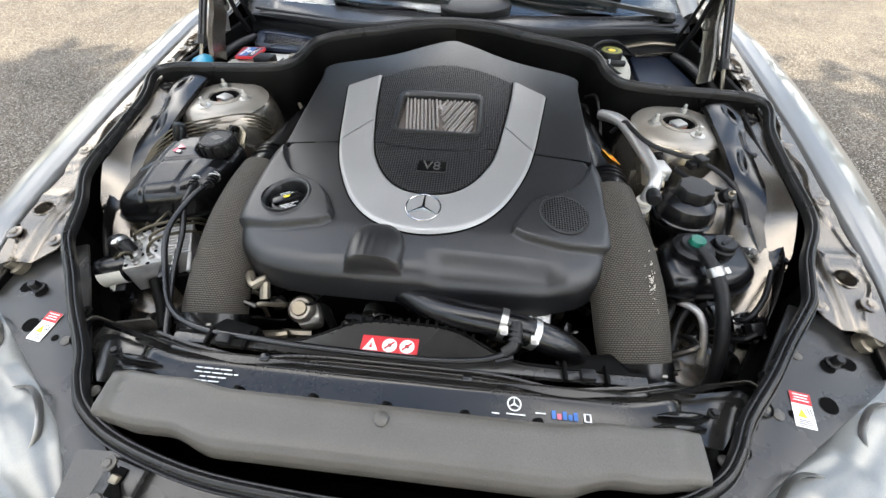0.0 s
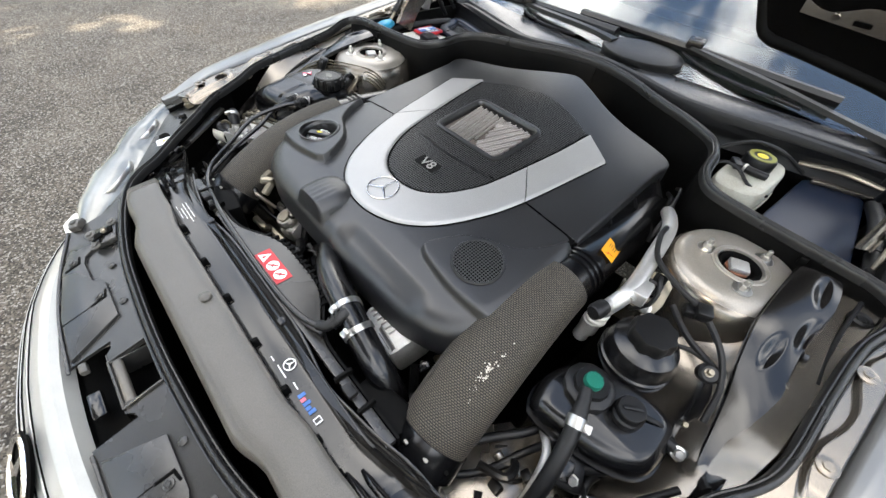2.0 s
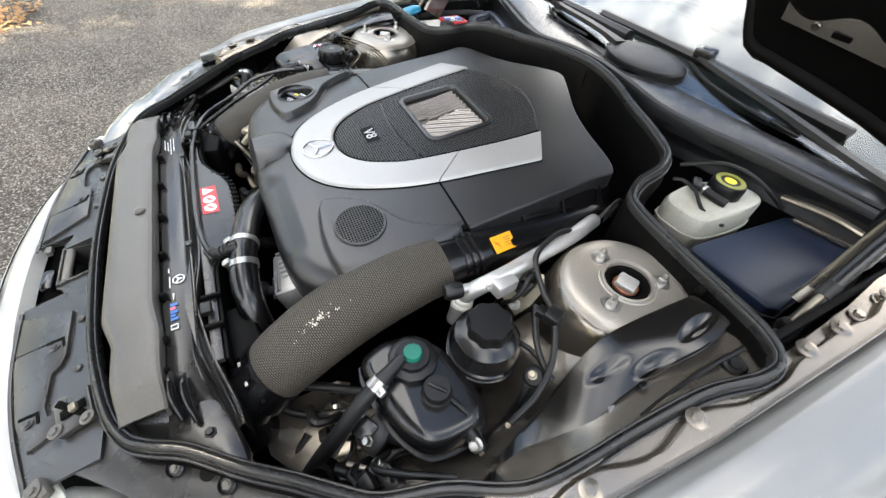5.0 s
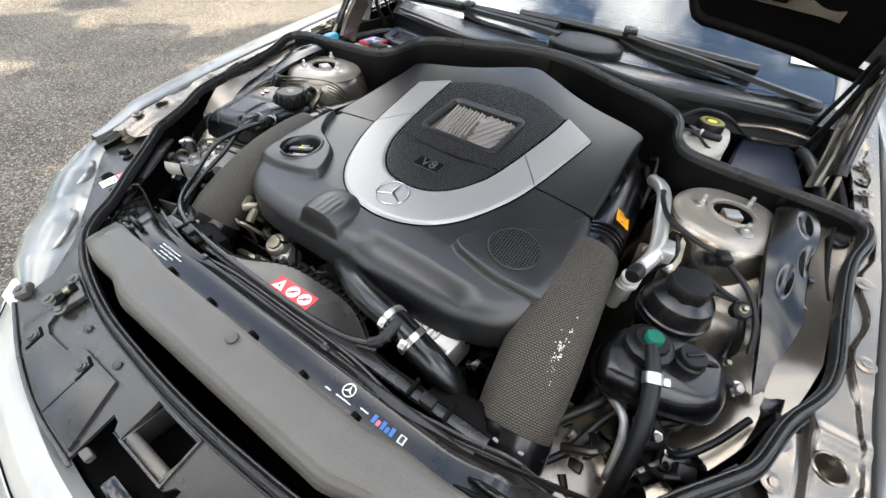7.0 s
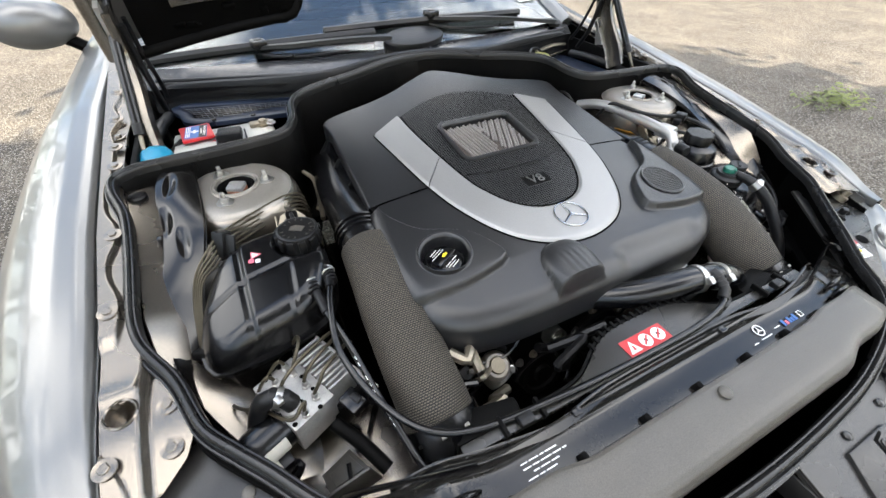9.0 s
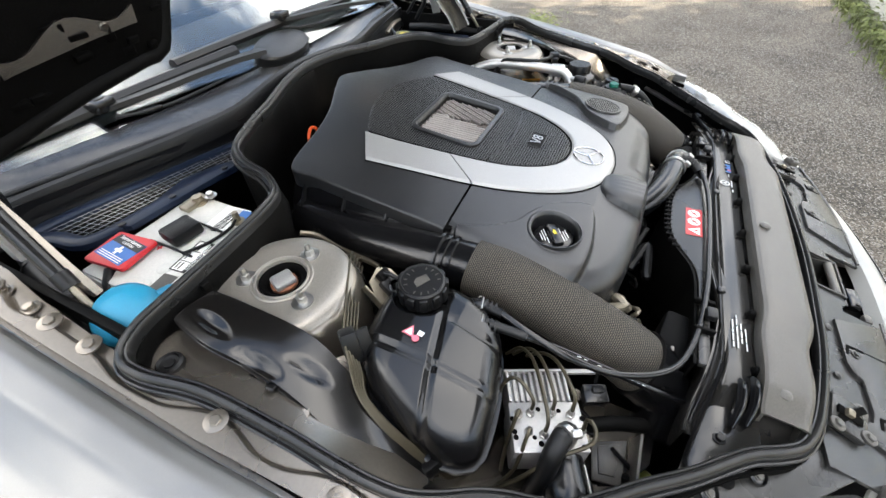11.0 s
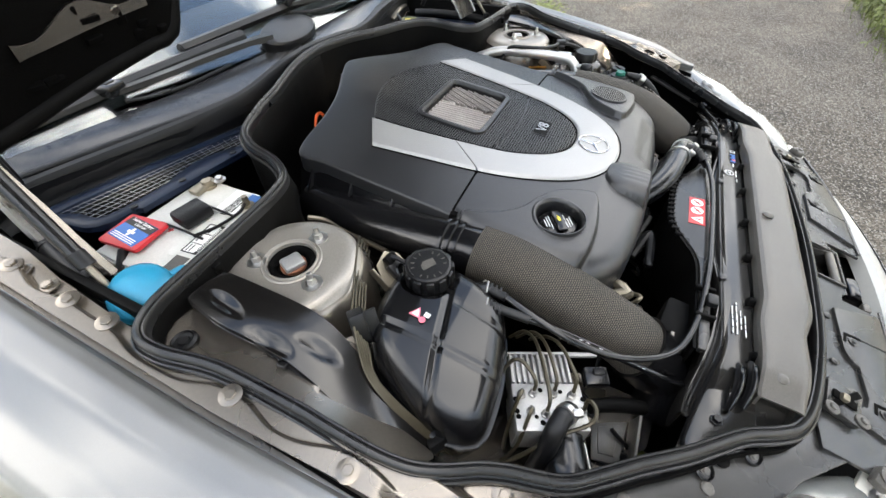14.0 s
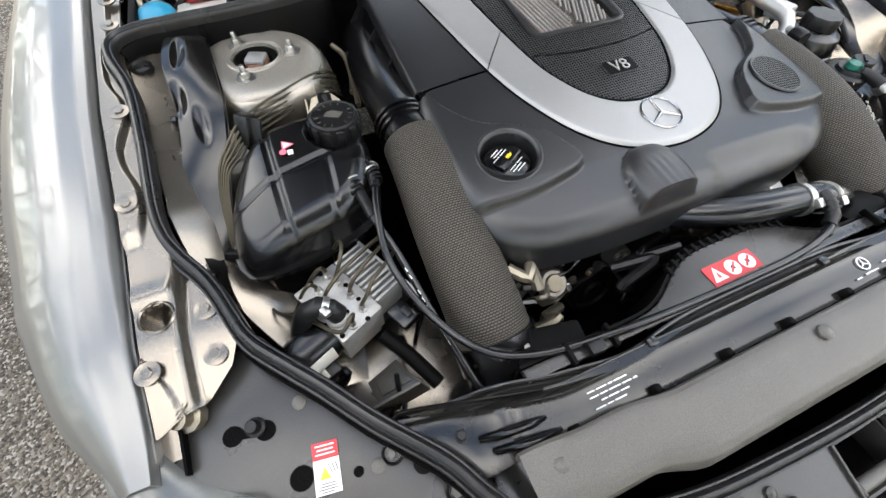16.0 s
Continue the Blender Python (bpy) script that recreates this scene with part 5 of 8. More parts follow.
    # side skirts of the air box with triangular ribs
    for s in (-1, 1):
        skirt = part("air_box_side", grid(30, 6, lambda u, v: Vector((s * (0.318 + 0.030 * v), 0.845 + 0.315 * u, 0.848 + 0.035 * u - 0.062 * v)), 0.004), SATIN, cover)
        for k in range(4):
            y = 0.868 + 0.088 * k
            bm = bmesh.new()
            z = 0.848 + 0.035 * (y - 0.845) / 0.315
            tri = [(0.322, z - 0.002), (0.360, z - 0.054), (0.336, z - 0.058)]
            a = [bm.verts.new((s * x, y - 0.002, q)) for x, q in tri]
            b = [bm.verts.new((s * x, y + 0.002, q)) for x, q in tri]
            bm.faces.new(a)
            bm.faces.new(b[::-1])
            for i in range(3):
                bm.faces.new((a[i], a[(i + 1) % 3], b[(i + 1) % 3], b[i]))
            part("air_box_rib", bm, PLASTIC, skirt, smooth=0)
        part("air_box_flange", box((s * 0.342, 1.0, 0.800), (0.045, 0.32, 0.008), 0.002, (6, 0, 0)), PLASTIC, cover)
        part("air_box_lower", box((s * 0.27, 1.0, 0.74), (0.14, 0.32, 0.12), 0.012), PLASTIC, cover)
    part("rear_latch", box((0, 1.268, 0.905), (0.05, 0.012, 0.03), 0.004), COVER, cover)
    return cover


build_cover()


# ---- oil filler, intake pipes and hoses ----
def build_oil_cap():
    cap = thing("oil_filler_cap", (-0.256, 0.667, 0.79), "black oil filler cap with yellow and white printed marks", "cap")
    base = (-0.256, 0.667, 0.832)
    part("cap_disc", lathe([(0.0, 0.016), (0.030, 0.016), (0.034, 0.013), (0.036, 0.006), (0.036, -0.01)], base, 32), SATIN, cap)
    part("cap_grip", box((base[0], base[1], base[2] + 0.019), (0.019, 0.052, 0.010), 0.004, (0, 0, -58)), SATIN, cap, "raised finger grip")
    m = pose(base[0], base[1], base[2] + 0.0244, 0, 0, 32) @ Matrix.Scale(1.15, 4)
    part("can_mark", flat([(-0.0045, -0.002), (0.004, -0.002), (0.007, 0.002), (0.003, 0.001), (0.002, 0.003), (-0.0045, 0.002)], m), YELLOW, cap, "yellow oil can mark")
    for x, y, w in ((-0.008, -0.013, 0.016), (0.010, -0.013, 0.014), (-0.004, -0.0175, 0.022), (0.0, -0.022, 0.020), (-0.009, 0.013, 0.014), (0.009, 0.013, 0.016), (0.003, 0.0175, 0.024), (0.0, 0.022, 0.018)):
        part("print_bar", flat(rect(w, 0.0013, x, y), pose(base[0], base[1], base[2] + 0.0164, 0, 0, 32)), WHITE, cap)
    return cap


build_oil_cap()


def build_intake(s):
    pipe = thing("intake_pipe", (s * 0.35, 0.95, 0.75), "smooth black intake pipe with moulded rings", "intake pipe", "intake pipes")
    line = mirrored([(0.33, 1.14, 0.800), (0.345, 1.02, 0.805), (0.352, 0.90, 0.815), (0.352, 0.80, 0.820), (0.352, 0.755, 0.818)], s)
    part("pipe_body", tube(line, (0.044, 0.040), 28, scales=[1.05, 1.0, 0.95, 1.0, 1.1]), SATIN, pipe)
    for y in (0.835, 0.822, 0.809):
        part("pipe_ring", sweep([(s * 0.352, y, 0.8195), (s * 0.352, y - 0.005, 0.8195)], ring(0.0478, 0.0438, 28), step=0.005), SATIN, pipe)
    hose = thing("intake_hose", (s * 0.36, 0.6, 0.7), "dark brown-grey woven intake hose" + (" with worn white marks" if s > 0 else ""), "hose", "intake hoses")
    if s > 0:
        line = [(0.351, 0.775, 0.822), (0.352, 0.715, 0.815), (0.357, 0.640, 0.800), (0.363, 0.570, 0.775), (0.370, 0.505, 0.738), (0.376, 0.462, 0.708)]
    else:
        line = [(-0.352, 0.775, 0.822), (-0.354, 0.715, 0.816), (-0.358, 0.640, 0.797), (-0.358, 0.570, 0.768), (-0.356, 0.515, 0.740), (-0.354, 0.475, 0.712)]
    cut = Vector(line[-2]).lerp(Vector(line[-1]), 0.75)
    part("hose_sleeve", tube(line[:-1] + [tuple(cut)], (0.056, 0.050), 36, step=0.006, scales=[0.92, 1.0, 1.05, 1.08, 1.05, 1.0] if s > 0 else [0.90, 0.93, 0.94, 0.95, 0.96, 0.97], uv=True), CLOTH, hose)
    a, b = Vector(line[-2]), Vector(line[-1])
    way = (b - a).normalized()
    end = cut
    collar = part("hose_collar", sweep([end - way * 0.006, end + way * 0.034], ring(0.0595, 0.0535, 36), step=0.01), SATIN, hose, "black plastic end collar")
    for ang in (40, 75, 110, 145):
        side = way.cross(Vector((0, 0, 1))).normalized()
        top = side.cross(way)
        q = end + way * 0.013 + side * 0.0592 * math.cos(radians(ang)) + top * 0.0532 * math.sin(radians(ang))
        part("collar_window", box(q, (0.008, 0.005, 0.004), 0.001), TOWER if ang in (75, 110) else DULL, collar)
    duct = [end + way * 0.025, end + way * 0.05 + Vector((s * 0.02, -0.02, -0.02)), end + Vector((s * 0.05, -0.06, -0.09))]
    part("hose_duct", tube(duct, 0.044, 20), SATIN, hose, "black inlet duct")
    if s > 0:
        rng = random.Random(5)
        for k in range(120):
            t = rng.random()
            cx, cy = (0.372 + rng.gauss(0, 0.010), 0.512 + rng.gauss(0, 0.009)) if t < 0.6 else (0.383 + rng.gauss(0, 0.004), 0.560 + rng.gauss(0, 0.018))
            u = (cx - 0.367) / 0.060
            ctr = table([(0.46, 0.708), (0.505, 0.738), (0.57, 0.775), (0.64, 0.80)], cy)[0]
            z = ctr + 0.0535 * math.sqrt(max(0.0, 1 - u * u)) * 1.06 + 0.0045
            part("worn_mark", box((cx, cy, z - 0.001), (rng.uniform(0.0008, 0.0030), rng.uniform(0.0007, 0.0014), 0.003), 0.0006, (-28, 0, rng.uniform(0, 90))), TAPE, hose)
    return hose


for s in (-1, 1):
    build_intake(s)


def sticker_orange():
    m = pose(0.369, 0.882, 0.8485, -8, 30, 6)
    ob = thing("high_voltage_sticker", (0.372, 0.882, 0.84), "orange sticker with a red lightning mark on the pipe", "sticker")
    part("backing", flat(rect(0.030, 0.048), m @ pose(0, 0, 0.004)), ORANGE, ob)
    part("lightning", flat([(-0.009, -0.020), (0.000, -0.0160), (-0.001, -0.0135), (0.010, -0.009), (-0.003, -0.0120), (-0.0015, -0.0150)], m @ pose(0, 0, 0.0046)), RED, ob)
    for k in range(4):
        part("text_bar", flat(rect(0.0009, 0.018 - 0.004 * (k % 2), -0.007 + 0.0045 * k, 0.010), m @ pose(0, 0, 0.0046)), INK, ob)


sticker_orange()


# ---- things in the bay, on both sides ----
def build_splash_plate(s):
    inner = [(0.600, 1.068, 0.897), (0.596, 1.005, 0.893), (0.594, 0.910, 0.880), (0.605, 0.850, 0.853), (0.628, 0.783, 0.808), (0.650, 0.685, 0.750), (0.652, 0.620, 0.715), (0.638, 0.56, 0.68), (0.600, 0.51, 0.63)]
    outer = [(0.657, 1.075, 0.902), (0.668, 1.005, 0.893), (0.664, 0.939, 0.873), (0.668, 0.880, 0.854), (0.679, 0.800, 0.825), (0.680, 0.730, 0.798), (0.668, 0.672, 0.778), (0.640, 0.61, 0.755), (0.600, 0.545, 0.730)]
    a, b = spline(inner, 0.004), spline(outer, 0.004)

    def at(path, t):
        k = t * (len(path) - 1)
        i = min(int(k), len(path) - 2)
        return path[i].lerp(path[i + 1], k - i)

    def place(u, v):
        p = at(a, u).lerp(at(b, u), v)
        z = p.z + 0.004 * math.sin(math.pi * v)
        # three long pressed dents
        for cx, cy, half, skew in ((0.643, 1.016, 0.040, -0.10), (0.656, 0.936, 0.038, 0.04), (0.634, 0.880, 0.036, 0.02)):
            along, off = (p.y - cy) / half, (p.x - cx - skew * (p.y - cy)) / 0.0105
            off = off / 1.5 if off < 0 else off
            inside = max(0.0, 1 - along * along - off * off)
            z -= 0.0060 * inside ** 2
        if v < 0.03 or v > 0.97:
            z -= 0.006
        if u < 0.02:
            z -= 0.012
        return Vector((s * p.x, p.y, z))

    plate = thing("splash_plate", (s * 0.64, 0.88, 0.75), "glossy black plastic splash plate with pressed dimples beside the strut tower", "splash plate", "splash plates")
    part("plate_sheet", grid(230, 60, place, 0.003), PRESSED, plate, smooth=70)
    for u in (0.30, 0.52, 0.72):
        q = at(b, u)
        part("plate_clip", box((s * (q.x + 0.003), q.y, q.z - 0.002), (0.008, 0.012, 0.006), 0.001), SATIN, plate)
    if s > 0:
        part("plate_cable", tube([(0.690, 1.055, 0.890), (0.688, 1.0, 0.878), (0.690, 0.93, 0.862), (0.695, 0.88, 0.855)], 0.0035, 8), RUBBER, plate, "thin black cable")
    part("support_tab", box((s * 0.600, 1.074, 0.896), (0.012, 0.014, 0.016), 0.002), DULL, plate)


for s in (-1, 1):
    build_splash_plate(s)


def blob(outline, top, drop, low, n=160, rings=26, squeeze=0.0):
    """A moulded tank: outline in plan, top(x, y) height, drop: the rounding at its shoulder, low: its bottom."""
    cx = sum(p[0] for p in outline) / len(outline)
    cy = sum(p[1] for p in outline) / len(outline)
    edge = [(p.x, p.y) for p in spline([(x, y, 0) for x, y in outline], 0.006, True)]
    bm = bmesh.new()
    mid = bm.verts.new((cx, cy, top(cx, cy)))
    cols = []
    for i in range(n):
        a = 2 * math.pi * i / n
        r1 = ray_hit(edge, (cx, cy), a)
        col = []
        for k in range(1, rings + 1):
            w = (k / rings) ** 0.8
            r = r1 * w
            x, y = cx + r * math.cos(a), cy + r * math.sin(a)
            z = top(x, y)
            near = r1 - r
            if near < drop:
                q = 1 - near / drop
                z -= drop * (1 - math.sqrt(max(0.0, 1 - q * q)))
            col.append(bm.verts.new((x, y, max(z, low + 0.004))))
        x, y = col[-1].co.x, col[-1].co.y
        col.append(bm.verts.new((x, y, low)))
        col.append(bm.verts.new((cx + (x - cx) * (0.9 - squeeze), cy + (y - cy) * (0.9 - squeeze), low - 0.02)))
        cols.append(col)
    for i in range(n):
        p, q = cols[i], cols[(i + 1) % n]
        bm.faces.new((mid, p[0], q[0]))
        for k in range(len(p) - 1):
            bm.faces.new((p[k], p[k + 1], q[k + 1], q[k]))
    bm.faces.new([c[-1] for c in cols][::-1])
    return bm, edge


def build_coolant_tank():
    tank = thing("coolant_tank", (-0.53, 0.76, 0.68), "black moulded coolant expansion tank with ribbed sections", "coolant tank")
    outline = [(-0.430, 0.845), (-0.475, 0.862), (-0.540, 0.858), (-0.588, 0.835), (-0.614, 0.795), (-0.634, 0.740), (-0.638, 0.692), (-0.620, 0.662), (-0.575, 0.660), (-0.520, 0.668), (-0.462, 0.688), (-0.436, 0.720), (-0.424, 0.780)]

    def top(x, y):
        z = 0.862 + 0.10 * min(0, y - 0.80) - 0.9 * max(0.0, -0.550 - x) ** 1.3 - 0.12 * max(0.0, 0.745 - y)
        # grooves between the moulded sections
        g1 = abs(x + 0.558)
        g2 = abs((y - 0.757) - 0.25 * (x + 0.53))
        g3 = abs(x + 0.489 - 0.1 * (y - 0.74))
        z -= 0.0038 * (1 - smooth01(g1 / 0.009))
        z -= (0.0038 * (1 - smooth01(g2 / 0.009))) * smooth01((-0.450 - x) / 0.03)
        z -= (0.0032 * (1 - smooth01(g3 / 0.009))) * smooth01((0.770 - y) / 0.025)
        d = math.hypot(x + 0.459, y - 0.812)
        z += (min(z, 0.851) - z) * (1 - smooth01((d - 0.036) / 0.012))
        return z

    bm, edge = blob(outline, top, 0.030, 0.765, 380, 70)
    part("tank_body", bm, SATIN, tank, smooth=60)
    rim = [(x, y, 0.772 + 0.05 * max(0.0, y - 0.70)) for x, y in edge[::3]]
    part("tank_flange", sweep(rim, [(-0.003, -0.004), (0.005, -0.004), (0.005, 0.004), (-0.003, 0.004)], closed=True, step=0.012), SATIN, tank, "moulded seam flange")
    low = [( -0.53 + (x + 0.53) * 0.93, 0.76 + (y - 0.76) * 0.93) for x, y in edge[::4]]
    part("tank_lower", slab(low, lambda x, y: 0.775, 0.10, 0.0), SATIN, tank)
    cap = part("tank_cap", lathe([(0.030, -0.006), (0.0340, -0.004), (0.0345, 0.000), (0.0345, 0.022), (0.0335, 0.026), (0.030, 0.0275), (0.029, 0.026), (0.0, 0.026)], (-0.459, 0.812, 0.853), 48), PLASTIC, tank, "ribbed black screw cap")
    for k in range(12):
        a = 2 * math.pi * k / 12
        part("cap_lug", box((-0.459 + 0.0345 * math.cos(a), 0.812 + 0.0345 * math.sin(a), 0.8645), (0.0065, 0.0120, 0.024), 0.0022, (0, 0, math.degrees(a))), PLASTIC, cap)
    m = pose(-0.459, 0.812, 0.8792, 0, 0, -30)
    part("cap_mark", flat([(-0.012, -0.006), (0.010, -0.006), (0.012, 0.007), (-0.004, 0.009), (-0.011, 0.004)], m), GREYBLACK, cap)
    for a in range(0, 360, 24):
        if a % 120 < 90:
            part("cap_print", flat(rect(0.0016, 0.005, 0.0, 0.024), m @ pose(0, 0, 0, 0, 0, a)), GREYBLACK, cap)
    m = pose(-0.531, 0.793, 0.8612, 0, 4, -95)
    part("hot_mark", flat([(-0.010, -0.007), (0.008, -0.007), (-0.001, 0.009)], m @ pose(0, 0, 0.002)), PINK, tank, "pink warning triangle")
    part("hot_inset", flat([(-0.006, -0.005), (0.004, -0.005), (-0.001, 0.005)], m @ pose(0, 0, 0.0026)), WHITE, tank)
    part("text_bar", flat(rect(0.008, 0.007, 0.0135, 0.003), m @ pose(0, 0, 0.002)), WHITE, tank)
    part("hot_mark", flat(disc(0.0048, 0.011, -0.0065), m @ pose(0, 0, 0.002)), PINK, tank)
    for x, y in ((-0.437, 0.727), (-0.466, 0.717)):
        spout = part("hose_spout", tube([(x - 0.004, y + 0.028, 0.836), (x, y + 0.008, 0.840), (x + 0.003, y - 0.004, 0.840)], 0.0085, 14), SATIN, tank)
        for j in range(3):
            part("spout_rib", tube([(x + 0.002, y - 0.004 - 0.007 * j, 0.8405 - 0.0010 * j), (x + 0.0025, y - 0.007 - 0.007 * j, 0.8402 - 0.0010 * j)], 0.0098, 14), PLASTIC, spout)
        part("spring_clip", tube([(x + 0.0105 * math.cos(a * 0.7) + 0.002, y + 0.004 - 0.006 * math.sin(a * 0.35), 0.840 + 0.0105 * math.sin(a * 0.7)) for a in range(12)], 0.0013, 6, step=0.003), STEEL, spout, "zinc spring clip")
    return tank


build_coolant_tank()


def build_vent_hoses():
    line = [(-0.436, 0.722, 0.840), (-0.440, 0.696, 0.840), (-0.450, 0.660, 0.836), (-0.458, 0.590, 0.820), (-0.435, 0.520, 0.790), (-0.390, 0.455, 0.777), (-0.325, 0.425, 0.777), (-0.220, 0.411, 0.786), (-0.110, 0.406, 0.787), (0.05, 0.405, 0.788), (0.13, 0.415, 0.790), (0.163, 0.432, 0.795)]
    hose = thing("vent_hose", (-0.3, 0.42, 0.74), "thin black coolant vent hose with printed marks", "hose", "vent hoses")
    part("hose_line", tube(line, 0.0050, 12), SATIN, hose)
    part("hose_sleeve", tube(line[:2], 0.0070, 12), PLASTIC, hose, "ribbed sleeve")
    line = [(-0.463, 0.712, 0.840), (-0.457, 0.655, 0.832), (-0.442, 0.600, 0.808), (-0.430, 0.530, 0.782), (-0.418, 0.477, 0.757), (-0.404, 0.425, 0.733), (-0.378, 0.392, 0.712)]
    hose = thing("vent_hose", (-0.43, 0.5, 0.7), "thin black coolant vent hose with printed marks", "hose", "vent hoses")
    part("hose_line", tube(line, 0.0050, 12), SATIN, hose)
    part("hose_sleeve", tube(line[:2], 0.0070, 12), PLASTIC, hose)
    rng = random.Random(2)
    for k in range(14):
        t = 2 + 2 * k / 14
        p = Vector(line[int(t)]).lerp(Vector(line[int(t) + 1]), t % 1)
        d = (Vector(line[int(t) + 1]) - Vector(line[int(t)])).normalized()
        if rng.random() < 0.75:
            part("print_bar", box(p + Vector((-0.0025, 0, 0.0048)), (0.0013, 0.006, 0.0006), 0, (math.degrees(math.asin(d.z)) * -1, -15, math.degrees(math.atan2(d.y, d.x)) + 90)), WHITE, hose)


build_vent_hoses()


def build_abs():
    unit = thing("brake_hydraulic_unit", (-0.52, 0.6, 0.6), "pale cast metal brake hydraulic block with fins and steel pipes", "brake unit")
    frame_m = pose(-0.534, 0.594, 0.765, 2, 0, 25.5)
    back_m = frame_m.inverted()

    def put(bm, x, y, z):
        bmesh.ops.transform(bm, matrix=frame_m @ pose(x, y, z), verts=bm.verts)
        return bm

    part("valve_block", put(box((0, 0, -0.032), (0.066, 0.098, 0.064), 0.002), 0, 0, 0), ALU, unit)
    part("fin_base", put(box((0, 0, -0.03), (0.046, 0.086, 0.045), 0.002), 0.056, 0.004, -0.001), ALU, unit)
    for k in range(11):
        part("cooling_fin", put(box((0, 0, 0), (0.044, 0.0038, 0.014), 0.0008), 0.056, -0.037 + 0.0082 * k, -0.0055), ALU, unit)
    part("fin_lip", put(box((0, 0, 0), (0.004, 0.090, 0.010), 0.001), 0.080, 0.004, -0.003), ALU, unit)
    part("mount_bar", put(box((0, 0, 0), (0.007, 0.050, 0.006), 0.001), 0.080, -0.062, -0.004), ALU, unit, "pale mounting bar")
    part("control_box", put(box((0, 0, 0), (0.07, 0.10, 0.075), 0.006), 0.056, 0, -0.088), DULL, unit)
    part("plug", box((-0.461, 0.545, 0.757), (0.026, 0.034, 0.020), 0.003, (0, -8, 25)), SATIN, unit, "black cable plug")
    part("plug_latch", box((-0.457, 0.543, 0.769), (0.010, 0.016, 0.006), 0.002, (0, -8, 25)), PLASTIC, unit)
    part("side_boss", tube([(-0.495, 0.540, 0.735), (-0.470, 0.505, 0.720), (-0.446, 0.462, 0.700)], 0.0105, 14), DULL, unit, "black corrugated cable sleeve")
    # pressed holes: dark discs on the block's face paint their shade
    for x, y, r in ((-0.518, 0.612, 0.0034), (-0.508, 0.586, 0.0032), (-0.538, 0.583, 0.0044), (-0.527, 0.574, 0.0034), (-0.505, 0.555, 0.0036), (-0.560, 0.632, 0.0036), (-0.566, 0.628, 0.0036), (-0.560, 0.596, 0.0038), (-0.556, 0.606, 0.0030), (-0.541, 0.545, 0.0036), (-0.545, 0.640, 0.0034)):
        q = back_m @ Vector((x, y, 0.765))
        part("bolt_hole_shade", put(lathe([(0.0, 0.0), (r * 0.9, 0.0), (r, 0.0006)], (0, 0, 0), 16), q.x, q.y, 0.0003), DARK, unit)
    # pipes, each rising from its union nut
    runs = [
        [(-0.528, 0.620, 0.777), (-0.521, 0.621, 0.793), (-0.508, 0.643, 0.803), (-0.508, 0.658, 0.800), (-0.517, 0.668, 0.775), (-0.521, 0.669, 0.740), (-0.521, 0.669, 0.70)],
        [(-0.516, 0.594, 0.777), (-0.508, 0.596, 0.795), (-0.487, 0.610, 0.803), (-0.472, 0.620, 0.803), (-0.455, 0.634, 0.798), (-0.444, 0.650, 0.785), (-0.440, 0.670, 0.75)],
        [(-0.507, 0.570, 0.777), (-0.496, 0.572, 0.795), (-0.485, 0.583, 0.803), (-0.467, 0.597, 0.803), (-0.452, 0.612, 0.797), (-0.440, 0.630, 0.78), (-0.435, 0.650, 0.75)],
        [(-0.548, 0.596, 0.777), (-0.539, 0.597, 0.795), (-0.514, 0.611, 0.805), (-0.478, 0.632, 0.805), (-0.459, 0.646, 0.798), (-0.448, 0.662, 0.785), (-0.444, 0.680, 0.75)],
        [(-0.525, 0.552, 0.777), (-0.520, 0.552, 0.795), (-0.526, 0.544, 0.800), (-0.535, 0.538, 0.792), (-0.548, 0.545, 0.785), (-0.574, 0.580, 0.768), (-0.607, 0.615, 0.740), (-0.625, 0.649, 0.715), (-0.627, 0.702, 0.700)],
        [(-0.536, 0.634, 0.777), (-0.541, 0.634, 0.790), (-0.553, 0.636, 0.777), (-0.565, 0.637, 0.757), (-0.582, 0.637, 0.720), (-0.596, 0.634, 0.680)],
        [(-0.553, 0.615, 0.777), (-0.559, 0.615, 0.790), (-0.571, 0.616, 0.777), (-0.584, 0.617, 0.752), (-0.596, 0.622, 0.725), (-0.614, 0.642, 0.705), (-0.622, 0.704, 0.700)],
    ]
    for run in runs:
        q = back_m @ Vector(run[0])
        part("pipe_nut", put(lathe([(0.0062, 0), (0.0062, 0.005), (0.0048, 0.006), (0.0048, 0.012), (0.003, 0.014), (0, 0.014)], (0, 0, 0), 6), q.x, q.y, 0), STEEL, unit)
        part("brake_pipe", tube([(run[0][0], run[0][1], 0.770)] + run, 0.0027, 8, step=0.005), LINE, unit, "dull olive steel brake pipe")
    q = back_m @ Vector((-0.541, 0.570, 0.765))
    part("clamp_boss", put(lathe([(0.014, 0), (0.014, 0.008), (0.010, 0.012), (0.010, 0.020), (0, 0.020)], (0, 0, 0), 20), q.x, q.y, 0.0), ALU, unit, "pale hose connection")
    # motor at the side, with its printed label facing the front
    a, b = Vector((-0.528, 0.580, 0.736)), Vector((-0.606, 0.545, 0.737))
    part("pump_motor", sweep([a, a.lerp(b, 0.3), a.lerp(b, 0.9), b], ring(0.0285, 0.0285, 28), step=0.01, scales=[1.0, 1.0, 1.0, 0.92]), SATIN, unit, "black pump motor")
    way = (b - a).normalized()
    front = Vector((-way.y, way.x, 0.0)).normalized()
    front = front if front.y < 0 else -front

    def label(u, v):
        q = radians(-62 + 96 * v)
        return a.lerp(b, 0.50 + 0.46 * u) + (front * math.cos(q) + Vector((0, 0, 1)) * math.sin(q)) * 0.0292

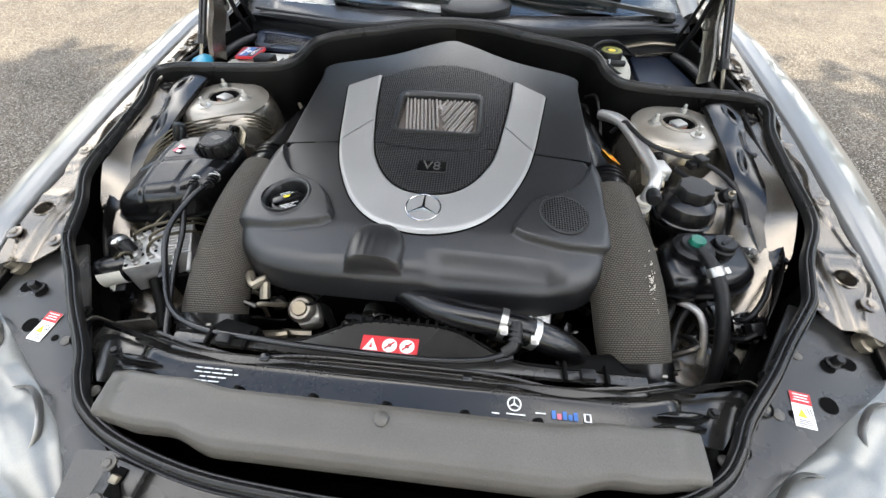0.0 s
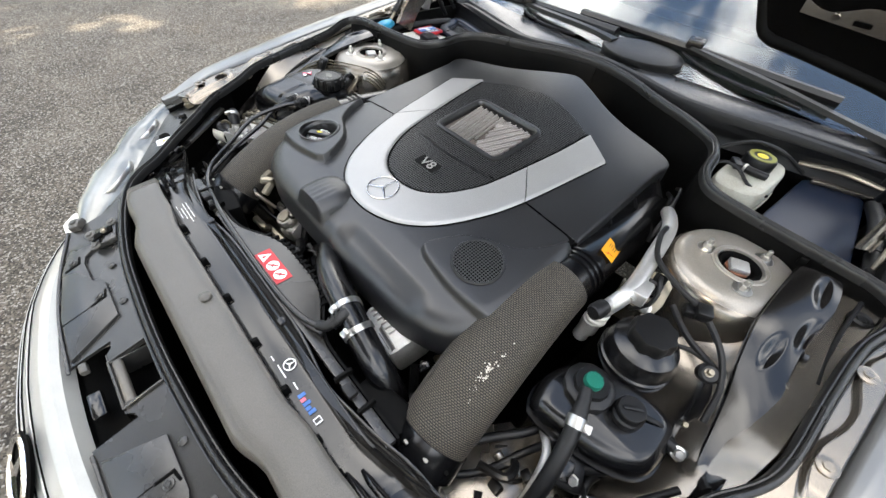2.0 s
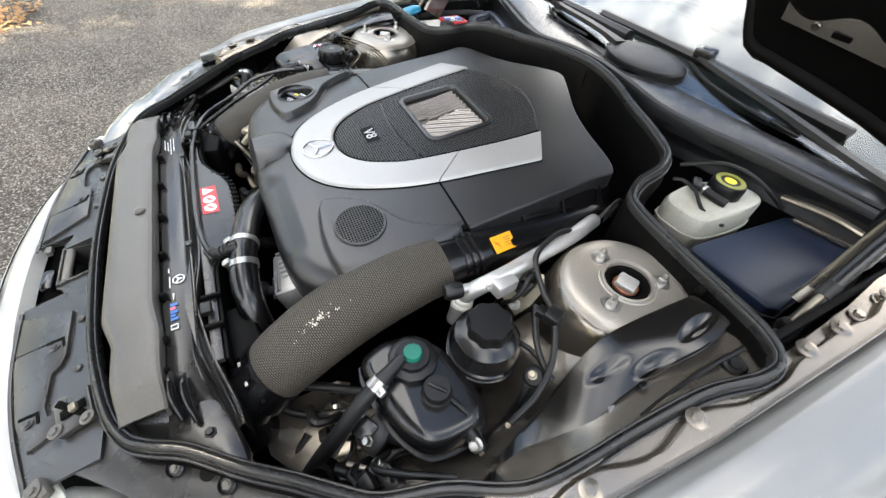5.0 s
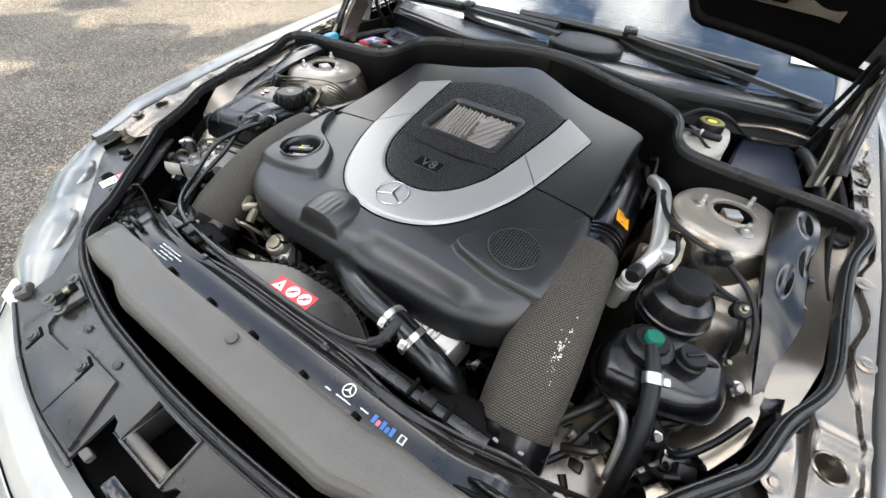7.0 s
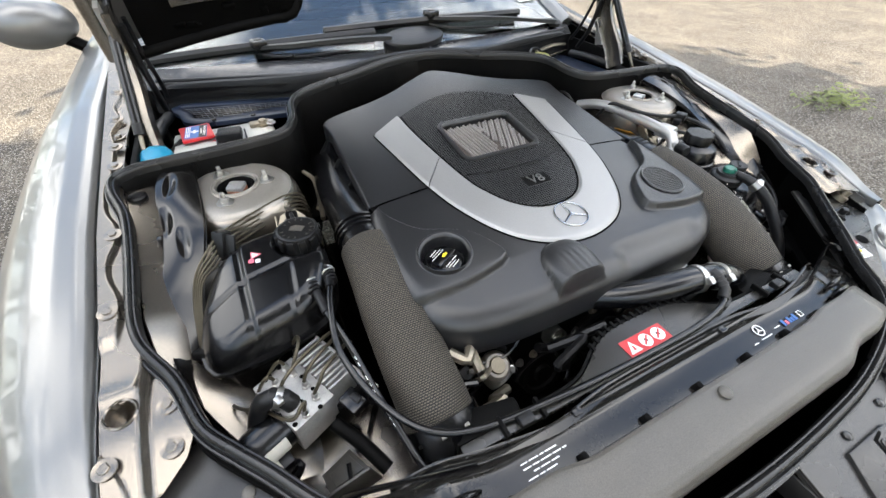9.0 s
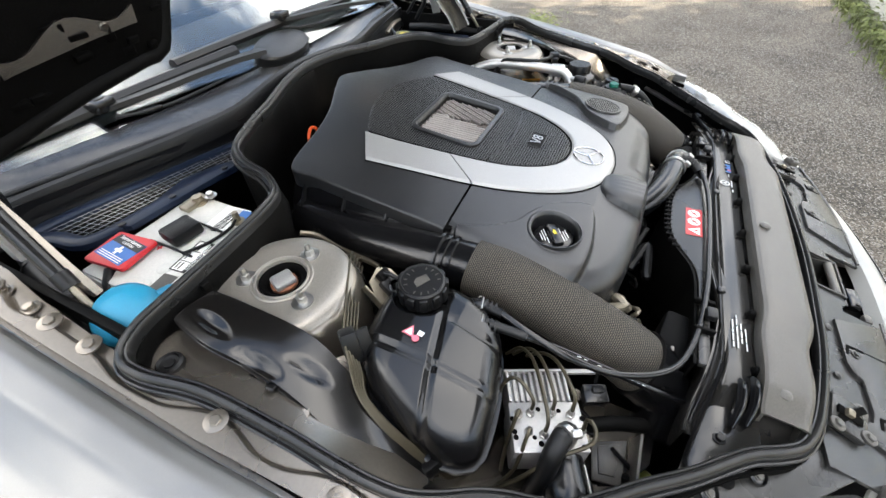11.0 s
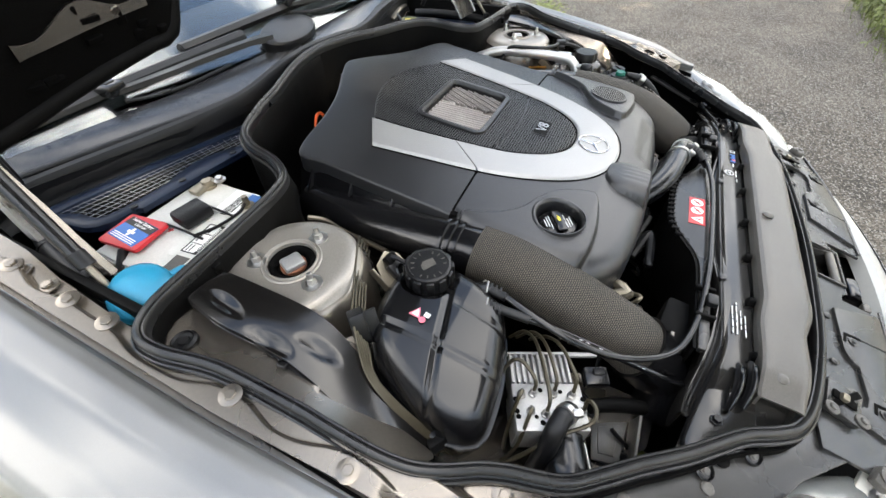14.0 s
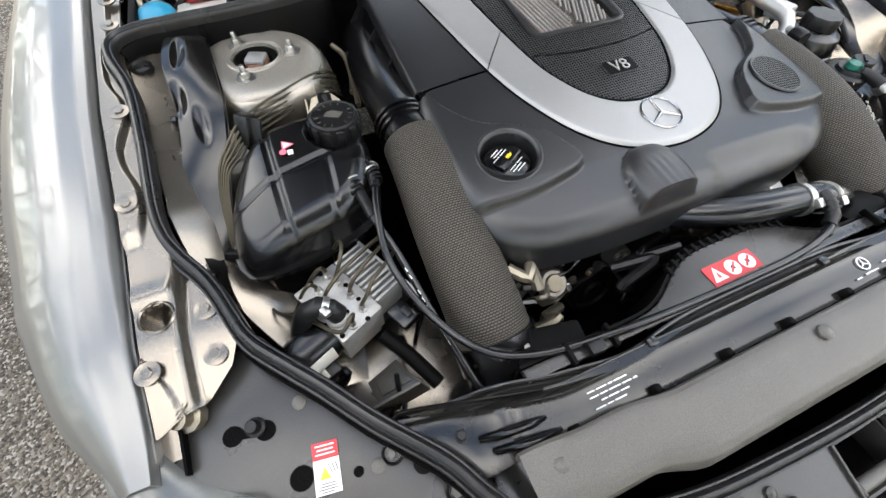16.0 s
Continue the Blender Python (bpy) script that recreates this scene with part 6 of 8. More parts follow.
    part("motor_label", grid(8, 16, label, 0.0006), WHITEP, unit, "cream printed label on the motor")
    hose = thing("brake_feed_hose", (-0.58, 0.55, 0.65), "short black rubber feed hose with a steel clamp", "hose")
    line = [(-0.537, 0.568, 0.778), (-0.543, 0.571, 0.792), (-0.556, 0.577, 0.797), (-0.571, 0.581, 0.788), (-0.586, 0.583, 0.755), (-0.600, 0.589, 0.705), (-0.605, 0.591, 0.66)]
    part("hose_line", tube(line, 0.0128, 16), RUBBER, hose)
    part("hose_clamp", tube([(-0.546, 0.5722, 0.7935), (-0.553, 0.5755, 0.7965)], 0.0142, 18), STEEL, hose)
    part("clamp_screw", box((-0.548, 0.562, 0.806), (0.010, 0.013, 0.008), 0.002, (0, 0, 25)), STEEL, hose)
    box_ob = thing("relay_bracket", (-0.47, 0.50, 0.6), "grey metal bracket with bolts below the brake unit", "bracket")
    part("bracket_plate", slab([(-0.487, 0.524), (-0.534, 0.512), (-0.528, 0.474), (-0.466, 0.476)], lambda x, y: 0.668 + 0.3 * (x + 0.50), 0.004, 0.001), GREYBLACK, box_ob)
    part("plate_panel", slab([(-0.490, 0.515), (-0.524, 0.506), (-0.520, 0.484), (-0.476, 0.486)], lambda x, y: 0.6705 + 0.3 * (x + 0.50), 0.002, 0.0008), GREYBLACK, box_ob)
    part("bracket_side", box((-0.500, 0.466, 0.682), (0.078, 0.004, 0.055), 0.001, (0, -14, 3)), GREYBLACK, box_ob)
    part("bracket_block", box((-0.575, 0.535, 0.690), (0.028, 0.024, 0.060), 0.004, (12, 0, 20)), PLASTIC, box_ob)
    part("block_label", box((-0.581, 0.530, 0.716), (0.010, 0.024, 0.012), 0.001, (25, -20, 20)), WHITEP, box_ob, "pale printed label")


build_abs()


def build_brake_pipes():
    base = [(-0.420, 0.968, 0.836), (-0.435, 0.950, 0.860), (-0.465, 0.932, 0.870), (-0.543, 0.886, 0.871), (-0.575, 0.866, 0.868), (-0.598, 0.844, 0.858), (-0.623, 0.812, 0.832), (-0.636, 0.758, 0.794), (-0.637, 0.699, 0.758), (-0.632, 0.665, 0.715), (-0.628, 0.64, 0.66)]
    for k in range(5):
        pts = [(x - 0.002 + 0.0024 * (k - 2) * smooth01((0.86 - y) / 0.06), y - 0.0034 * k * smooth01((y - 0.80) / 0.05), z + 0.001 - 0.0070 * k * smooth01((y - 0.79) / 0.06)) for x, y, z in base]
        whole("brake_line", tube(pts, 0.0018, 8, step=0.008), LINE, "dull olive steel brake line in a bundle", "pipe", "brake lines")
    clip = thing("pipe_clip", (-0.576, 0.862, 0.85), "black plastic clip holding the brake lines", "clip")
    part("clip_body", box((-0.578, 0.858, 0.856), (0.022, 0.022, 0.044), 0.003, (-24, 0, -40)), PLASTIC, clip)
    part("clip_lip", box((-0.570, 0.846, 0.852), (0.026, 0.005, 0.048), 0.001, (-24, 0, -40)), PLASTIC, clip)
    clip = thing("pipe_clip", (-0.636, 0.70, 0.76), "black plastic clip holding the brake lines", "clip")
    part("clip_body", box((-0.636, 0.708, 0.772), (0.042, 0.020, 0.014), 0.003, (-30, 0, -30)), PLASTIC, clip)


build_brake_pipes()


def build_sensor_bracket(s):
    unit = thing("tower_sensor", (s * 0.462, 0.875, 0.80), "black sensor on a grey metal bracket beside the strut tower", "sensor", "tower sensors")
    m = pose(s * 0.462, 0.868, 0.838, 42, 0, 8 * s)

    def put(bm):
        bmesh.ops.transform(bm, matrix=m, verts=bm.verts)
        return bm

    part("bracket", put(slab([(-0.026, -0.034), (0.020, -0.040), (0.027, -0.012), (0.024, 0.022), (0.008, 0.038), (-0.018, 0.030), (-0.027, 0.008)], lambda x, y: 0.0, 0.003, 0.0008)), DULLSTEEL, unit, "grey pressed bracket")
    part("bracket_fold", put(box((-0.027, 0.0, -0.008), (0.003, 0.060, 0.018), 0.001)), DULLSTEEL, unit)
    part("sensor_body", put(box((0.0, 0.004, 0.008), (0.026, 0.030, 0.015), 0.004)), PLASTIC, unit)
    part("sensor_plug", put(box((0.002, 0.024, 0.010), (0.020, 0.016, 0.014), 0.003)), DULL, unit)
    part("sensor_ring", put(lathe([(0.006, 0.015), (0.010, 0.015), (0.011, 0.018), (0.009, 0.020), (0.006, 0.018)], (0.0, 0.0, 0.0), 20, caps=False)), SATIN, unit)
    part("sensor_cable", tube([m @ Vector(q) for q in ((0.002, 0.026, 0.016), (0.004, 0.018, 0.024), (0.010, 0.0, 0.026), (0.008, -0.022, 0.020), (-0.002, -0.034, 0.008), (-0.012, -0.042, -0.006))], 0.0036, 10), RUBBER, unit)
    part("bracket_nut", put(hexbolt(bmesh.new(), (0.008, -0.028, 0.0005), 0.0055, 0.006, (0, 0, 1), 0.009)), STEEL, unit)
    part("bracket_leg", box((s * 0.440, 0.866, 0.79), (0.045, 0.006, 0.08), 0.002, (-12, 0, 15 * s)), BEIGE, unit)


for s in (-1, 1):
    build_sensor_bracket(s)


def build_steering_reservoir():
    unit = thing("steering_fluid_reservoir", (0.507, 0.774, 0.72), "round black power steering reservoir with a lobed cap", "reservoir")
    part("bowl", lathe([(0.0, 0.735), (0.038, 0.735), (0.047, 0.755), (0.052, 0.778), (0.053, 0.784), (0.0565, 0.785), (0.0565, 0.790), (0.0535, 0.791), (0.0535, 0.798), (0.057, 0.799), (0.057, 0.803), (0.054, 0.805), (0.053, 0.818), (0.048, 0.834), (0.036, 0.842), (0.030, 0.844), (0.030, 0.850)], (0.507, 0.774, 0), 48), SATIN, unit)
    bm = bmesh.new()
    rows = []
    for z, f in ((0.846, 1.0), (0.862, 1.0), (0.8670, 0.93), (0.8680, 0.0)):
        row = []
        for k in range(64):
            a = 2 * math.pi * k / 64
            r = (0.0322 + 0.0017 * math.cos(8 * a)) * f
            row.append((0.507 + r * math.cos(a), 0.774 + r * math.sin(a), z))
        rows.append([bm.verts.new(p) for p in row] if f else [bm.verts.new((0.507, 0.774, z))])
    for p, q in zip(rows, rows[1:]):
        for k in range(64):
            if len(q) == 1:
                bm.faces.new((p[k], p[(k + 1) % 64], q[0]))
            else:
                bm.faces.new((p[k], p[(k + 1) % 64], q[(k + 1) % 64], q[k]))
    bm.faces.new(rows[0][::-1])
    part("lobed_cap", bm, PLASTIC, unit, "lobed black screw cap")


build_steering_reservoir()


def build_left_tank():
    unit = thing("washer_tank", (0.515, 0.665, 0.65), "glossy black moulded tank with a green vented cap", "tank")
    outline = [(0.434, 0.650), (0.438, 0.612), (0.455, 0.594), (0.505, 0.597), (0.560, 0.610), (0.598, 0.632), (0.612, 0.660), (0.610, 0.712), (0.595, 0.732), (0.560, 0.738), (0.505, 0.728), (0.455, 0.700)]
    bm, edge = blob(outline, lambda x, y: 0.800 - 0.10 * max(0, x - 0.50) - 0.20 * max(0.0, 0.64 - y), 0.024, 0.742, 200, 40)
    part("tank_body", bm, SATIN, unit, smooth=60)
    rim = [(x, y, 0.752) for x, y in edge[::3]]
    part("tank_flange", sweep(rim, [(-0.003, -0.003), (0.004, -0.003), (0.004, 0.003), (-0.003, 0.003)], closed=True, step=0.012), SATIN, unit)
    part("tank_lower", slab([(0.515 + (x - 0.515) * 0.92, 0.67 + (y - 0.67) * 0.92) for x, y in edge[::4]], lambda x, y: 0.755, 0.10, 0), SATIN, unit)
    cap = part("filler_cap", lathe([(0.033, 0.795), (0.036, 0.799), (0.036, 0.812), (0.032, 0.815), (0.026, 0.816), (0.024, 0.822), (0.0, 0.822)], (0.489, 0.664, 0), 12), PLASTIC, unit, "ribbed black cap")
    part("cap_centre", lathe([(0.0135, 0.820), (0.0135, 0.828), (0.012, 0.831), (0.0, 0.831)], (0.489, 0.664, 0), 28), GREEN, cap, "green cap centre")
    for a in range(0, 360, 30):
        part("centre_mark", box((0.489 + 0.010 * math.cos(radians(a)), 0.664 + 0.010 * math.sin(radians(a)), 0.831), (0.005, 0.0015, 0.001), 0, (0, 0, a)), GREEN, cap)
    small = part("small_cap", lathe([(0.020, 0.785), (0.022, 0.790), (0.022, 0.806), (0.0195, 0.809), (0.0195, 0.818), (0.018, 0.820), (0.0, 0.820)], (0.546, 0.676, 0), 28), PLASTIC, unit, "small black cap")
    part("small_cap_grip", box((0.546, 0.676, 0.8215), (0.026, 0.006, 0.003), 0.001, (0, 0, 40)), PLASTIC, small)
    part("tank_strap", tube([(0.556, 0.690, 0.800), (0.585, 0.705, 0.792), (0.603, 0.712, 0.778), (0.622, 0.708, 0.770)], (0.004, 0.002), 8), RUBBER, unit)
    part("tank_mount", tube([(0.598, 0.700, 0.775), (0.630, 0.706, 0.768)], 0.010, 14), RUBBER, unit, "rubber mount")
    part("mount_bolt", hexbolt(bmesh.new(), (0.622, 0.700, 0.775), 0.007, 0.010, (0.2, -0.6, 0.8), 0.010), STEEL, unit)
    hose = thing("tank_hose", (0.51, 0.6, 0.75), "grey-black rubber hose with a steel clamp from the green cap", "hose")
    part("hose_line", tube([(0.489, 0.648, 0.824), (0.498, 0.628, 0.819), (0.506, 0.605, 0.811), (0.515, 0.575, 0.790), (0.523, 0.545, 0.755), (0.527, 0.515, 0.715), (0.527, 0.488, 0.665), (0.52, 0.47, 0.60)], 0.0115, 16, scales=[0.7, 0.85, 1, 1, 1, 1, 1, 1]), RUBBER, hose)
    clamp = part("hose_clamp", tube([(0.503, 0.612, 0.8145), (0.508, 0.599, 0.8075)], 0.0135, 20), STEEL, hose, "steel hose clamp")
    part("clamp_screw", box((0.521, 0.606, 0.816), (0.010, 0.012, 0.010), 0.002, (20, 0, 20)), STEEL, clamp)


build_left_tank()


def build_ac_pipe():
    unit = thing("aluminium_pipe", (0.43, 0.88, 0.8), "bare aluminium pipe with a clamp block and black valve cap", "pipe")
    part("pipe", tube([(0.385, 1.075, 0.850), (0.402, 1.035, 0.864), (0.417, 0.990, 0.870), (0.430, 0.910, 0.868), (0.440, 0.845, 0.864), (0.442, 0.805, 0.858), (0.434, 0.785, 0.838), (0.425, 0.776, 0.800), (0.42, 0.772, 0.75)], 0.0130, 18), WALU, unit)
    part("clamp_block", box((0.450, 0.828, 0.860), (0.036, 0.040, 0.026), 0.004, (0, 0, 8)), WALU, unit)
    part("block_bolt", hexbolt(bmesh.new(), (0.452, 0.806, 0.862), 0.005, 0.008, (0, -1, 0.2)), ALU, unit)
    part("pipe_collar", lathe([(0.013, 0.800), (0.0165, 0.802), (0.0165, 0.808), (0.014, 0.810), (0.014, 0.814), (0.0165, 0.816), (0.0165, 0.822), (0.012, 0.824)], (0.428, 0.779, 0), 24), WHITEP, unit, "pale collar")
    part("pipe_nut", lathe([(0.016, 0.770), (0.016, 0.800), (0.012, 0.802)], (0.424, 0.777, 0), 18), ALU, unit)
    part("valve_cap", lathe([(0.008, 0.0), (0.012, 0.002), (0.0135, 0.010), (0.0135, 0.024), (0.011, 0.030), (0.0, 0.030)], (0.431, 0.772, 0.847), 16, (-0.15, -1, 0.05)), PLASTIC, unit, "knurled black valve cap")
    part("valve_stub", lathe([(0.0085, -0.012), (0.0085, 0.002), (0, 0.002)], (0.431, 0.772, 0.847), 16, (-0.15, -1, 0.05)), ALU, unit)


build_ac_pipe()


def build_left_cables():
    def cable(pts, r, label="black cable running along the strut tower", mat=RUBBER, name="cable"):
        return whole(name, tube(pts, r, 8, step=0.006), mat, label, "cable", "cables")

    cable([(0.40, 1.01, 0.84), (0.412, 0.985, 0.880), (0.417, 0.945, 0.886), (0.442, 0.893, 0.882), (0.498, 0.869, 0.874), (0.536, 0.861, 0.870), (0.585, 0.829, 0.853), (0.612, 0.790, 0.83), (0.622, 0.75, 0.80)], 0.0046)
    cable([(0.500, 0.862, 0.846), (0.520, 0.850, 0.838), (0.548, 0.834, 0.832), (0.580, 0.824, 0.828), (0.602, 0.826, 0.820)], 0.0050, "ribbed black cable crossing the wheel housing")
    cable([(0.470, 0.800, 0.790), (0.520, 0.815, 0.812), (0.555, 0.824, 0.824), (0.580, 0.824, 0.826)], 0.0040)
    clip = thing("cable_clip", (0.537, 0.858, 0.86), "square black cable clip", "clip")
    part("clip_body", box((0.538, 0.859, 0.870), (0.022, 0.026, 0.018), 0.003, (0, 0, 25)), PLASTIC, clip)
    part("clip_plug", box((0.522, 0.853, 0.862), (0.014, 0.018, 0.014), 0.002, (0, 0, 25)), PLASTIC, clip)
    brk = thing("curved_bracket", (0.60, 0.78, 0.72), "black curved bracket with rubber bushes and zinc nuts", "bracket")
    part("bracket_arm", tube([(0.592, 0.800, 0.825), (0.606, 0.785, 0.795), (0.612, 0.765, 0.755), (0.622, 0.735, 0.742), (0.632, 0.700, 0.735)], (0.012, 0.004), 10), SATIN, brk)
    part("rubber_bush", lathe([(0.0, -0.010), (0.013, -0.010), (0.0145, -0.004), (0.0145, 0.006), (0.011, 0.010), (0.0, 0.010)], (0.590, 0.801, 0.830), 22, (0.2, -0.5, 0.8)), RUBBER, brk)
    for q in ((0.590, 0.796, 0.838), (0.614, 0.762, 0.752), (0.630, 0.712, 0.742)):
        part("zinc_nut", hexbolt(bmesh.new(), q, 0.0048, 0.010, (0.1, -0.4, 0.9), 0.0064), DULLSTEEL, brk)
    # horn and pipework low in the front corner
    horn = thing("horn", (0.52, 0.53, 0.6), "cream dome horn with a black mouth", "horn")
    part("horn_dome", lathe([(0.036, -0.02), (0.036, 0.0), (0.030, 0.008), (0.012, 0.012), (0.0, 0.012)], (0.530, 0.535, 0.625), 28, (0, -0.35, 0.9)), WHITEP, horn)
    part("horn_mouth", lathe([(0.012, 0.0), (0.018, 0.004), (0.020, 0.03), (0.014, 0.034), (0.0, 0.020)], (0.540, 0.515, 0.672), 20, (0.4, -0.5, 0.8)), DARK, horn)
    part("horn_rim", lathe([(0.036, -0.024), (0.045, -0.020), (0.045, -0.004), (0.037, 0.000)], (0.530, 0.535, 0.625), 28, (0, -0.35, 0.9)), RUBBER, horn)
    for pts, r, mat, label in (
        ([(0.46, 0.62, 0.72), (0.497, 0.585, 0.735), (0.510, 0.560, 0.725), (0.517, 0.535, 0.69), (0.520, 0.520, 0.66)], 0.0065, ALU, "thin bare metal pipe beside the horn"),
        ([(0.39, 0.47, 0.70), (0.43, 0.54, 0.705), (0.47, 0.60, 0.72), (0.47, 0.66, 0.73)], 0.0075, RUBBER, "black hose low in the front corner"),
        ([(0.40, 0.44, 0.68), (0.45, 0.50, 0.68), (0.48, 0.57, 0.70), (0.50, 0.60, 0.735)], 0.006, RUBBER, "black hose low in the front corner"),
        ([(0.56, 0.60, 0.70), (0.58, 0.57, 0.735), (0.61, 0.60, 0.76), (0.645, 0.66, 0.77)], 0.005, RUBBER, "black hose low in the front corner"),
        ([(0.55, 0.52, 0.70), (0.575, 0.56, 0.69), (0.565, 0.61, 0.70), (0.58, 0.65, 0.70)], 0.008, RUBBER, "black hose low in the front corner"),
        ([(0.45, 0.545, 0.675), (0.475, 0.545, 0.665), (0.49, 0.55, 0.65)], 0.007, STEEL, "short bright metal pipe low in the bay"),
    ):
        whole("pipe", tube(pts, r, 10, step=0.006), mat, label, "pipe", "corner pipes")
    valve = thing("purge_valve", (0.55, 0.60, 0.65), "black moulded valve with metal fittings", "valve")
    part("valve_body", box((0.535, 0.590, 0.715), (0.04, 0.05, 0.05), 0.008, (20, 10, 30)), PLASTIC, valve)
    part("valve_lid", box((0.530, 0.575, 0.742), (0.03, 0.03, 0.014), 0.004, (20, 10, 30)), SATIN, valve)
    part("valve_fitting", hexbolt(bmesh.new(), (0.548, 0.575, 0.742), 0.006, 0.01, (0, -0.6, 0.8)), STEEL, valve)
    part("valve_spout", tube([(0.55, 0.605, 0.73), (0.57, 0.62, 0.745)], 0.009, 12), PLASTIC, valve)
    ecu = thing("front_bracket", (0.46, 0.5, 0.6), "grey painted metal bracket with a bolt in the front corner", "bracket")
    part("bracket_plate", box((0.455, 0.500, 0.630), (0.075, 0.09, 0.006), 0.002, (8, 0, 30)), TOWER, ecu)
    part("bracket_wall", box((0.580, 0.570, 0.66), (0.008, 0.09, 0.08), 0.003, (0, -10, -35)), TOWER, ecu)
    part("bracket_bolt", hexbolt(bmesh.new(), (0.47, 0.50, 0.634), 0.0055, 0.006, washer=0.008), STEEL, ecu)


build_left_cables()


# ---- front of the engine, below its cover ----
def build_engine():
    eng = thing("engine", (0, 0.8, 0.4), "dark oily engine block with belt pulleys below its cover", "engine")
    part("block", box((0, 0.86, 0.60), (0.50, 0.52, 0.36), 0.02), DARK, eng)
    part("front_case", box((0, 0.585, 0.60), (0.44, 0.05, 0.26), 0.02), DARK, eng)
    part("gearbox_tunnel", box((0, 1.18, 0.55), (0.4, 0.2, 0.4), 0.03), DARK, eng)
    for (x, y, z), r, mat in (((-0.085, 0.545, 0.680), 0.021, STEEL), ((0.03, 0.545, 0.62), 0.06, DULL), ((-0.10, 0.54, 0.58), 0.05, DULL), ((0.16, 0.55, 0.60), 0.035, DULLSTEEL)):
        part("pulley", lathe([(0.0, 0.010), (r * 0.35, 0.010), (r * 0.4, 0.004), (r * 0.75, 0.003), (r * 0.8, 0.009), (r, 0.010), (r, -0.012), (0, -0.012)], (x, y, z), 32, (0, -1, 0.25)), mat, eng, "belt pulley")
    part("drive_belt", sweep([(-0.15, 0.545, 0.58), (-0.10, 0.545, 0.635), (-0.03, 0.545, 0.65), (0.03, 0.545, 0.685), (0.09, 0.545, 0.63), (0.05, 0.545, 0.56), (-0.05, 0.545, 0.53)], [(-0.009, -0.002), (0.009, -0.002), (0.009, 0.002), (-0.009, 0.002)], closed=True, step=0.02, up=(0, -1, 0)), RUBBER, eng)
    th = part("thermostat_housing", box((-0.215, 0.545, 0.655), (0.045, 0.05, 0.055), 0.012, (20, 0, 20)), ALU, eng, "pale cast thermostat housing")
    part("housing_disc", lathe([(0.0, 0.008), (0.020, 0.008), (0.024, 0.004), (0.026, 0.0), (0.026, -0.01)], (-0.222, 0.535, 0.692), 28, (0, -0.5, 0.9)), TOWER, th, "dull metal disc")
    part("housing_disc_inner", lathe([(0.0, 0.012), (0.013, 0.012), (0.015, 0.008)], (-0.222, 0.535, 0.692), 24, (0, -0.5, 0.9)), DULLSTEEL, th)
    part("housing_clip", box((-0.262, 0.545, 0.690), (0.018, 0.008, 0.030), 0.002, (30, 0, -20)), GREYBLACK, th)
    part("housing_bolt", hexbolt(bmesh.new(), (-0.195, 0.525, 0.676), 0.006, 0.006, (0, -0.6, 0.8)), STEEL, th)
    alt = part("cast_bracket", box((0.190, 0.548, 0.695), (0.105, 0.070, 0.085), 0.010, (15, 0, -8)), ALU, eng, "ribbed cast aluminium bracket")
    for k in range(6):
        part("bracket_rib", box((0.145 + 0.012 * k, 0.545, 0.738), (0.004, 0.05, 0.012), 0.001, (15, 0, -8)), ALU, alt)
    part("bracket_plate", box((0.205, 0.508, 0.722), (0.05, 0.004, 0.030), 0.001, (-30, 0, -8)), STEEL, alt, "printed metal plate")
    for k in range(3):
        part("plate_bar", box((0.205, 0.5055 - 0.003 * (k - 1), 0.7265 - 0.005 * k), (0.036, 0.003, 0.002), 0, (-30, 0, -8)), INK, alt)
    rng = random.Random(11)
    spots = [(-0.30, 0.60), (0.27, 0.59)]
    for cx, cy in spots:
        for k in range(9):
            x, y, z = cx + rng.uniform(-0.055, 0.04), cy + rng.uniform(-0.05, 0.06), rng.uniform(0.66, 0.765)
            part("connector", box((x, y, z), (rng.uniform(0.012, 0.026), rng.uniform(0.012, 0.03), rng.uniform(0.010, 0.02)), 0.003, (rng.uniform(-30, 30), rng.uniform(-30, 30), rng.uniform(0, 180))), rng.choice((PLASTIC, SATIN, PLASTIC, DULL, DULLSTEEL)), eng)
    for k in range(26):
        x = rng.uniform(-0.33, 0.32)
        y, z = rng.uniform(0.50, 0.60), rng.uniform(0.62, 0.75)
        pts = [(x, y, z)]
        for j in range(3):
            q = pts[-1]
            pts.append((q[0] + rng.uniform(-0.06, 0.06), min(0.62, max(0.485, q[1] + rng.uniform(-0.03, 0.03))), min(0.765, max(0.56, q[2] + rng.uniform(-0.05, 0.05)))))
        part("wiring_loop", tube(pts, rng.choice((0.003, 0.004, 0.006, 0.009)), 8, step=0.008), rng.choice((RUBBER, SATIN, RUBBER, PLASTIC, DULLSTEEL)), eng)
    for k in range(14):
        x = rng.uniform(-0.30, 0.30)
        part("engine_bolt", hexbolt(bmesh.new(), (x, rng.uniform(0.535, 0.56), rng.uniform(0.62, 0.73)), 0.006, 0.008, (0, -1, 0.3), 0.009), rng.choice((STEEL, DULLSTEEL)), eng)
    # upper coolant hose
    hose = thing("radiator_hose", (0.15, 0.48, 0.7), "thick black radiator hose with two steel clamps", "hose")
    line = [(-0.02, 0.545, 0.760), (0.03, 0.510, 0.775), (0.085, 0.490, 0.785), (0.144, 0.478, 0.790), (0.190, 0.469, 0.786), (0.235, 0.464, 0.770), (0.268, 0.464, 0.742), (0.285, 0.468, 0.700), (0.29, 0.475, 0.62)]
    part("hose_line", tube(line, 0.0235, 24), SATIN, hose)
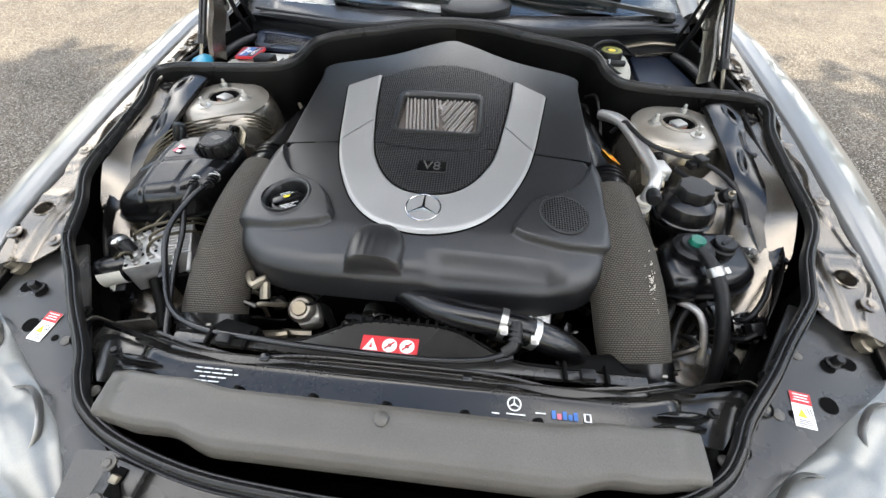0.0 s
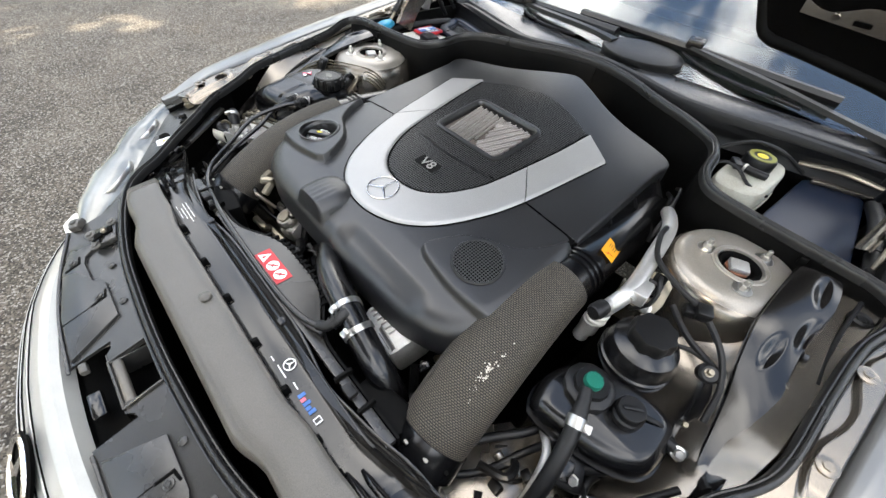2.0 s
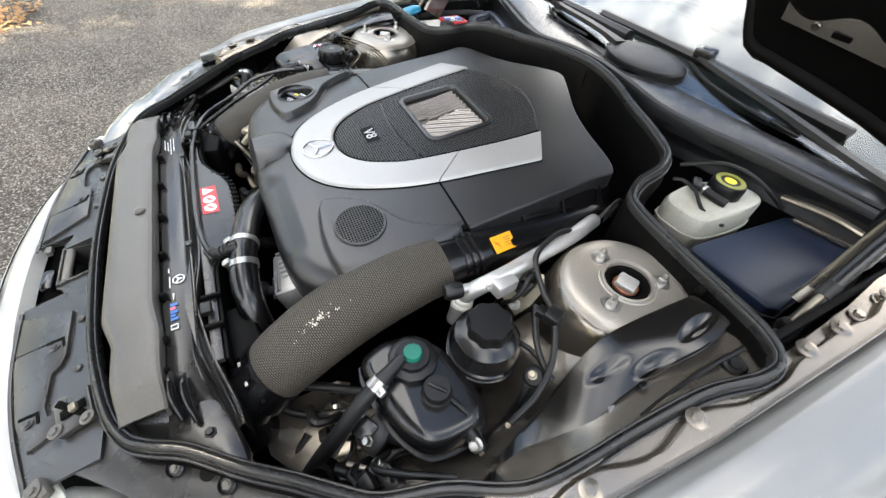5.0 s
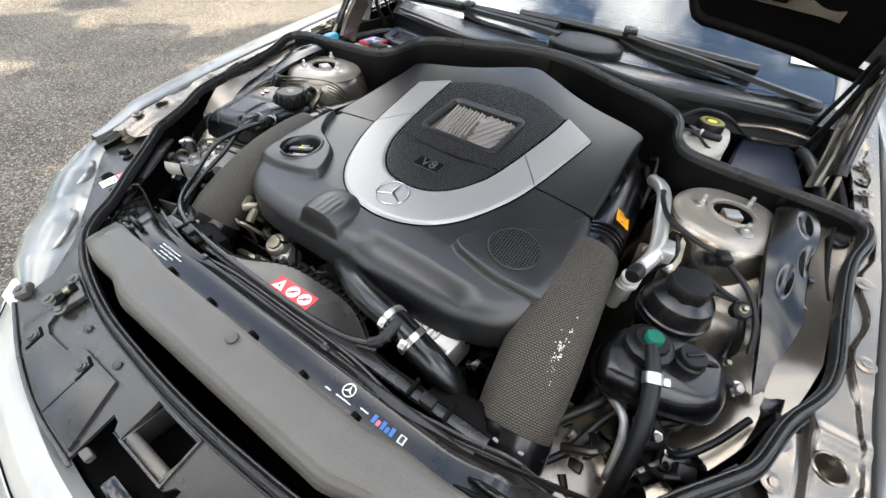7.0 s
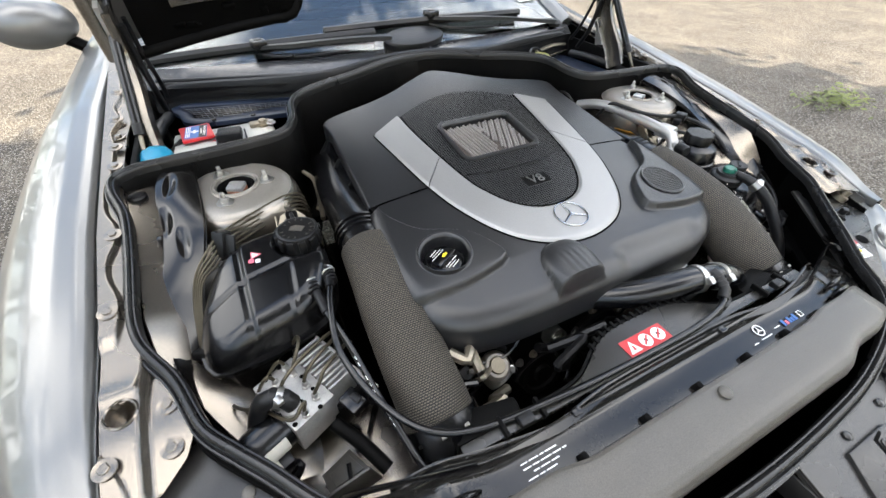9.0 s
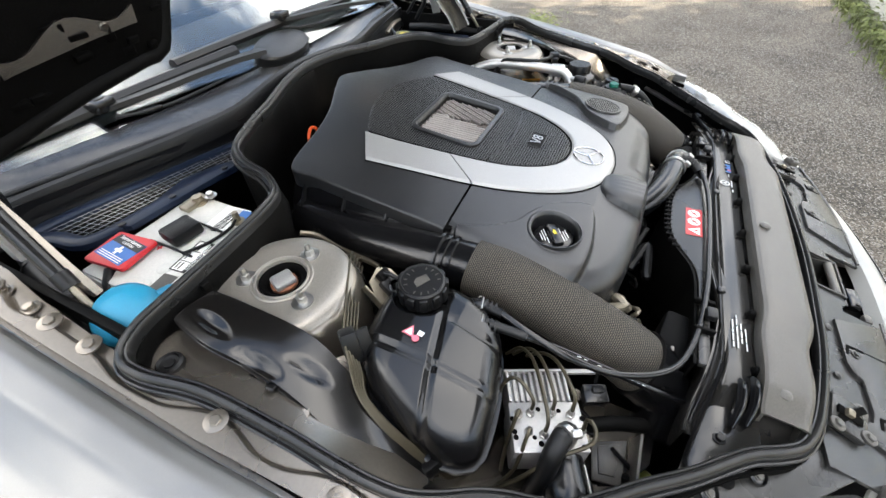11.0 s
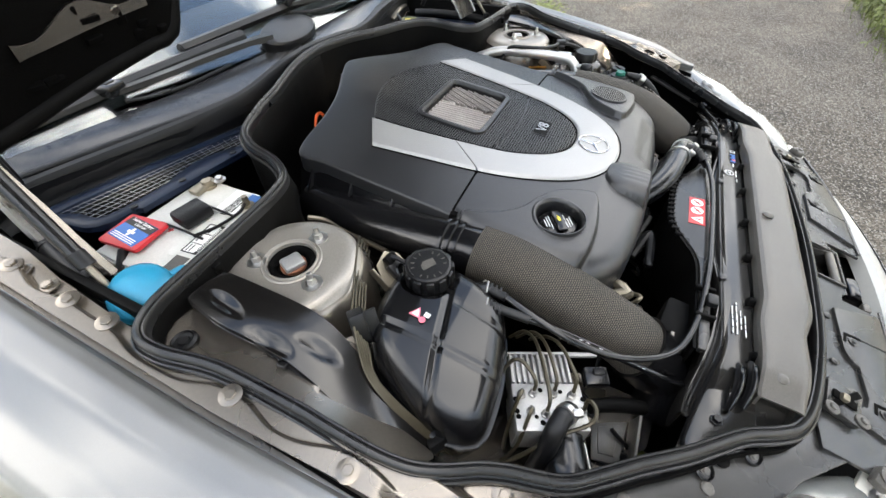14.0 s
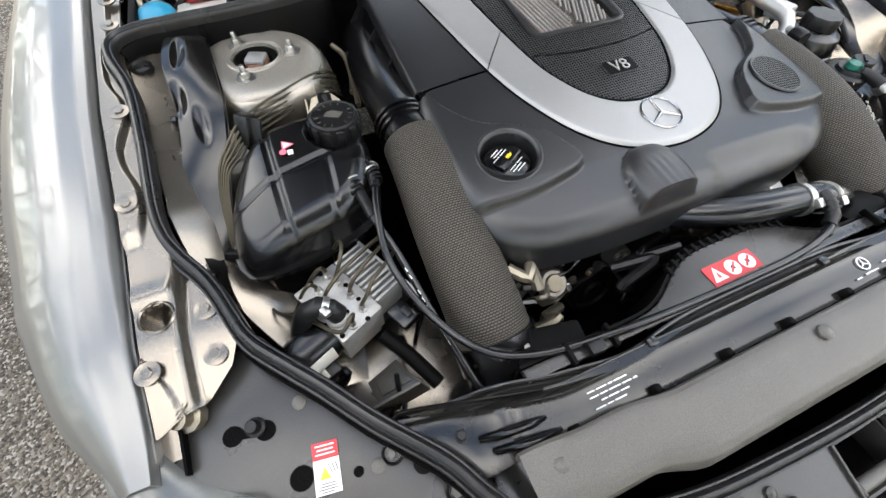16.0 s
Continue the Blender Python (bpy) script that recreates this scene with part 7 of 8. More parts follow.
    for a, b in ((3, 0.03), (4, 0.03)):
        p, q = Vector(line[a]), Vector(line[a]).lerp(Vector(line[a + 1]), 0.22)
        c = part("hose_clamp", tube([p, q], 0.0255, 26), STEEL, hose, "steel band clamp")
        part("clamp_screw", box(p.lerp(q, 0.5) + Vector((0, -0.022, 0.016)), (0.012, 0.014, 0.010), 0.002, (30, 0, 0)), STEEL, c)
    sens = thing("coolant_sensor", (0.165, 0.44, 0.77), "black ribbed plug on the end of the vent hose", "plug")
    part("plug_body", tube([(0.150, 0.425, 0.790), (0.163, 0.433, 0.796), (0.168, 0.455, 0.806), (0.168, 0.468, 0.808)], 0.009, 14), PLASTIC, sens)
    for k in range(3):
        part("plug_rib", tube([(0.1655, 0.440 + 0.007 * k, 0.799 + 0.003 * k), (0.166, 0.443 + 0.007 * k, 0.8003 + 0.003 * k)], 0.0115, 14), PLASTIC, sens)
    part("plug_tab", box((0.150, 0.420, 0.786), (0.030, 0.014, 0.010), 0.003, (0, 0, 20)), PLASTIC, sens)
    for x, y in ((-0.485, 0.432), (0.612, 0.450)):
        cap = thing("yellow_cap", (x, y, 0.66), "faded olive-yellow cap low beside the radiator", "cap", "yellow caps")
        part("cap_disc", lathe([(0.019, -0.02), (0.020, 0.0), (0.016, 0.006), (0.0, 0.007)], (x, y, 0.605), 24), OCHRE, cap)
        part("cap_neck", lathe([(0.022, -0.10), (0.022, -0.02), (0, -0.02)], (x, y, 0.605), 20), PLASTIC, cap)
    loop = thing("lifting_loop", (-0.168, 1.23, 0.85), "orange cable loop behind the engine cover", "cable")
    part("loop", tube([(-0.155, 1.225, 0.870), (-0.160, 1.232, 0.890), (-0.175, 1.232, 0.893), (-0.190, 1.228, 0.88), (-0.195, 1.225, 0.86)], 0.0035, 8, step=0.005), CABLE, loop)
    for k, pts in enumerate((
        [(-0.40, 1.10, 0.82), (-0.385, 1.07, 0.81), (-0.39, 1.0, 0.80), (-0.40, 0.93, 0.80)],
        [(-0.37, 1.15, 0.80), (-0.373, 1.10, 0.79), (-0.385, 1.04, 0.78), (-0.40, 0.97, 0.80)],
        [(0.36, 1.17, 0.85), (0.375, 1.13, 0.87), (0.385, 1.08, 0.84), (0.39, 1.03, 0.80)],
        [(0.345, 1.19, 0.82), (0.365, 1.15, 0.83), (0.372, 1.10, 0.80)],
    )):
        whole("pipe", tube(pts, 0.005 if k != 2 else 0.004, 8, step=0.008), DULLSTEEL if k < 2 else RUBBER, "thin pipe beside the air box", "pipe", "rear pipes")


build_engine()


def build_corner_sensor():
    unit = thing("round_sensor", (0.60, 0.575, 0.66), "black ribbed round sensor with a square cable plug", "sensor")
    axis = (0.1, -0.45, 0.9)
    part("sensor_can", lathe([(0.027, -0.05), (0.027, 0.0), (0.030, 0.002), (0.030, 0.010), (0.025, 0.013), (0.0, 0.013)], (0.598, 0.572, 0.705), 28, axis), SATIN, unit)
    for a in range(0, 360, 40):
        q = Vector((0.598 + 0.024 * math.cos(radians(a)), 0.566 + 0.022 * math.sin(radians(a)), 0.720 + 0.010 * math.sin(radians(a))))
        part("sensor_rib", box(q, (0.006, 0.010, 0.008), 0.002, (25, 0, a)), PLASTIC, unit)
    part("sensor_plug", box((0.595, 0.556, 0.728), (0.026, 0.022, 0.018), 0.004, (28, 0, 12)), PLASTIC, unit)
    part("plug_cable", tube([(0.590, 0.545, 0.730), (0.575, 0.538, 0.722), (0.560, 0.548, 0.700), (0.55, 0.57, 0.67)], 0.005, 8), RUBBER, unit)
    part("mount_bolt", hexbolt(bmesh.new(), (0.574, 0.575, 0.722), 0.005, 0.007, axis, 0.007), STEEL, unit)
    rng = random.Random(31)
    loom = thing("wiring_loom", (0.52, 0.56, 0.62), "tangled black wiring and thin pipes low in the front corner", "wiring")
    for k in range(12):
        x, y, z = rng.uniform(0.43, 0.60), rng.uniform(0.49, 0.60), rng.uniform(0.60, 0.70)
        pts = [(x, y, z)]
        for j in range(3):
            q = pts[-1]
            pts.append((min(0.62, max(0.42, q[0] + rng.uniform(-0.05, 0.05))), min(0.62, max(0.47, q[1] + rng.uniform(-0.05, 0.05))), min(0.72, max(0.58, q[2] + rng.uniform(-0.04, 0.04)))))
        part("wire", tube(pts, rng.choice((0.0025, 0.0035, 0.005, 0.007)), 8, step=0.008), rng.choice((RUBBER, SATIN, PLASTIC, RUBBER, DULLSTEEL)), loom)
    for k in range(5):
        x, y, z = rng.uniform(0.44, 0.58), rng.uniform(0.49, 0.59), rng.uniform(0.62, 0.70)
        part("wire_plug", box((x, y, z), (rng.uniform(0.014, 0.026), rng.uniform(0.014, 0.03), 0.016), 0.003, (rng.uniform(-30, 30), rng.uniform(-30, 30), rng.uniform(0, 180))), rng.choice((PLASTIC, SATIN)), loom)
    loom = thing("wiring_loom", (-0.48, 0.52, 0.62), "tangled black wiring low beside the brake unit", "wiring")
    for k in range(12):
        x, y, z = rng.uniform(-0.60, -0.42), rng.uniform(0.46, 0.56), rng.uniform(0.58, 0.68)
        pts = [(x, y, z)]
        for j in range(3):
            q = pts[-1]
            pts.append((min(-0.41, max(-0.60, q[0] + rng.uniform(-0.05, 0.05))), min(0.58, max(0.45, q[1] + rng.uniform(-0.05, 0.05))), min(0.69, max(0.56, q[2] + rng.uniform(-0.04, 0.04)))))
        part("wire", tube(pts, rng.choice((0.0025, 0.0035, 0.005, 0.008)), 8, step=0.008), rng.choice((RUBBER, SATIN, PLASTIC, DULLSTEEL)), loom)


build_corner_sensor()


# ---- rear trough: battery, reservoirs, boxes ----
def build_trough():
    tr = thing("cowl_trough", (0, 1.3, 0.7), "dark plastic trough in front of the windscreen", "cowl", kind="structure")
    part("trough_floor", box((0, 1.29, 0.70), (1.40, 0.44, 0.02), 0.003), DULL, tr)
    front = [(-0.66, 1.49), (-0.60, 1.475), (-0.376, 1.400), (-0.24, 1.368), (-0.10, 1.378), (0.0, 1.384), (0.10, 1.378), (0.24, 1.382), (0.43, 1.436), (0.617, 1.48), (0.66, 1.49)]
    xs, ys = [p[0] for p in front], [p[1] for p in front]

    def wall(u, v):
        x = -0.68 + 1.36 * u
        y = float(np.interp(x, xs, ys))
        top = 0.925 if abs(x) > 0.2 else 0.94
        return Vector((x, y - 0.010 + 0.03 * v - 0.012 * math.exp(-((v - 0.25) / 0.06) ** 2), top - (top - 0.70) * v))

    part("trough_wall", grid(80, 24, wall, 0.004), PLASTIC, tr)
    for s in (-1, 1):
        part("side_wall", box((s * 0.698, 1.30, 0.80), (0.012, 0.42, 0.22), 0.003), DULL, tr)
    part("firewall_cap", box((0, 1.39, 0.80), (0.36, 0.05, 0.22), 0.01), DULL, tr)
    # sheet between the trough and the windscreen
    cow = thing("wiper_cowl", (0, 1.5, 0.9), "dusty dark grey plastic cowl below the windscreen", "cowl")

    def sheet(u, v):
        x = -0.70 + 1.40 * u
        y0 = float(np.interp(x, xs, ys)) + 0.008
        y1 = 1.462 + 0.18 * x * x
        z0 = (0.935 if abs(x) < 0.6 else 0.92) + 0.012 * math.exp(-(x / 0.2) ** 2)
        return Vector((x, y0 + (y1 - y0) * v, z0 + (0.955 - z0) * v ** 1.3 + 0.004 * math.sin(math.pi * v)))

    part("cowl_sheet", grid(90, 16, sheet, 0.003), COWL, cow)
    part("cowl_lip", sweep([(x, float(np.interp(x, xs, ys)) + 0.012, 0.938) for x in (-0.66, -0.45, -0.25, 0.0, 0.25, 0.45, 0.66)], ring(0.006, 0.005, 8), step=0.02), RUBBER, cow)


build_trough()


def build_battery():
    bat = thing("starter_battery", (-0.535, 1.205, 0.71), "white car battery with printed labels and a black terminal cover", "battery")
    part("case", box((-0.537, 1.226, 0.79), (0.222, 0.168, 0.155), 0.006), BATTERY, bat)
    part("lid", box((-0.537, 1.226, 0.866), (0.214, 0.160, 0.010), 0.003), BATTERY, bat)
    for k in range(6):
        part("cell_plug", lathe([(0.011, 0.0), (0.011, 0.0008), (0.010, 0.0012), (0.0, 0.0012)], (-0.625 + 0.036 * k, 1.188, 0.871), 22), BATTERY, bat)
    for x, y in ((-0.448, 1.274),):
        part("terminal", lathe([(0.014, 0.0), (0.014, 0.005), (0.009, 0.006), (0.0085, 0.016), (0, 0.016)], (x, y, 0.870), 24), DULLSTEEL, bat, "lead terminal")
    part("clamp_shoe", box((-0.455, 1.277, 0.876), (0.048, 0.024, 0.010), 0.003), DULLSTEEL, bat, "grey terminal clamp")
    part("clamp_nut", hexbolt(bmesh.new(), (-0.430, 1.262, 0.878), 0.007, 0.008, washer=0.011), STEEL, bat)
    cov = part("terminal_cover", box((-0.525, 1.218, 0.886), (0.052, 0.044, 0.022), 0.006, (0, 0, -8)), PLASTIC, bat, "black plastic cover")
    for dx, dy in ((-0.030, 0.028), (0.032, -0.026)):
        part("holder_wire", tube([(-0.525 + dx, 1.218 + 0.045, 0.874), (-0.525 + dx, 1.218, 0.8765), (-0.525 + dx, 1.218 - 0.05, 0.874)], 0.0022, 8), PLASTIC, cov)
    part("holder_wire", tube([(-0.557, 1.185, 0.875), (-0.52, 1.165, 0.876), (-0.478, 1.160, 0.877), (-0.462, 1.166, 0.880)], 0.0026, 8), PLASTIC, bat)
    part("hold_bolt", hexbolt(bmesh.new(), (-0.460, 1.166, 0.872), 0.006, 0.020, washer=0.011), DULLSTEEL, bat, "brass coloured hold-down bolt")
    top = 0.8712
    # printed labels
    part("barcode_label", flat(rect(0.062, 0.050), pose(-0.462, 1.190, top, 0, 0, 4)), WHITE, bat)
    rng = random.Random(3)
    for k in range(15):
        part("barcode_bar", flat(rect(0.0012 + 0.001 * rng.random(), 0.012, -0.024 + 0.0032 * k, 0.0), pose(-0.471, 1.190, top + 0.0006, 0, 0, 4)), INK, bat)
    part("text_bar", flat(rect(0.030, 0.0025), pose(-0.471, 1.180, top + 0.0006, 0, 0, 4)), INK, bat)
    part("blue_label", flat(rect(0.026, 0.020), pose(-0.446, 1.170, top + 0.0008, 0, 0, 4)), BLUE, bat)
    m = pose(-0.553, 1.169, top, 0, 0, 6)
    part("danger_label", flat(rect(0.066, 0.030), m), WHITE, bat)
    for x0, w, h, y0 in ((-0.032, 0.002, 0.030, 0), (0.032, 0.002, 0.030, 0), (0.0, 0.066, 0.002, 0.014), (0.0, 0.066, 0.006, -0.012), (0.010, 0.0012, 0.02, 0.003), (-0.012, 0.0012, 0.02, 0.003)):
        part("label_line", flat(rect(w, h, x0, y0), m @ pose(0, 0, 0.0006)), INK, bat)
    lettering("DANGER/POISON", 0.0068, m @ pose(0, -0.0122, 0.0014), WHITE, bat, "label_text", 0.0002)
    for k in range(4):
        part("text_bar", flat(rect(0.014, 0.0016, -0.022 + 0.021 * (k % 3), 0.008 - 0.006 * (k // 2)), m @ pose(0, 0, 0.0007)), INK, bat)
    part("grey_label", flat(rect(0.032, 0.026), pose(-0.610, 1.164, top, 0, 0, 6)), GREYBLACK, bat, "faded grey printed field")
    part("plus_mark", flat(rect(0.010, 0.003), pose(-0.560, 1.236, top)), RED, bat)
    part("plus_mark", flat(rect(0.003, 0.010), pose(-0.560, 1.236, top + 0.0003)), RED, bat)
    # red tray label clipped on the rear corner
    tag = thing("battery_tag", (-0.595, 1.27, 0.875), "red plastic tag with a blue field reading starter battery", "tag")
    m = pose(-0.594, 1.272, 0.880, 0, 0, 6)
    part("tag_plate", slab([(p.x, p.y) for p in [m @ Vector((x, y, 0)) for x, y in rounded_rect(0, 0, 0.033, 0.040, 0.006)]], lambda x, y: 0.884, 0.006, 0.001), RED, tag)
    m = m @ pose(0, 0, 0.0042, 0, 0, -100)
    part("tag_field", flat(rect(0.066, 0.046, 0, 0.0), m), BLUE, tag)
    part("tag_band", flat(rect(0.066, 0.016, 0, 0.0145), m @ pose(0, 0, 0.0006)), INK, tag)
    lettering("Starter Battery", 0.0085, m @ pose(0, 0.0185, 0.0014), WHITE, tag, "tag_text", 0.0002)
    lettering("CAUTION", 0.006, m @ pose(0.002, 0.0112, 0.0014), WHITE, tag, "tag_text", 0.0002)
    part("plus_mark", flat(rect(0.016, 0.005, 0, -0.003), m @ pose(0, 0, 0.0006)), WHITE, tag)
    part("plus_mark", flat(rect(0.005, 0.016, 0, -0.003), m @ pose(0, 0, 0.0008)), WHITE, tag)
    for k in range(3):
        part("text_bar", flat(rect(0.056, 0.0015, 0, -0.013 - 0.0035 * k), m @ pose(0, 0, 0.0006)), WHITE, tag)
    cab = thing("battery_cable", (-0.65, 1.23, 0.75), "thick black battery cable looping down beside the battery", "cable")
    part("cable", tube([(-0.625, 1.262, 0.872), (-0.648, 1.240, 0.860), (-0.655, 1.210, 0.83), (-0.652, 1.185, 0.79), (-0.66, 1.17, 0.74)], 0.008, 12), RUBBER, cab)


build_battery()


def build_air_mesh():
    vent = thing("cabin_air_vent", (-0.45, 1.39, 0.85), "dark blue-grey plastic intake panel with a fine wire mesh", "vent")
    a, b, c, d = Vector((-0.622, 1.446, 0.885)), Vector((-0.282, 1.362, 0.885)), Vector((-0.312, 1.304, 0.880)), Vector((-0.590, 1.345, 0.880))

    def at(u, v):
        return a.lerp(b, u).lerp(d.lerp(c, u), v)

    rim = [at(0, 0), at(0.5, -0.06), at(1, 0), at(1.04, 0.5), at(1, 1), at(0.5, 1.0), at(0, 1), at(-0.03, 0.5)]
    part("vent_frame", sweep(rim, [(-0.014, -0.010), (0.014, -0.010), (0.013, 0.000), (0.008, 0.003), (-0.008, 0.003), (-0.013, 0.000)], closed=True, step=0.01), LIDBLUE, vent)
    part("vent_shelf", slab([(p.x, p.y) for p in (at(0.10, 1.10), at(0.42, 0.86), at(0.62, 0.62), at(0.80, 0.70), at(1.0, 1.05), at(0.9, 1.28), at(0.12, 1.30))], lambda x, y: 0.884, 0.010, 0.002), LIDBLUE, vent, "smooth shelf below the mesh")
    part("vent_depth", slab([(p.x, p.y) for p in (at(0, 0), at(0, 1), at(1, 1), at(1, 0))], lambda x, y: 0.862, 0.004, 0), DARK, vent)
    for k in range(1, 26):
        p, q = at(k / 26, 0.0), at(k / 26, 1.0)
        part("mesh_wire", tube([p + Vector((0, 0, -0.003)), q + Vector((0, 0, -0.003))], 0.0005, 4, step=0.2), WIRE, vent)
    for k in range(1, 8):
        p, q = at(0.0, k / 8), at(1.0, k / 8)
        part("mesh_wire", tube([p + Vector((0, 0, -0.003)), q + Vector((0, 0, -0.003))], 0.0005, 4, step=0.4), WIRE, vent)
    for u in (0.12, 0.45, 0.85):
        q = at(u, 1.14)
        part("vent_screw", lathe([(0.006, 0), (0.006, 0.002), (0.0, 0.003)], (q.x, q.y, 0.885), 16), PLASTIC, vent)


build_air_mesh()


def build_washer_filler():
    unit = thing("washer_filler_cap", (-0.675, 1.138, 0.80), "bright blue washer fluid filler cap beside the seal", "cap")
    cap = part("cap_disc", lathe([(0.038, -0.006), (0.042, -0.002), (0.042, 0.006), (0.036, 0.014), (0.022, 0.019), (0.0, 0.020)], (-0.673, 1.138, 0.886), 32, (-0.35, -0.25, 1), 1.0, 1.1), TEAL, unit)
    part("cap_tab", box((-0.708, 1.150, 0.876), (0.020, 0.022, 0.010), 0.004, (0, 20, 10)), TEAL, cap)
    part("cap_hinge", tube([(-0.640, 1.125, 0.893), (-0.622, 1.120, 0.892), (-0.612, 1.110, 0.888)], 0.007, 10), TEAL, cap)
    part("filler_neck", tube([(-0.671, 1.139, 0.884), (-0.660, 1.142, 0.84), (-0.655, 1.145, 0.76)], 0.030, 20), PLASTIC, unit, "black filler neck")


build_washer_filler()


def build_brake_reservoir():
    unit = thing("brake_fluid_reservoir", (0.44, 1.32, 0.75), "cream translucent brake fluid reservoir with a yellow printed cap", "reservoir")
    outline = [(0.398, 1.240), (0.440, 1.232), (0.485, 1.250), (0.497, 1.330), (0.490, 1.400), (0.455, 1.408), (0.412, 1.370), (0.395, 1.300)]
    bm, edge = blob(outline, lambda x, y: 0.885 - 0.25 * max(0, 1.30 - y), 0.008, 0.800, n=80, rings=14)
    part("tank", bm, MURKY, unit)
    part("tank_flange", sweep([(x, y, 0.832) for x, y in edge[::3]], [(-0.002, -0.002), (0.004, -0.002), (0.004, 0.002), (-0.002, 0.002)], closed=True, step=0.012), MURKY, unit)
    cap = part("cap", lathe([(0.026, 0.880), (0.0315, 0.884), (0.0315, 0.906), (0.029, 0.911), (0.0, 0.912)], (0.442, 1.341, 0), 32), PLASTIC, unit, "black cap with a yellow print")
    part("cap_print", lathe([(0.018, 0.9122), (0.027, 0.9122), (0.027, 0.9128), (0.018, 0.9128), (0.018, 0.9122)], (0.442, 1.341, 0), 32, caps=False), OCHRE, cap)
    part("cap_print", lathe([(0.0, 0.9128), (0.011, 0.9126), (0.011, 0.9120)], (0.442, 1.341, 0), 24), YELLOW, cap)
    part("side_hose", tube([(0.418, 1.300, 0.892), (0.444, 1.296, 0.893), (0.474, 1.305, 0.890)], 0.0085, 14), RUBBER, unit, "short black hose")
    part("hose_clip", tube([(0.428, 1.2975, 0.893), (0.433, 1.297, 0.893)], 0.0100, 14), STEEL, unit)
    part("level_plug", box((0.412, 1.292, 0.897), (0.016, 0.034, 0.014), 0.003, (0, 0, 35)), PLASTIC, unit)
    part("loop_cable", tube([(0.385, 1.255, 0.90), (0.398, 1.262, 0.905), (0.425, 1.272, 0.897), (0.455, 1.268, 0.878), (0.480, 1.275, 0.868), (0.497, 1.292, 0.86)], 0.0036, 8), RUBBER, unit)
    cyl = thing("brake_cylinder", (0.43, 1.27, 0.72), "dark brake cylinder below the fluid reservoir", "cylinder")
    part("cylinder_body", tube([(0.43, 1.22, 0.77), (0.44, 1.40, 0.78)], 0.032, 18), DULLSTEEL, cyl)
    for x, y in ((0.40, 1.235), (0.415, 1.222)):
        part("cylinder_bolt", hexbolt(bmesh.new(), (x, y, 0.80), 0.007, 0.01), STEEL, cyl)
    whole("cable", tube([(0.36, 1.30, 0.905), (0.40, 1.345, 0.925), (0.43, 1.372, 0.925), (0.47, 1.39, 0.915), (0.52, 1.42, 0.88)], 0.004, 8), RUBBER, "black cable along the trough wall", "cable", "cables")


build_brake_reservoir()


def build_fuse_box():
    unit = thing("fuse_box", (0.59, 1.32, 0.75), "blue-black plastic fuse box with a flat smooth lid", "fuse box")
    outline = [(0.512, 1.190), (0.520, 1.178), (0.655, 1.190), (0.668, 1.203), (0.645, 1.452), (0.632, 1.466), (0.540, 1.450), (0.528, 1.438)]
    part("lid", slab(outline, lambda x, y: 0.862, 0.026, 0.004, 3), LIDBLUE, unit)
    part("box_body", slab([(0.59 + (x - 0.59) * 0.94, 1.32 + (y - 1.32) * 0.95) for x, y in outline], lambda x, y: 0.84, 0.14, 0), DULL, unit)
    part("lid_step", slab([(0.59 + (x - 0.59) * 1.04, 1.32 + (y - 1.32) * 1.02) for x, y in outline], lambda x, y: 0.845, 0.008, 0.002), PLASTIC, unit)
    # wiper linkage plate seen behind the box
    link = thing("wiper_linkage", (0.60, 1.46, 0.8), "dull beige wiper linkage plate behind the fuse box", "linkage")
    part("plate", box((0.60, 1.462, 0.868), (0.13, 0.03, 0.01), 0.003, (0, 0, 18)), BEIGE, link)
    part("arm", tube([(0.50, 1.440, 0.89), (0.58, 1.455, 0.90), (0.66, 1.48, 0.89)], (0.010, 0.005), 8), DULLSTEEL, link)


build_fuse_box()


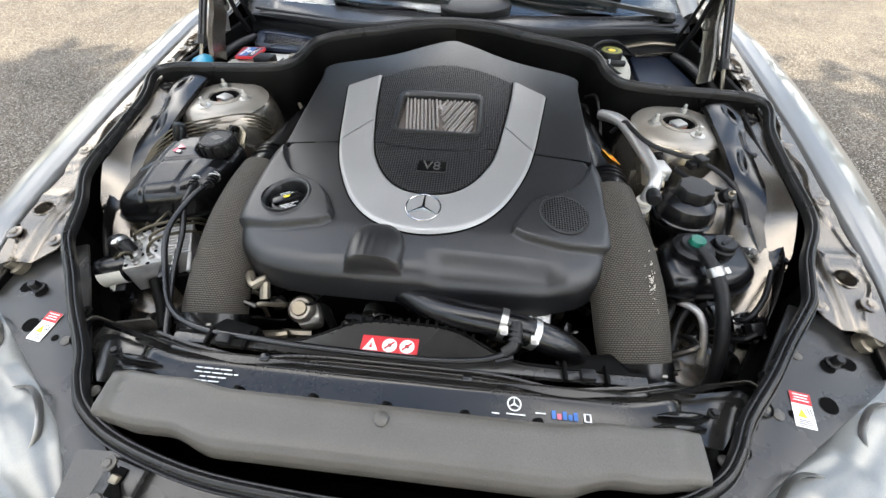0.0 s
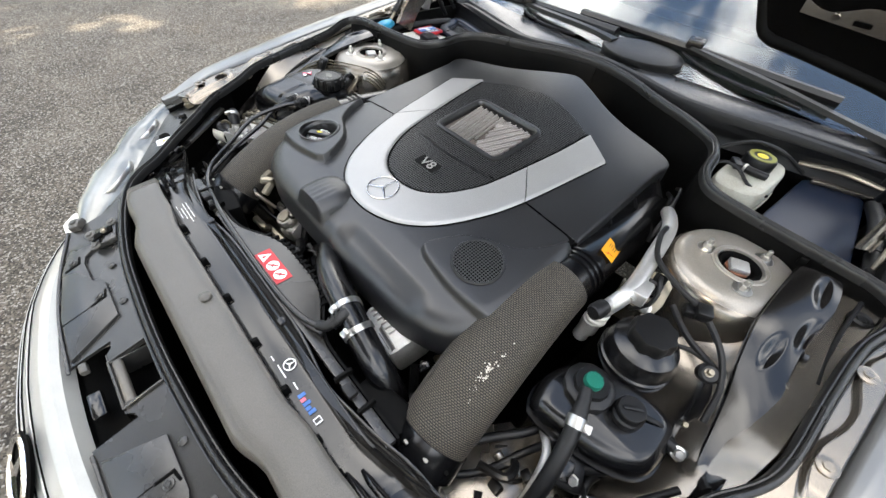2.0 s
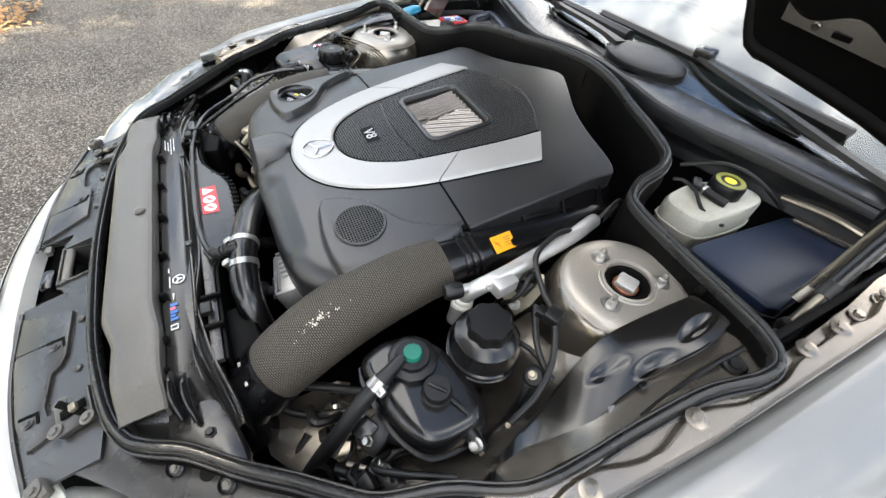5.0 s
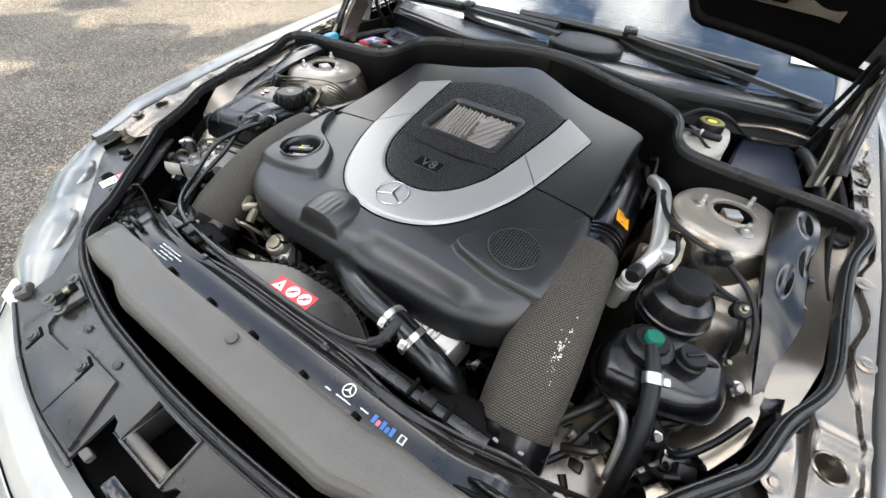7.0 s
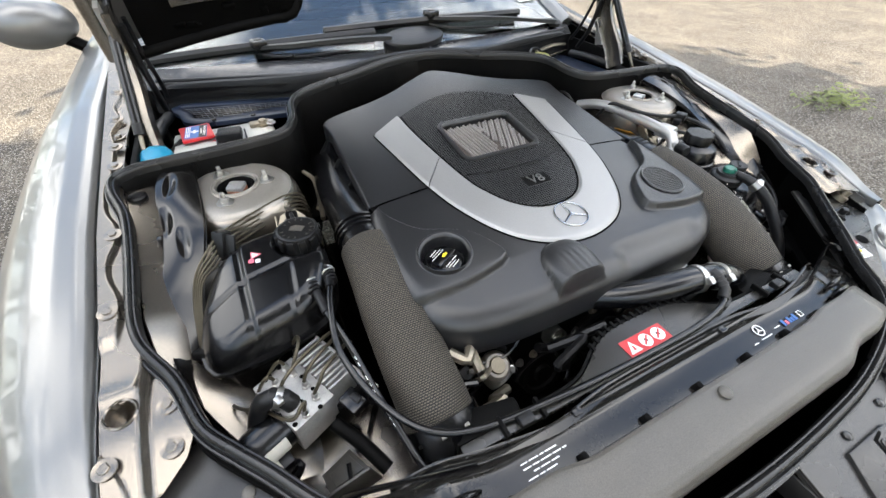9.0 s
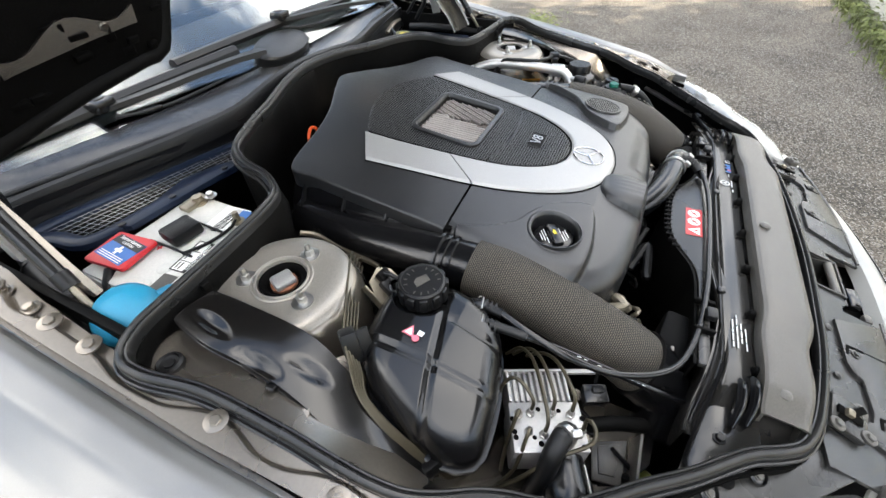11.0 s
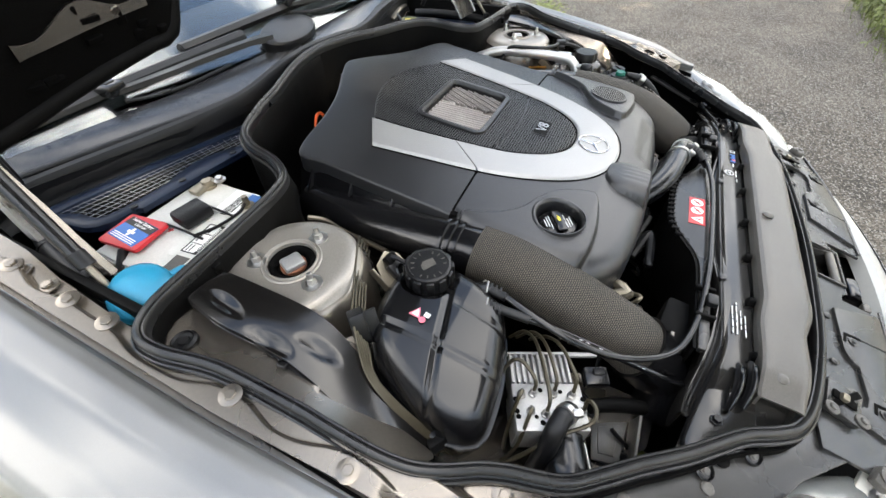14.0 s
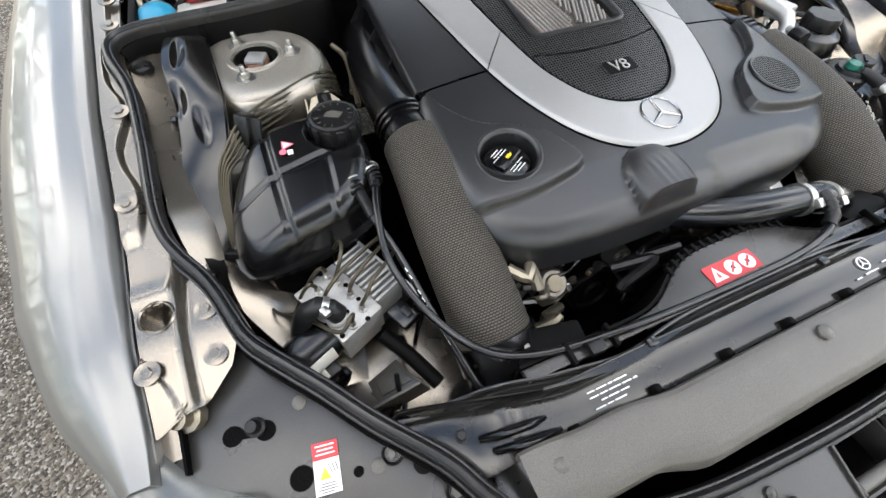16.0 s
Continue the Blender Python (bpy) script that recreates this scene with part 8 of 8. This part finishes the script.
# ---- windscreen, wipers, hood ----
def build_windscreen():
    ws = thing("windscreen", (0, 1.6, 0.96), "clear curved windscreen reflecting a blue cloudy sky", "windscreen")

    def pane(u, v):
        x = -0.70 + 1.40 * u
        y = 1.450 + 0.18 * x * x + 0.95 * v - 0.10 * v * v
        return Vector((x * (1 - 0.18 * v), y, 0.946 + 0.425 * v - 0.03 * v * v + 0.02 * (1 - (x / 0.7) ** 2) * v))

    part("pane", grid(40, 30, pane, 0.005), GLASS, ws, smooth=70).visible_shadow = False
    part("shade_band", grid(40, 2, lambda u, v: pane(u, 0.0 + 0.03 * v) - Vector((0, 0, 0.006)), 0.0015), DARK, ws, "black printed border")
    for s in (-1, 1):
        part("screen_pillar", tube([pane(0.5 + 0.505 * s, 0.0), pane(0.5 + 0.505 * s, 0.35), pane(0.5 + 0.505 * s, 0.7), pane(0.5 + 0.505 * s, 1.0)], (0.030, 0.022), 12, step=0.05), PAINT, ws, "silver painted pillar")
    part("screen_header", tube([pane(0.0, 1.0), pane(0.25, 1.0), pane(0.5, 1.0), pane(0.75, 1.0), pane(1.0, 1.0)], (0.04, 0.02), 12, step=0.05), PAINT, ws)
    note = thing("windscreen_sticker", (0.60, 1.64, 1.02), "blank white paper sticker in the windscreen's lower corner", "sticker")
    part("paper", grid(8, 6, lambda u, v: pane(0.902 + 0.072 * u, 0.140 + 0.070 * v) + Vector((0, -0.0015, 0.0035)), 0.0006), WHITE, note)
    dash = thing("dashboard", (0, 1.8, 0.8), "black dashboard below the windscreen", "dashboard")
    part("dash_top", grid(20, 10, lambda u, v: Vector((-0.68 + 1.36 * u, 1.52 + 0.08 * (2 * u - 1) ** 2 + 0.55 * v, 0.945 - 0.02 * v + 0.03 * math.sin(math.pi * v))), 0.02), DULL, dash)
    part("dash_face", box((0, 2.13, 0.78), (1.3, 0.04, 0.34), 0.02), DULL, dash)
    cab = thing("cabin", (0, 2.4, 0.4), "dark closed car cabin behind the dashboard", "car body", kind="structure")
    part("rear_wall", box((0, 3.0, 0.85), (1.5, 0.05, 1.0), 0.01), DULL, cab)
    part("cabin_floor", box((0, 2.3, 0.38), (1.5, 1.5, 0.05), 0.01), DARK, cab)
    for s in (-1, 1):
        part("cabin_side", box((s * 0.80, 2.45, 0.68), (0.12, 1.15, 0.56), 0.03), PAINT, cab)
    part("roof", box((0, 2.68, 1.40), (1.34, 0.72, 0.03), 0.012), PAINT, cab)


build_windscreen()


def build_wipers():
    def blade(name, a, b, clip, arm, label):
        w = thing(name, clip, label, "wiper", "wipers")
        a, b = Vector(a), Vector(b)
        mid = [a, a.lerp(b, 0.33) + Vector((0, -0.004, 0.004)), a.lerp(b, 0.66) + Vector((0, -0.004, 0.004)), b]
        part("blade_rubber", sweep([p - Vector((0, 0, 0.008)) for p in mid], [(-0.002, -0.008), (0.002, -0.008), (0.003, 0.008), (-0.003, 0.008)], step=0.03), RUBBER, w)
        part("blade_spoiler", sweep(mid, [(-0.014, -0.007), (0.014, -0.007), (0.016, 0.0), (0.008, 0.009), (-0.002, 0.010), (-0.012, 0.002)], step=0.03), PLASTIC, w)
        part("blade_clip", box(Vector(clip) + Vector((0, 0, 0.006)), (0.040, 0.040, 0.022), 0.004, (0, 0, 10)), SATIN, w)
        part("clip_button", box(Vector(clip) + Vector((0, 0, 0.017)), (0.018, 0.018, 0.004), 0.001, (0, 0, 10)), PLASTIC, w)
        part("arm", sweep(arm, [(-0.012, -0.005), (0.012, -0.005), (0.010, 0.005), (-0.010, 0.005)], step=0.02, scales=[0.8] + [1.0] * (len(arm) - 2) + [1.4]), PLASTIC, w)
        return w

    w = blade("wiper", (-0.204, 1.556, 1.000), (0.486, 1.556, 0.996), (0.145, 1.552, 1.010), [(0.145, 1.540, 1.008), (0.24, 1.528, 1.002), (0.36, 1.518, 0.994), (0.44, 1.512, 0.986), (0.53, 1.512, 0.974), (0.63, 1.520, 0.960)], "black windscreen wiper with its arm pivoting at the side")
    part("pivot_cap", lathe([(0.022, 0.0), (0.022, 0.010), (0.014, 0.020), (0, 0.022)], (0.63, 1.518, 0.946), 20), PLASTIC, w)
    part("spray_hose", tube([(0.13, 1.535, 0.992), (0.20, 1.515, 0.980), (0.30, 1.502, 0.975), (0.40, 1.500, 0.972)], 0.0035, 8), RUBBER, w)
    part("spray_nozzle", box((0.405, 1.500, 0.973), (0.060, 0.010, 0.009), 0.003, (0, 4, 4)), SATIN, w)
    w = blade("wiper", (-0.06, 1.520, 0.992), (-0.74, 1.580, 0.966), (-0.392, 1.530, 0.984), [(-0.392, 1.520, 0.984), (-0.30, 1.502, 0.985), (-0.20, 1.490, 0.987), (-0.10, 1.474, 0.988), (-0.03, 1.462, 0.984)], "black windscreen wiper with its arm from the middle")
    part("spray_hose", tube([(-0.39, 1.506, 0.968), (-0.34, 1.486, 0.962), (-0.27, 1.474, 0.960), (-0.16, 1.470, 0.962)], 0.0035, 8), RUBBER, w)
    part("spray_nozzle", box((-0.335, 1.488, 0.963), (0.050, 0.010, 0.009), 0.003, (0, 0, -24)), SATIN, w)
    cap = thing("wiper_drive_cover", (0.03, 1.47, 0.94), "oval dark plastic cover over the wiper drive", "cover")
    part("oval_shell", lathe([(0.0, 0.010), (0.040, 0.0098), (0.072, 0.0085), (0.085, 0.006), (0.089, 0.001), (0.087, -0.022)], (0, 0, 0), 48, (0, 0, 1), 1.22, 0.60), PLASTIC, cap).matrix_basis = pose(0.050, 1.474, 0.976, 14, 0, 14)
    part("neck", tube([(0.09, 1.44, 0.945), (0.06, 1.43, 0.948), (0.02, 1.42, 0.945)], (0.014, 0.008), 10), DULL, cap)


build_wipers()


def build_hood():
    hood = thing("hood", (0, 1.3, 1.05), "open silver hood seen from below with a black liner", "hood")
    lean = radians(66)

    def skin(off):
        def place(u, v):
            x = -0.70 + 1.40 * u
            y0 = 1.42 - 0.10 * x * x
            run = 1.02 * v
            bend = 0.05 * math.sin(math.pi * v)
            y = y0 - run * math.cos(lean) - (bend - off) * math.sin(lean) * -1
            z = table([(-0.70, 1.006), (-0.54, 1.032), (-0.43, 1.046), (-0.31, 1.058), (0.0, 1.10), (0.25, 1.094), (0.34, 1.082), (0.52, 1.064), (0.62, 1.046), (0.70, 1.038)], x)[0] + run * math.sin(lean) + (bend - off) * math.cos(lean)
            z += 0.085 * (1 - v) * smooth01((0.31 - abs(x)) / 0.07)
            return Vector((x, y, z))
        return place

    part("outer_skin", grid(40, 30, lambda u, v: skin(-0.030)(u, 0.03 + 0.97 * v), 0.002), PAINT, hood, smooth=60)
    liner = skin(0.0)
    rng = random.Random(8)

    def quilt(u, v):
        p = liner(0.05 + 0.90 * u, 0.022 + 0.95 * v)
        return p + Vector((0, -0.006 * abs(math.sin(u * 22)) * abs(math.sin(v * 16)), 0))

    part("liner", grid(70, 50, quilt, 0.008), DARK, hood, "black sound liner")
    for s in (-1, 1):
        part("inner_frame", sweep([liner(0.5 + 0.49 * s, 0.02), liner(0.5 + 0.49 * s, 0.3), liner(0.5 + 0.49 * s, 0.6), liner(0.5 + 0.47 * s, 0.95)], ring(0.022, 0.014, 10), step=0.04), BEIGE, hood, "champagne painted frame edge")
        plate = part("corner_plate", grid(14, 10, lambda u, v: liner(0.5 + s * (0.245 + 0.15 * u), 0.080 + 0.026 * v + 0.01 * u - 0.012 * math.sin(9 * u) * v) + Vector((0, -0.016, 0)), 0.003), BEIGE, hood, "champagne painted hinge plate")
        q = liner(0.5 + s * 0.315, 0.095) + Vector((0, -0.020, 0))
        # the plate is not cut; this dark bar paints the slot's shade
        part("plate_slot_shade", box(q, (0.028, 0.004, 0.009), 0.002, (24, 0, 0)), DARK, plate, "dark bar in place of a slot's shade")
        q = liner(0.5 + s * 0.285, 0.092) + Vector((0, -0.020, 0))
        part("plate_dimple", lathe([(0.007, 0.0), (0.006, 0.0015), (0.0, 0.0015)], q, 16, (0, -0.91, -0.41)), BEIGE, plate)
        for k in range(4):
            q = liner(0.5 + s * (0.12 + 0.10 * k), 0.023)
            part("rear_tab", box(q + Vector((0, -0.002, -0.006)), (0.022, 0.006, 0.012), 0.004), DARK, hood)
    for k in range(16):
        q = liner(0.5 - rng.uniform(0.18, 0.40), rng.uniform(0.035, 0.12))
        part("liner_rib", box(q + Vector((0, -0.010, 0)), (rng.uniform(0.012, 0.035), 0.012, rng.uniform(0.008, 0.02)), 0.003, (24, 0, rng.uniform(-20, 20))), DARK, hood)
    for s in (-1, 1):
        part("rear_lip", sweep([liner(0.5 + s * (0.15 + 0.33 * k / 10), 0.020) + Vector((0, -0.006, 0)) for k in range(11)], ring(0.010, 0.013, 12), step=0.02), DULL, hood, "rounded black rear trim")
    for s in (-1, 1):
        hinge = part("hinge", sweep(mirrored([(0.668, 1.225, 0.880), (0.668, 1.255, 0.930), (0.664, 1.300, 0.985), (0.662, 1.330, 1.05), (0.66, 1.32, 1.13)], s), [(-0.006, -0.030), (0.004, -0.034), (0.008, -0.030), (0.002, -0.022), (0.002, 0.022), (0.008, 0.030), (0.004, 0.034), (-0.006, 0.030)], step=0.02, up=(0, 1, 0)), BEIGE, hood, "champagne painted steel hinge arm")
        part("hinge_link", sweep(mirrored([(0.680, 1.330, 0.920), (0.676, 1.340, 0.985), (0.672, 1.325, 1.06), (0.67, 1.30, 1.14)], s), [(-0.004, -0.014), (0.004, -0.014), (0.004, 0.014), (-0.004, 0.014)], step=0.02, up=(0, 1, 0)), ALU, hinge)
        part("hinge_base", box((s * 0.726, 1.25, 0.918), (0.030, 0.12, 0.010), 0.003, (9, 0, 0)), BEIGE, hinge)
        for y, z in ((1.24, 0.905), (1.29, 0.912)):
            part("hinge_bolt", hexbolt(bmesh.new(), (s * 0.726, y - 0.02, z + 0.014), 0.007, 0.007, washer=0.012), BEIGE, hinge)
        part("hinge_cable", tube(mirrored([(0.650, 1.40, 0.90), (0.648, 1.36, 0.96), (0.650, 1.34, 1.03), (0.648, 1.32, 1.10)], s), 0.007, 10), RUBBER, hinge, "black cable")
        part("hinge_cable", tube(mirrored([(0.640, 1.43, 0.92), (0.636, 1.39, 0.97), (0.640, 1.36, 1.04), (0.64, 1.33, 1.11)], s), 0.005, 10), RUBBER, hinge)
        part("hinge_joint", lathe([(0.0, -0.010), (0.014, -0.010), (0.014, 0.010), (0.0, 0.010)], (s * 0.668, 1.335, 0.985), 18, (1, 0, 0)), STEEL, hinge)
        loom = thing("side_loom", (s * 0.685, 1.28, 0.85), "thick black wiring sleeve along the edge of the trough", "wiring", "side looms")
        part("sleeve", tube(mirrored([(0.655, 1.43, 0.872), (0.672, 1.36, 0.874), (0.684, 1.28, 0.872), (0.694, 1.21, 0.868), (0.698, 1.15, 0.862), (0.690, 1.11, 0.84)], s), (0.015, 0.012), 14), RUBBER, loom)
        for y in (1.38, 1.25):
            part("sleeve_tie", tube(mirrored([(0.6695 if y > 1.3 else 0.6885, y, 0.8735 if y > 1.3 else 0.8705), (0.6702 if y > 1.3 else 0.6894, y - 0.006, 0.8735 if y > 1.3 else 0.8703)], s), (0.0162, 0.0132), 14), PLASTIC, loom, "black tie")
        strut = thing("gas_strut", (s * 0.69, 1.17, 0.87), "black gas strut with a dull steel rod holding the hood", "gas strut", "gas struts")
        part("rod", tube(mirrored([(0.690, 1.168, 0.880), (0.682, 1.215, 0.945)], s), 0.0048, 12, step=0.05), DULLSTEEL, strut, "dull steel rod")
        part("cylinder", tube(mirrored([(0.683, 1.208, 0.936), (0.668, 1.305, 1.075), (0.652, 1.40, 1.21)], s), 0.0100, 16, step=0.05), SATIN, strut)
        part("ball_end", lathe([(0.0, -0.012), (0.010, -0.010), (0.013, 0.0), (0.010, 0.010), (0.0, 0.012)], (s * 0.690, 1.164, 0.876), 16), PLASTIC, strut)
        part("strut_boot", tube(mirrored([(0.684, 1.200, 0.925), (0.682, 1.213, 0.943)], s), 0.0112, 14), PLASTIC, strut)


build_hood()


def build_mirror(s):
    m = thing("door_mirror", (s * 0.93, 1.92, 0.9), "silver-white painted door mirror", "mirror", "door mirrors")
    part("mirror_shell", lathe([(0.0, -0.05), (0.05, -0.045), (0.085, -0.02), (0.095, 0.02), (0.088, 0.05), (0.0, 0.052)], (s * 0.96, 1.93, 1.01), 32, (0, 1, 0), 1.15, 0.72), PAINT, m, smooth=60)
    part("mirror_arm", tube([(s * 0.86, 1.96, 0.93), (s * 0.89, 1.955, 0.955), (s * 0.92, 1.95, 0.975)], (0.03, 0.018), 12), DULL, m)


for s in (-1, 1):
    build_mirror(s)


# ---- surroundings ----
def leaves(bm, rng, count, spot, size, lean=1.0):
    """Small folded leaves at places given by spot()."""
    for k in range(count):
        c = Vector(spot())
        a = rng.uniform(0, 2 * math.pi)
        tip = Vector((math.cos(a), math.sin(a), rng.uniform(-0.6, 0.6) * lean)).normalized()
        side = tip.cross(Vector((rng.uniform(-0.5, 0.5), rng.uniform(-0.5, 0.5), 1))).normalized()
        w = size * rng.uniform(0.6, 1.3)
        p = [bm.verts.new(c + q) for q in (tip * -w, side * w * 0.45, tip * w, side * -w * 0.45)]
        bm.faces.new((p[0], p[1], p[2]))
        bm.faces.new((p[0], p[2], p[3]))
    return bm


def build_shade_tree():
    rng = random.Random(21)
    tree = thing("shade_tree", (1.0, -7.2, 0), "tall leafy tree shading the car and the road", "tree")
    limbs = tube([(1.0, -7.2, -0.1), (0.9, -7.0, 2.2), (0.6, -6.4, 4.4), (0.3, -5.6, 6.4), (0.2, -5.2, 7.6)], 0.20, 12, step=0.3, scales=[1.3, 1.0, 0.85, 0.55, 0.15])
    for k in range(9):
        a = 2 * math.pi * k / 9 + rng.uniform(-0.3, 0.3)
        add(limbs, tube([(0.55, -6.2, 4.8), (0.4 + 1.1 * math.cos(a), -5.6 + 1.0 * math.sin(a), 6.0), (0.3 + 2.5 * math.cos(a), -5.0 + 2.3 * math.sin(a), 6.9 + rng.uniform(-0.4, 0.6))], 0.07, 8, step=0.4, scales=[1, 0.7, 0.2]))
    part("trunk", limbs, BARK, tree)
    clumps = []
    for k in range(150):
        a, r = rng.uniform(0, 2 * math.pi), math.sqrt(rng.random()) * 3.2
        clumps.append((0.1 + r * math.cos(a) * 1.36, -5.4 + r * math.sin(a) * 0.95, 7.0 + (1 - (r / 3.4) ** 2) * rng.uniform(-0.8, 1.2), rng.uniform(0.35, 0.62)))

    for k in range(26):
        clumps.append((rng.uniform(1.4, 4.9), rng.uniform(-8.1, -6.4), rng.uniform(6.6, 7.6), rng.uniform(0.35, 0.55)))
    # thinner boughs reaching over the road, with gaps
    for k in range(40):
        clumps.append((rng.uniform(-6.6, -2.6), rng.uniform(-7.4, -3.6), rng.uniform(6.4, 7.6), rng.uniform(0.16, 0.34)))

    def spot():
        c = rng.choice(clumps)
        return (c[0] + rng.gauss(0, c[3]) * 0.75, c[1] + rng.gauss(0, c[3]) * 0.75, c[2] + rng.gauss(0, c[3]) * 0.5)

    part("crown", leaves(bmesh.new(), rng, 15000, spot, 0.16), FOLIAGE, tree, "dense green crown", smooth=0)


build_shade_tree()


def build_unseen_trees():
    """A belt of woods out of view, added to block low sky light and darken reflections."""
    rng = random.Random(22)
    bm = bmesh.new()
    for k in range(54):
        a = 2 * math.pi * k / 54 + rng.uniform(-0.04, 0.04)
        d, h = rng.uniform(14, 18), rng.uniform(5.5, 8.5)
        cx, cy = d * math.cos(a), 1.0 + d * math.sin(a)
        add(bm, tube([(cx, cy, -0.1), (cx, cy, h * 0.4), (cx + 0.2, cy, h * 0.8)], 0.16, 6, step=1.5, scales=[1, 0.8, 0.3]))
        blobs = [(cx + rng.gauss(0, 1.1), cy + rng.gauss(0, 1.1), rng.uniform(0.8, h)) for j in range(12)]

        def spot():
            b = rng.choice(blobs)
            return (b[0] + rng.gauss(0, 0.6), b[1] + rng.gauss(0, 0.6), max(0.1, b[2] + rng.gauss(0, 0.5)))

        add(bm, leaves(bmesh.new(), rng, 260, spot, 0.42))
    whole("unseen_far_trees", bm, FOLIAGE, "unseen belt of dark green trees added to darken the horizon", "trees", kind="stuff", smooth=0)


build_unseen_trees()


def build_verge():
    rng = random.Random(23)

    def wall(u, v):
        x = 3.7 + 7.0 * u
        p = Vector((x * 3.0, v * 5.0, 1.0))
        bulge = 0.07 * noise.noise(p) + 0.03 * noise.noise(p * 3.1)
        ring_y = [0.0, 0.05, 0.10, 0.30]
        ring_z = [-0.05, 0.30, 0.46, 0.50]
        k = v * 3
        y = float(np.interp(k, range(4), ring_y))
        z = float(np.interp(k, range(4), ring_z))
        return Vector((x, -1.52 - 0.06 * (x - 4) - y + bulge, z + bulge * 0.5))

    low = thing("garden_wall", (5.5, -1.65, 0), "low pale rough plaster wall beside the road", "wall")
    part("wall_face", grid(90, 16, wall, 0.02), STONE, low)
    bm = bmesh.new()

    def spot():
        x = rng.uniform(3.3, 8.0)
        return (x, -1.37 - 0.05 * (x - 4) + rng.gauss(0, 0.07), abs(rng.gauss(0, 0.05)))

    leaves(bm, rng, 1500, spot, 0.035)
    for k in range(900):
        x, y, z = spot()
        a, h = rng.uniform(0, 6.28), rng.uniform(0.05, 0.16)
        t = Vector((math.cos(a) * h * 0.6, math.sin(a) * h * 0.6, h))
        w = Vector((-math.sin(a), math.cos(a), 0)) * 0.004
        q = Vector((x, y + 0.08, 0))
        p = [bm.verts.new(v) for v in (q - w, q + w, q + t)]
        bm.faces.new(p)
    whole("grass", bm, GRASSM, "yellow-green weeds and grass along the wall", "grass", kind="stuff", smooth=0)
    for name, (cx, cy), r, count, mat, label in (
        ("weeds", (4.1, 1.75), 0.30, 260, GRASSM, "small patch of yellow-green weeds in the road"),
        ("leaf_litter", (-4.0, -1.05), 0.35, 320, LITTER, "orange-brown fallen leaves on the road's edge"),
    ):
        def near():
            return (cx + rng.gauss(0, r * 0.6), cy + rng.gauss(0, r * 0.35), 0.02 + abs(rng.gauss(0, 0.02)))
        whole(name, leaves(bmesh.new(), rng, count, near, 0.03, 0.6), mat, label, "plants", kind="stuff", smooth=0)


build_verge()
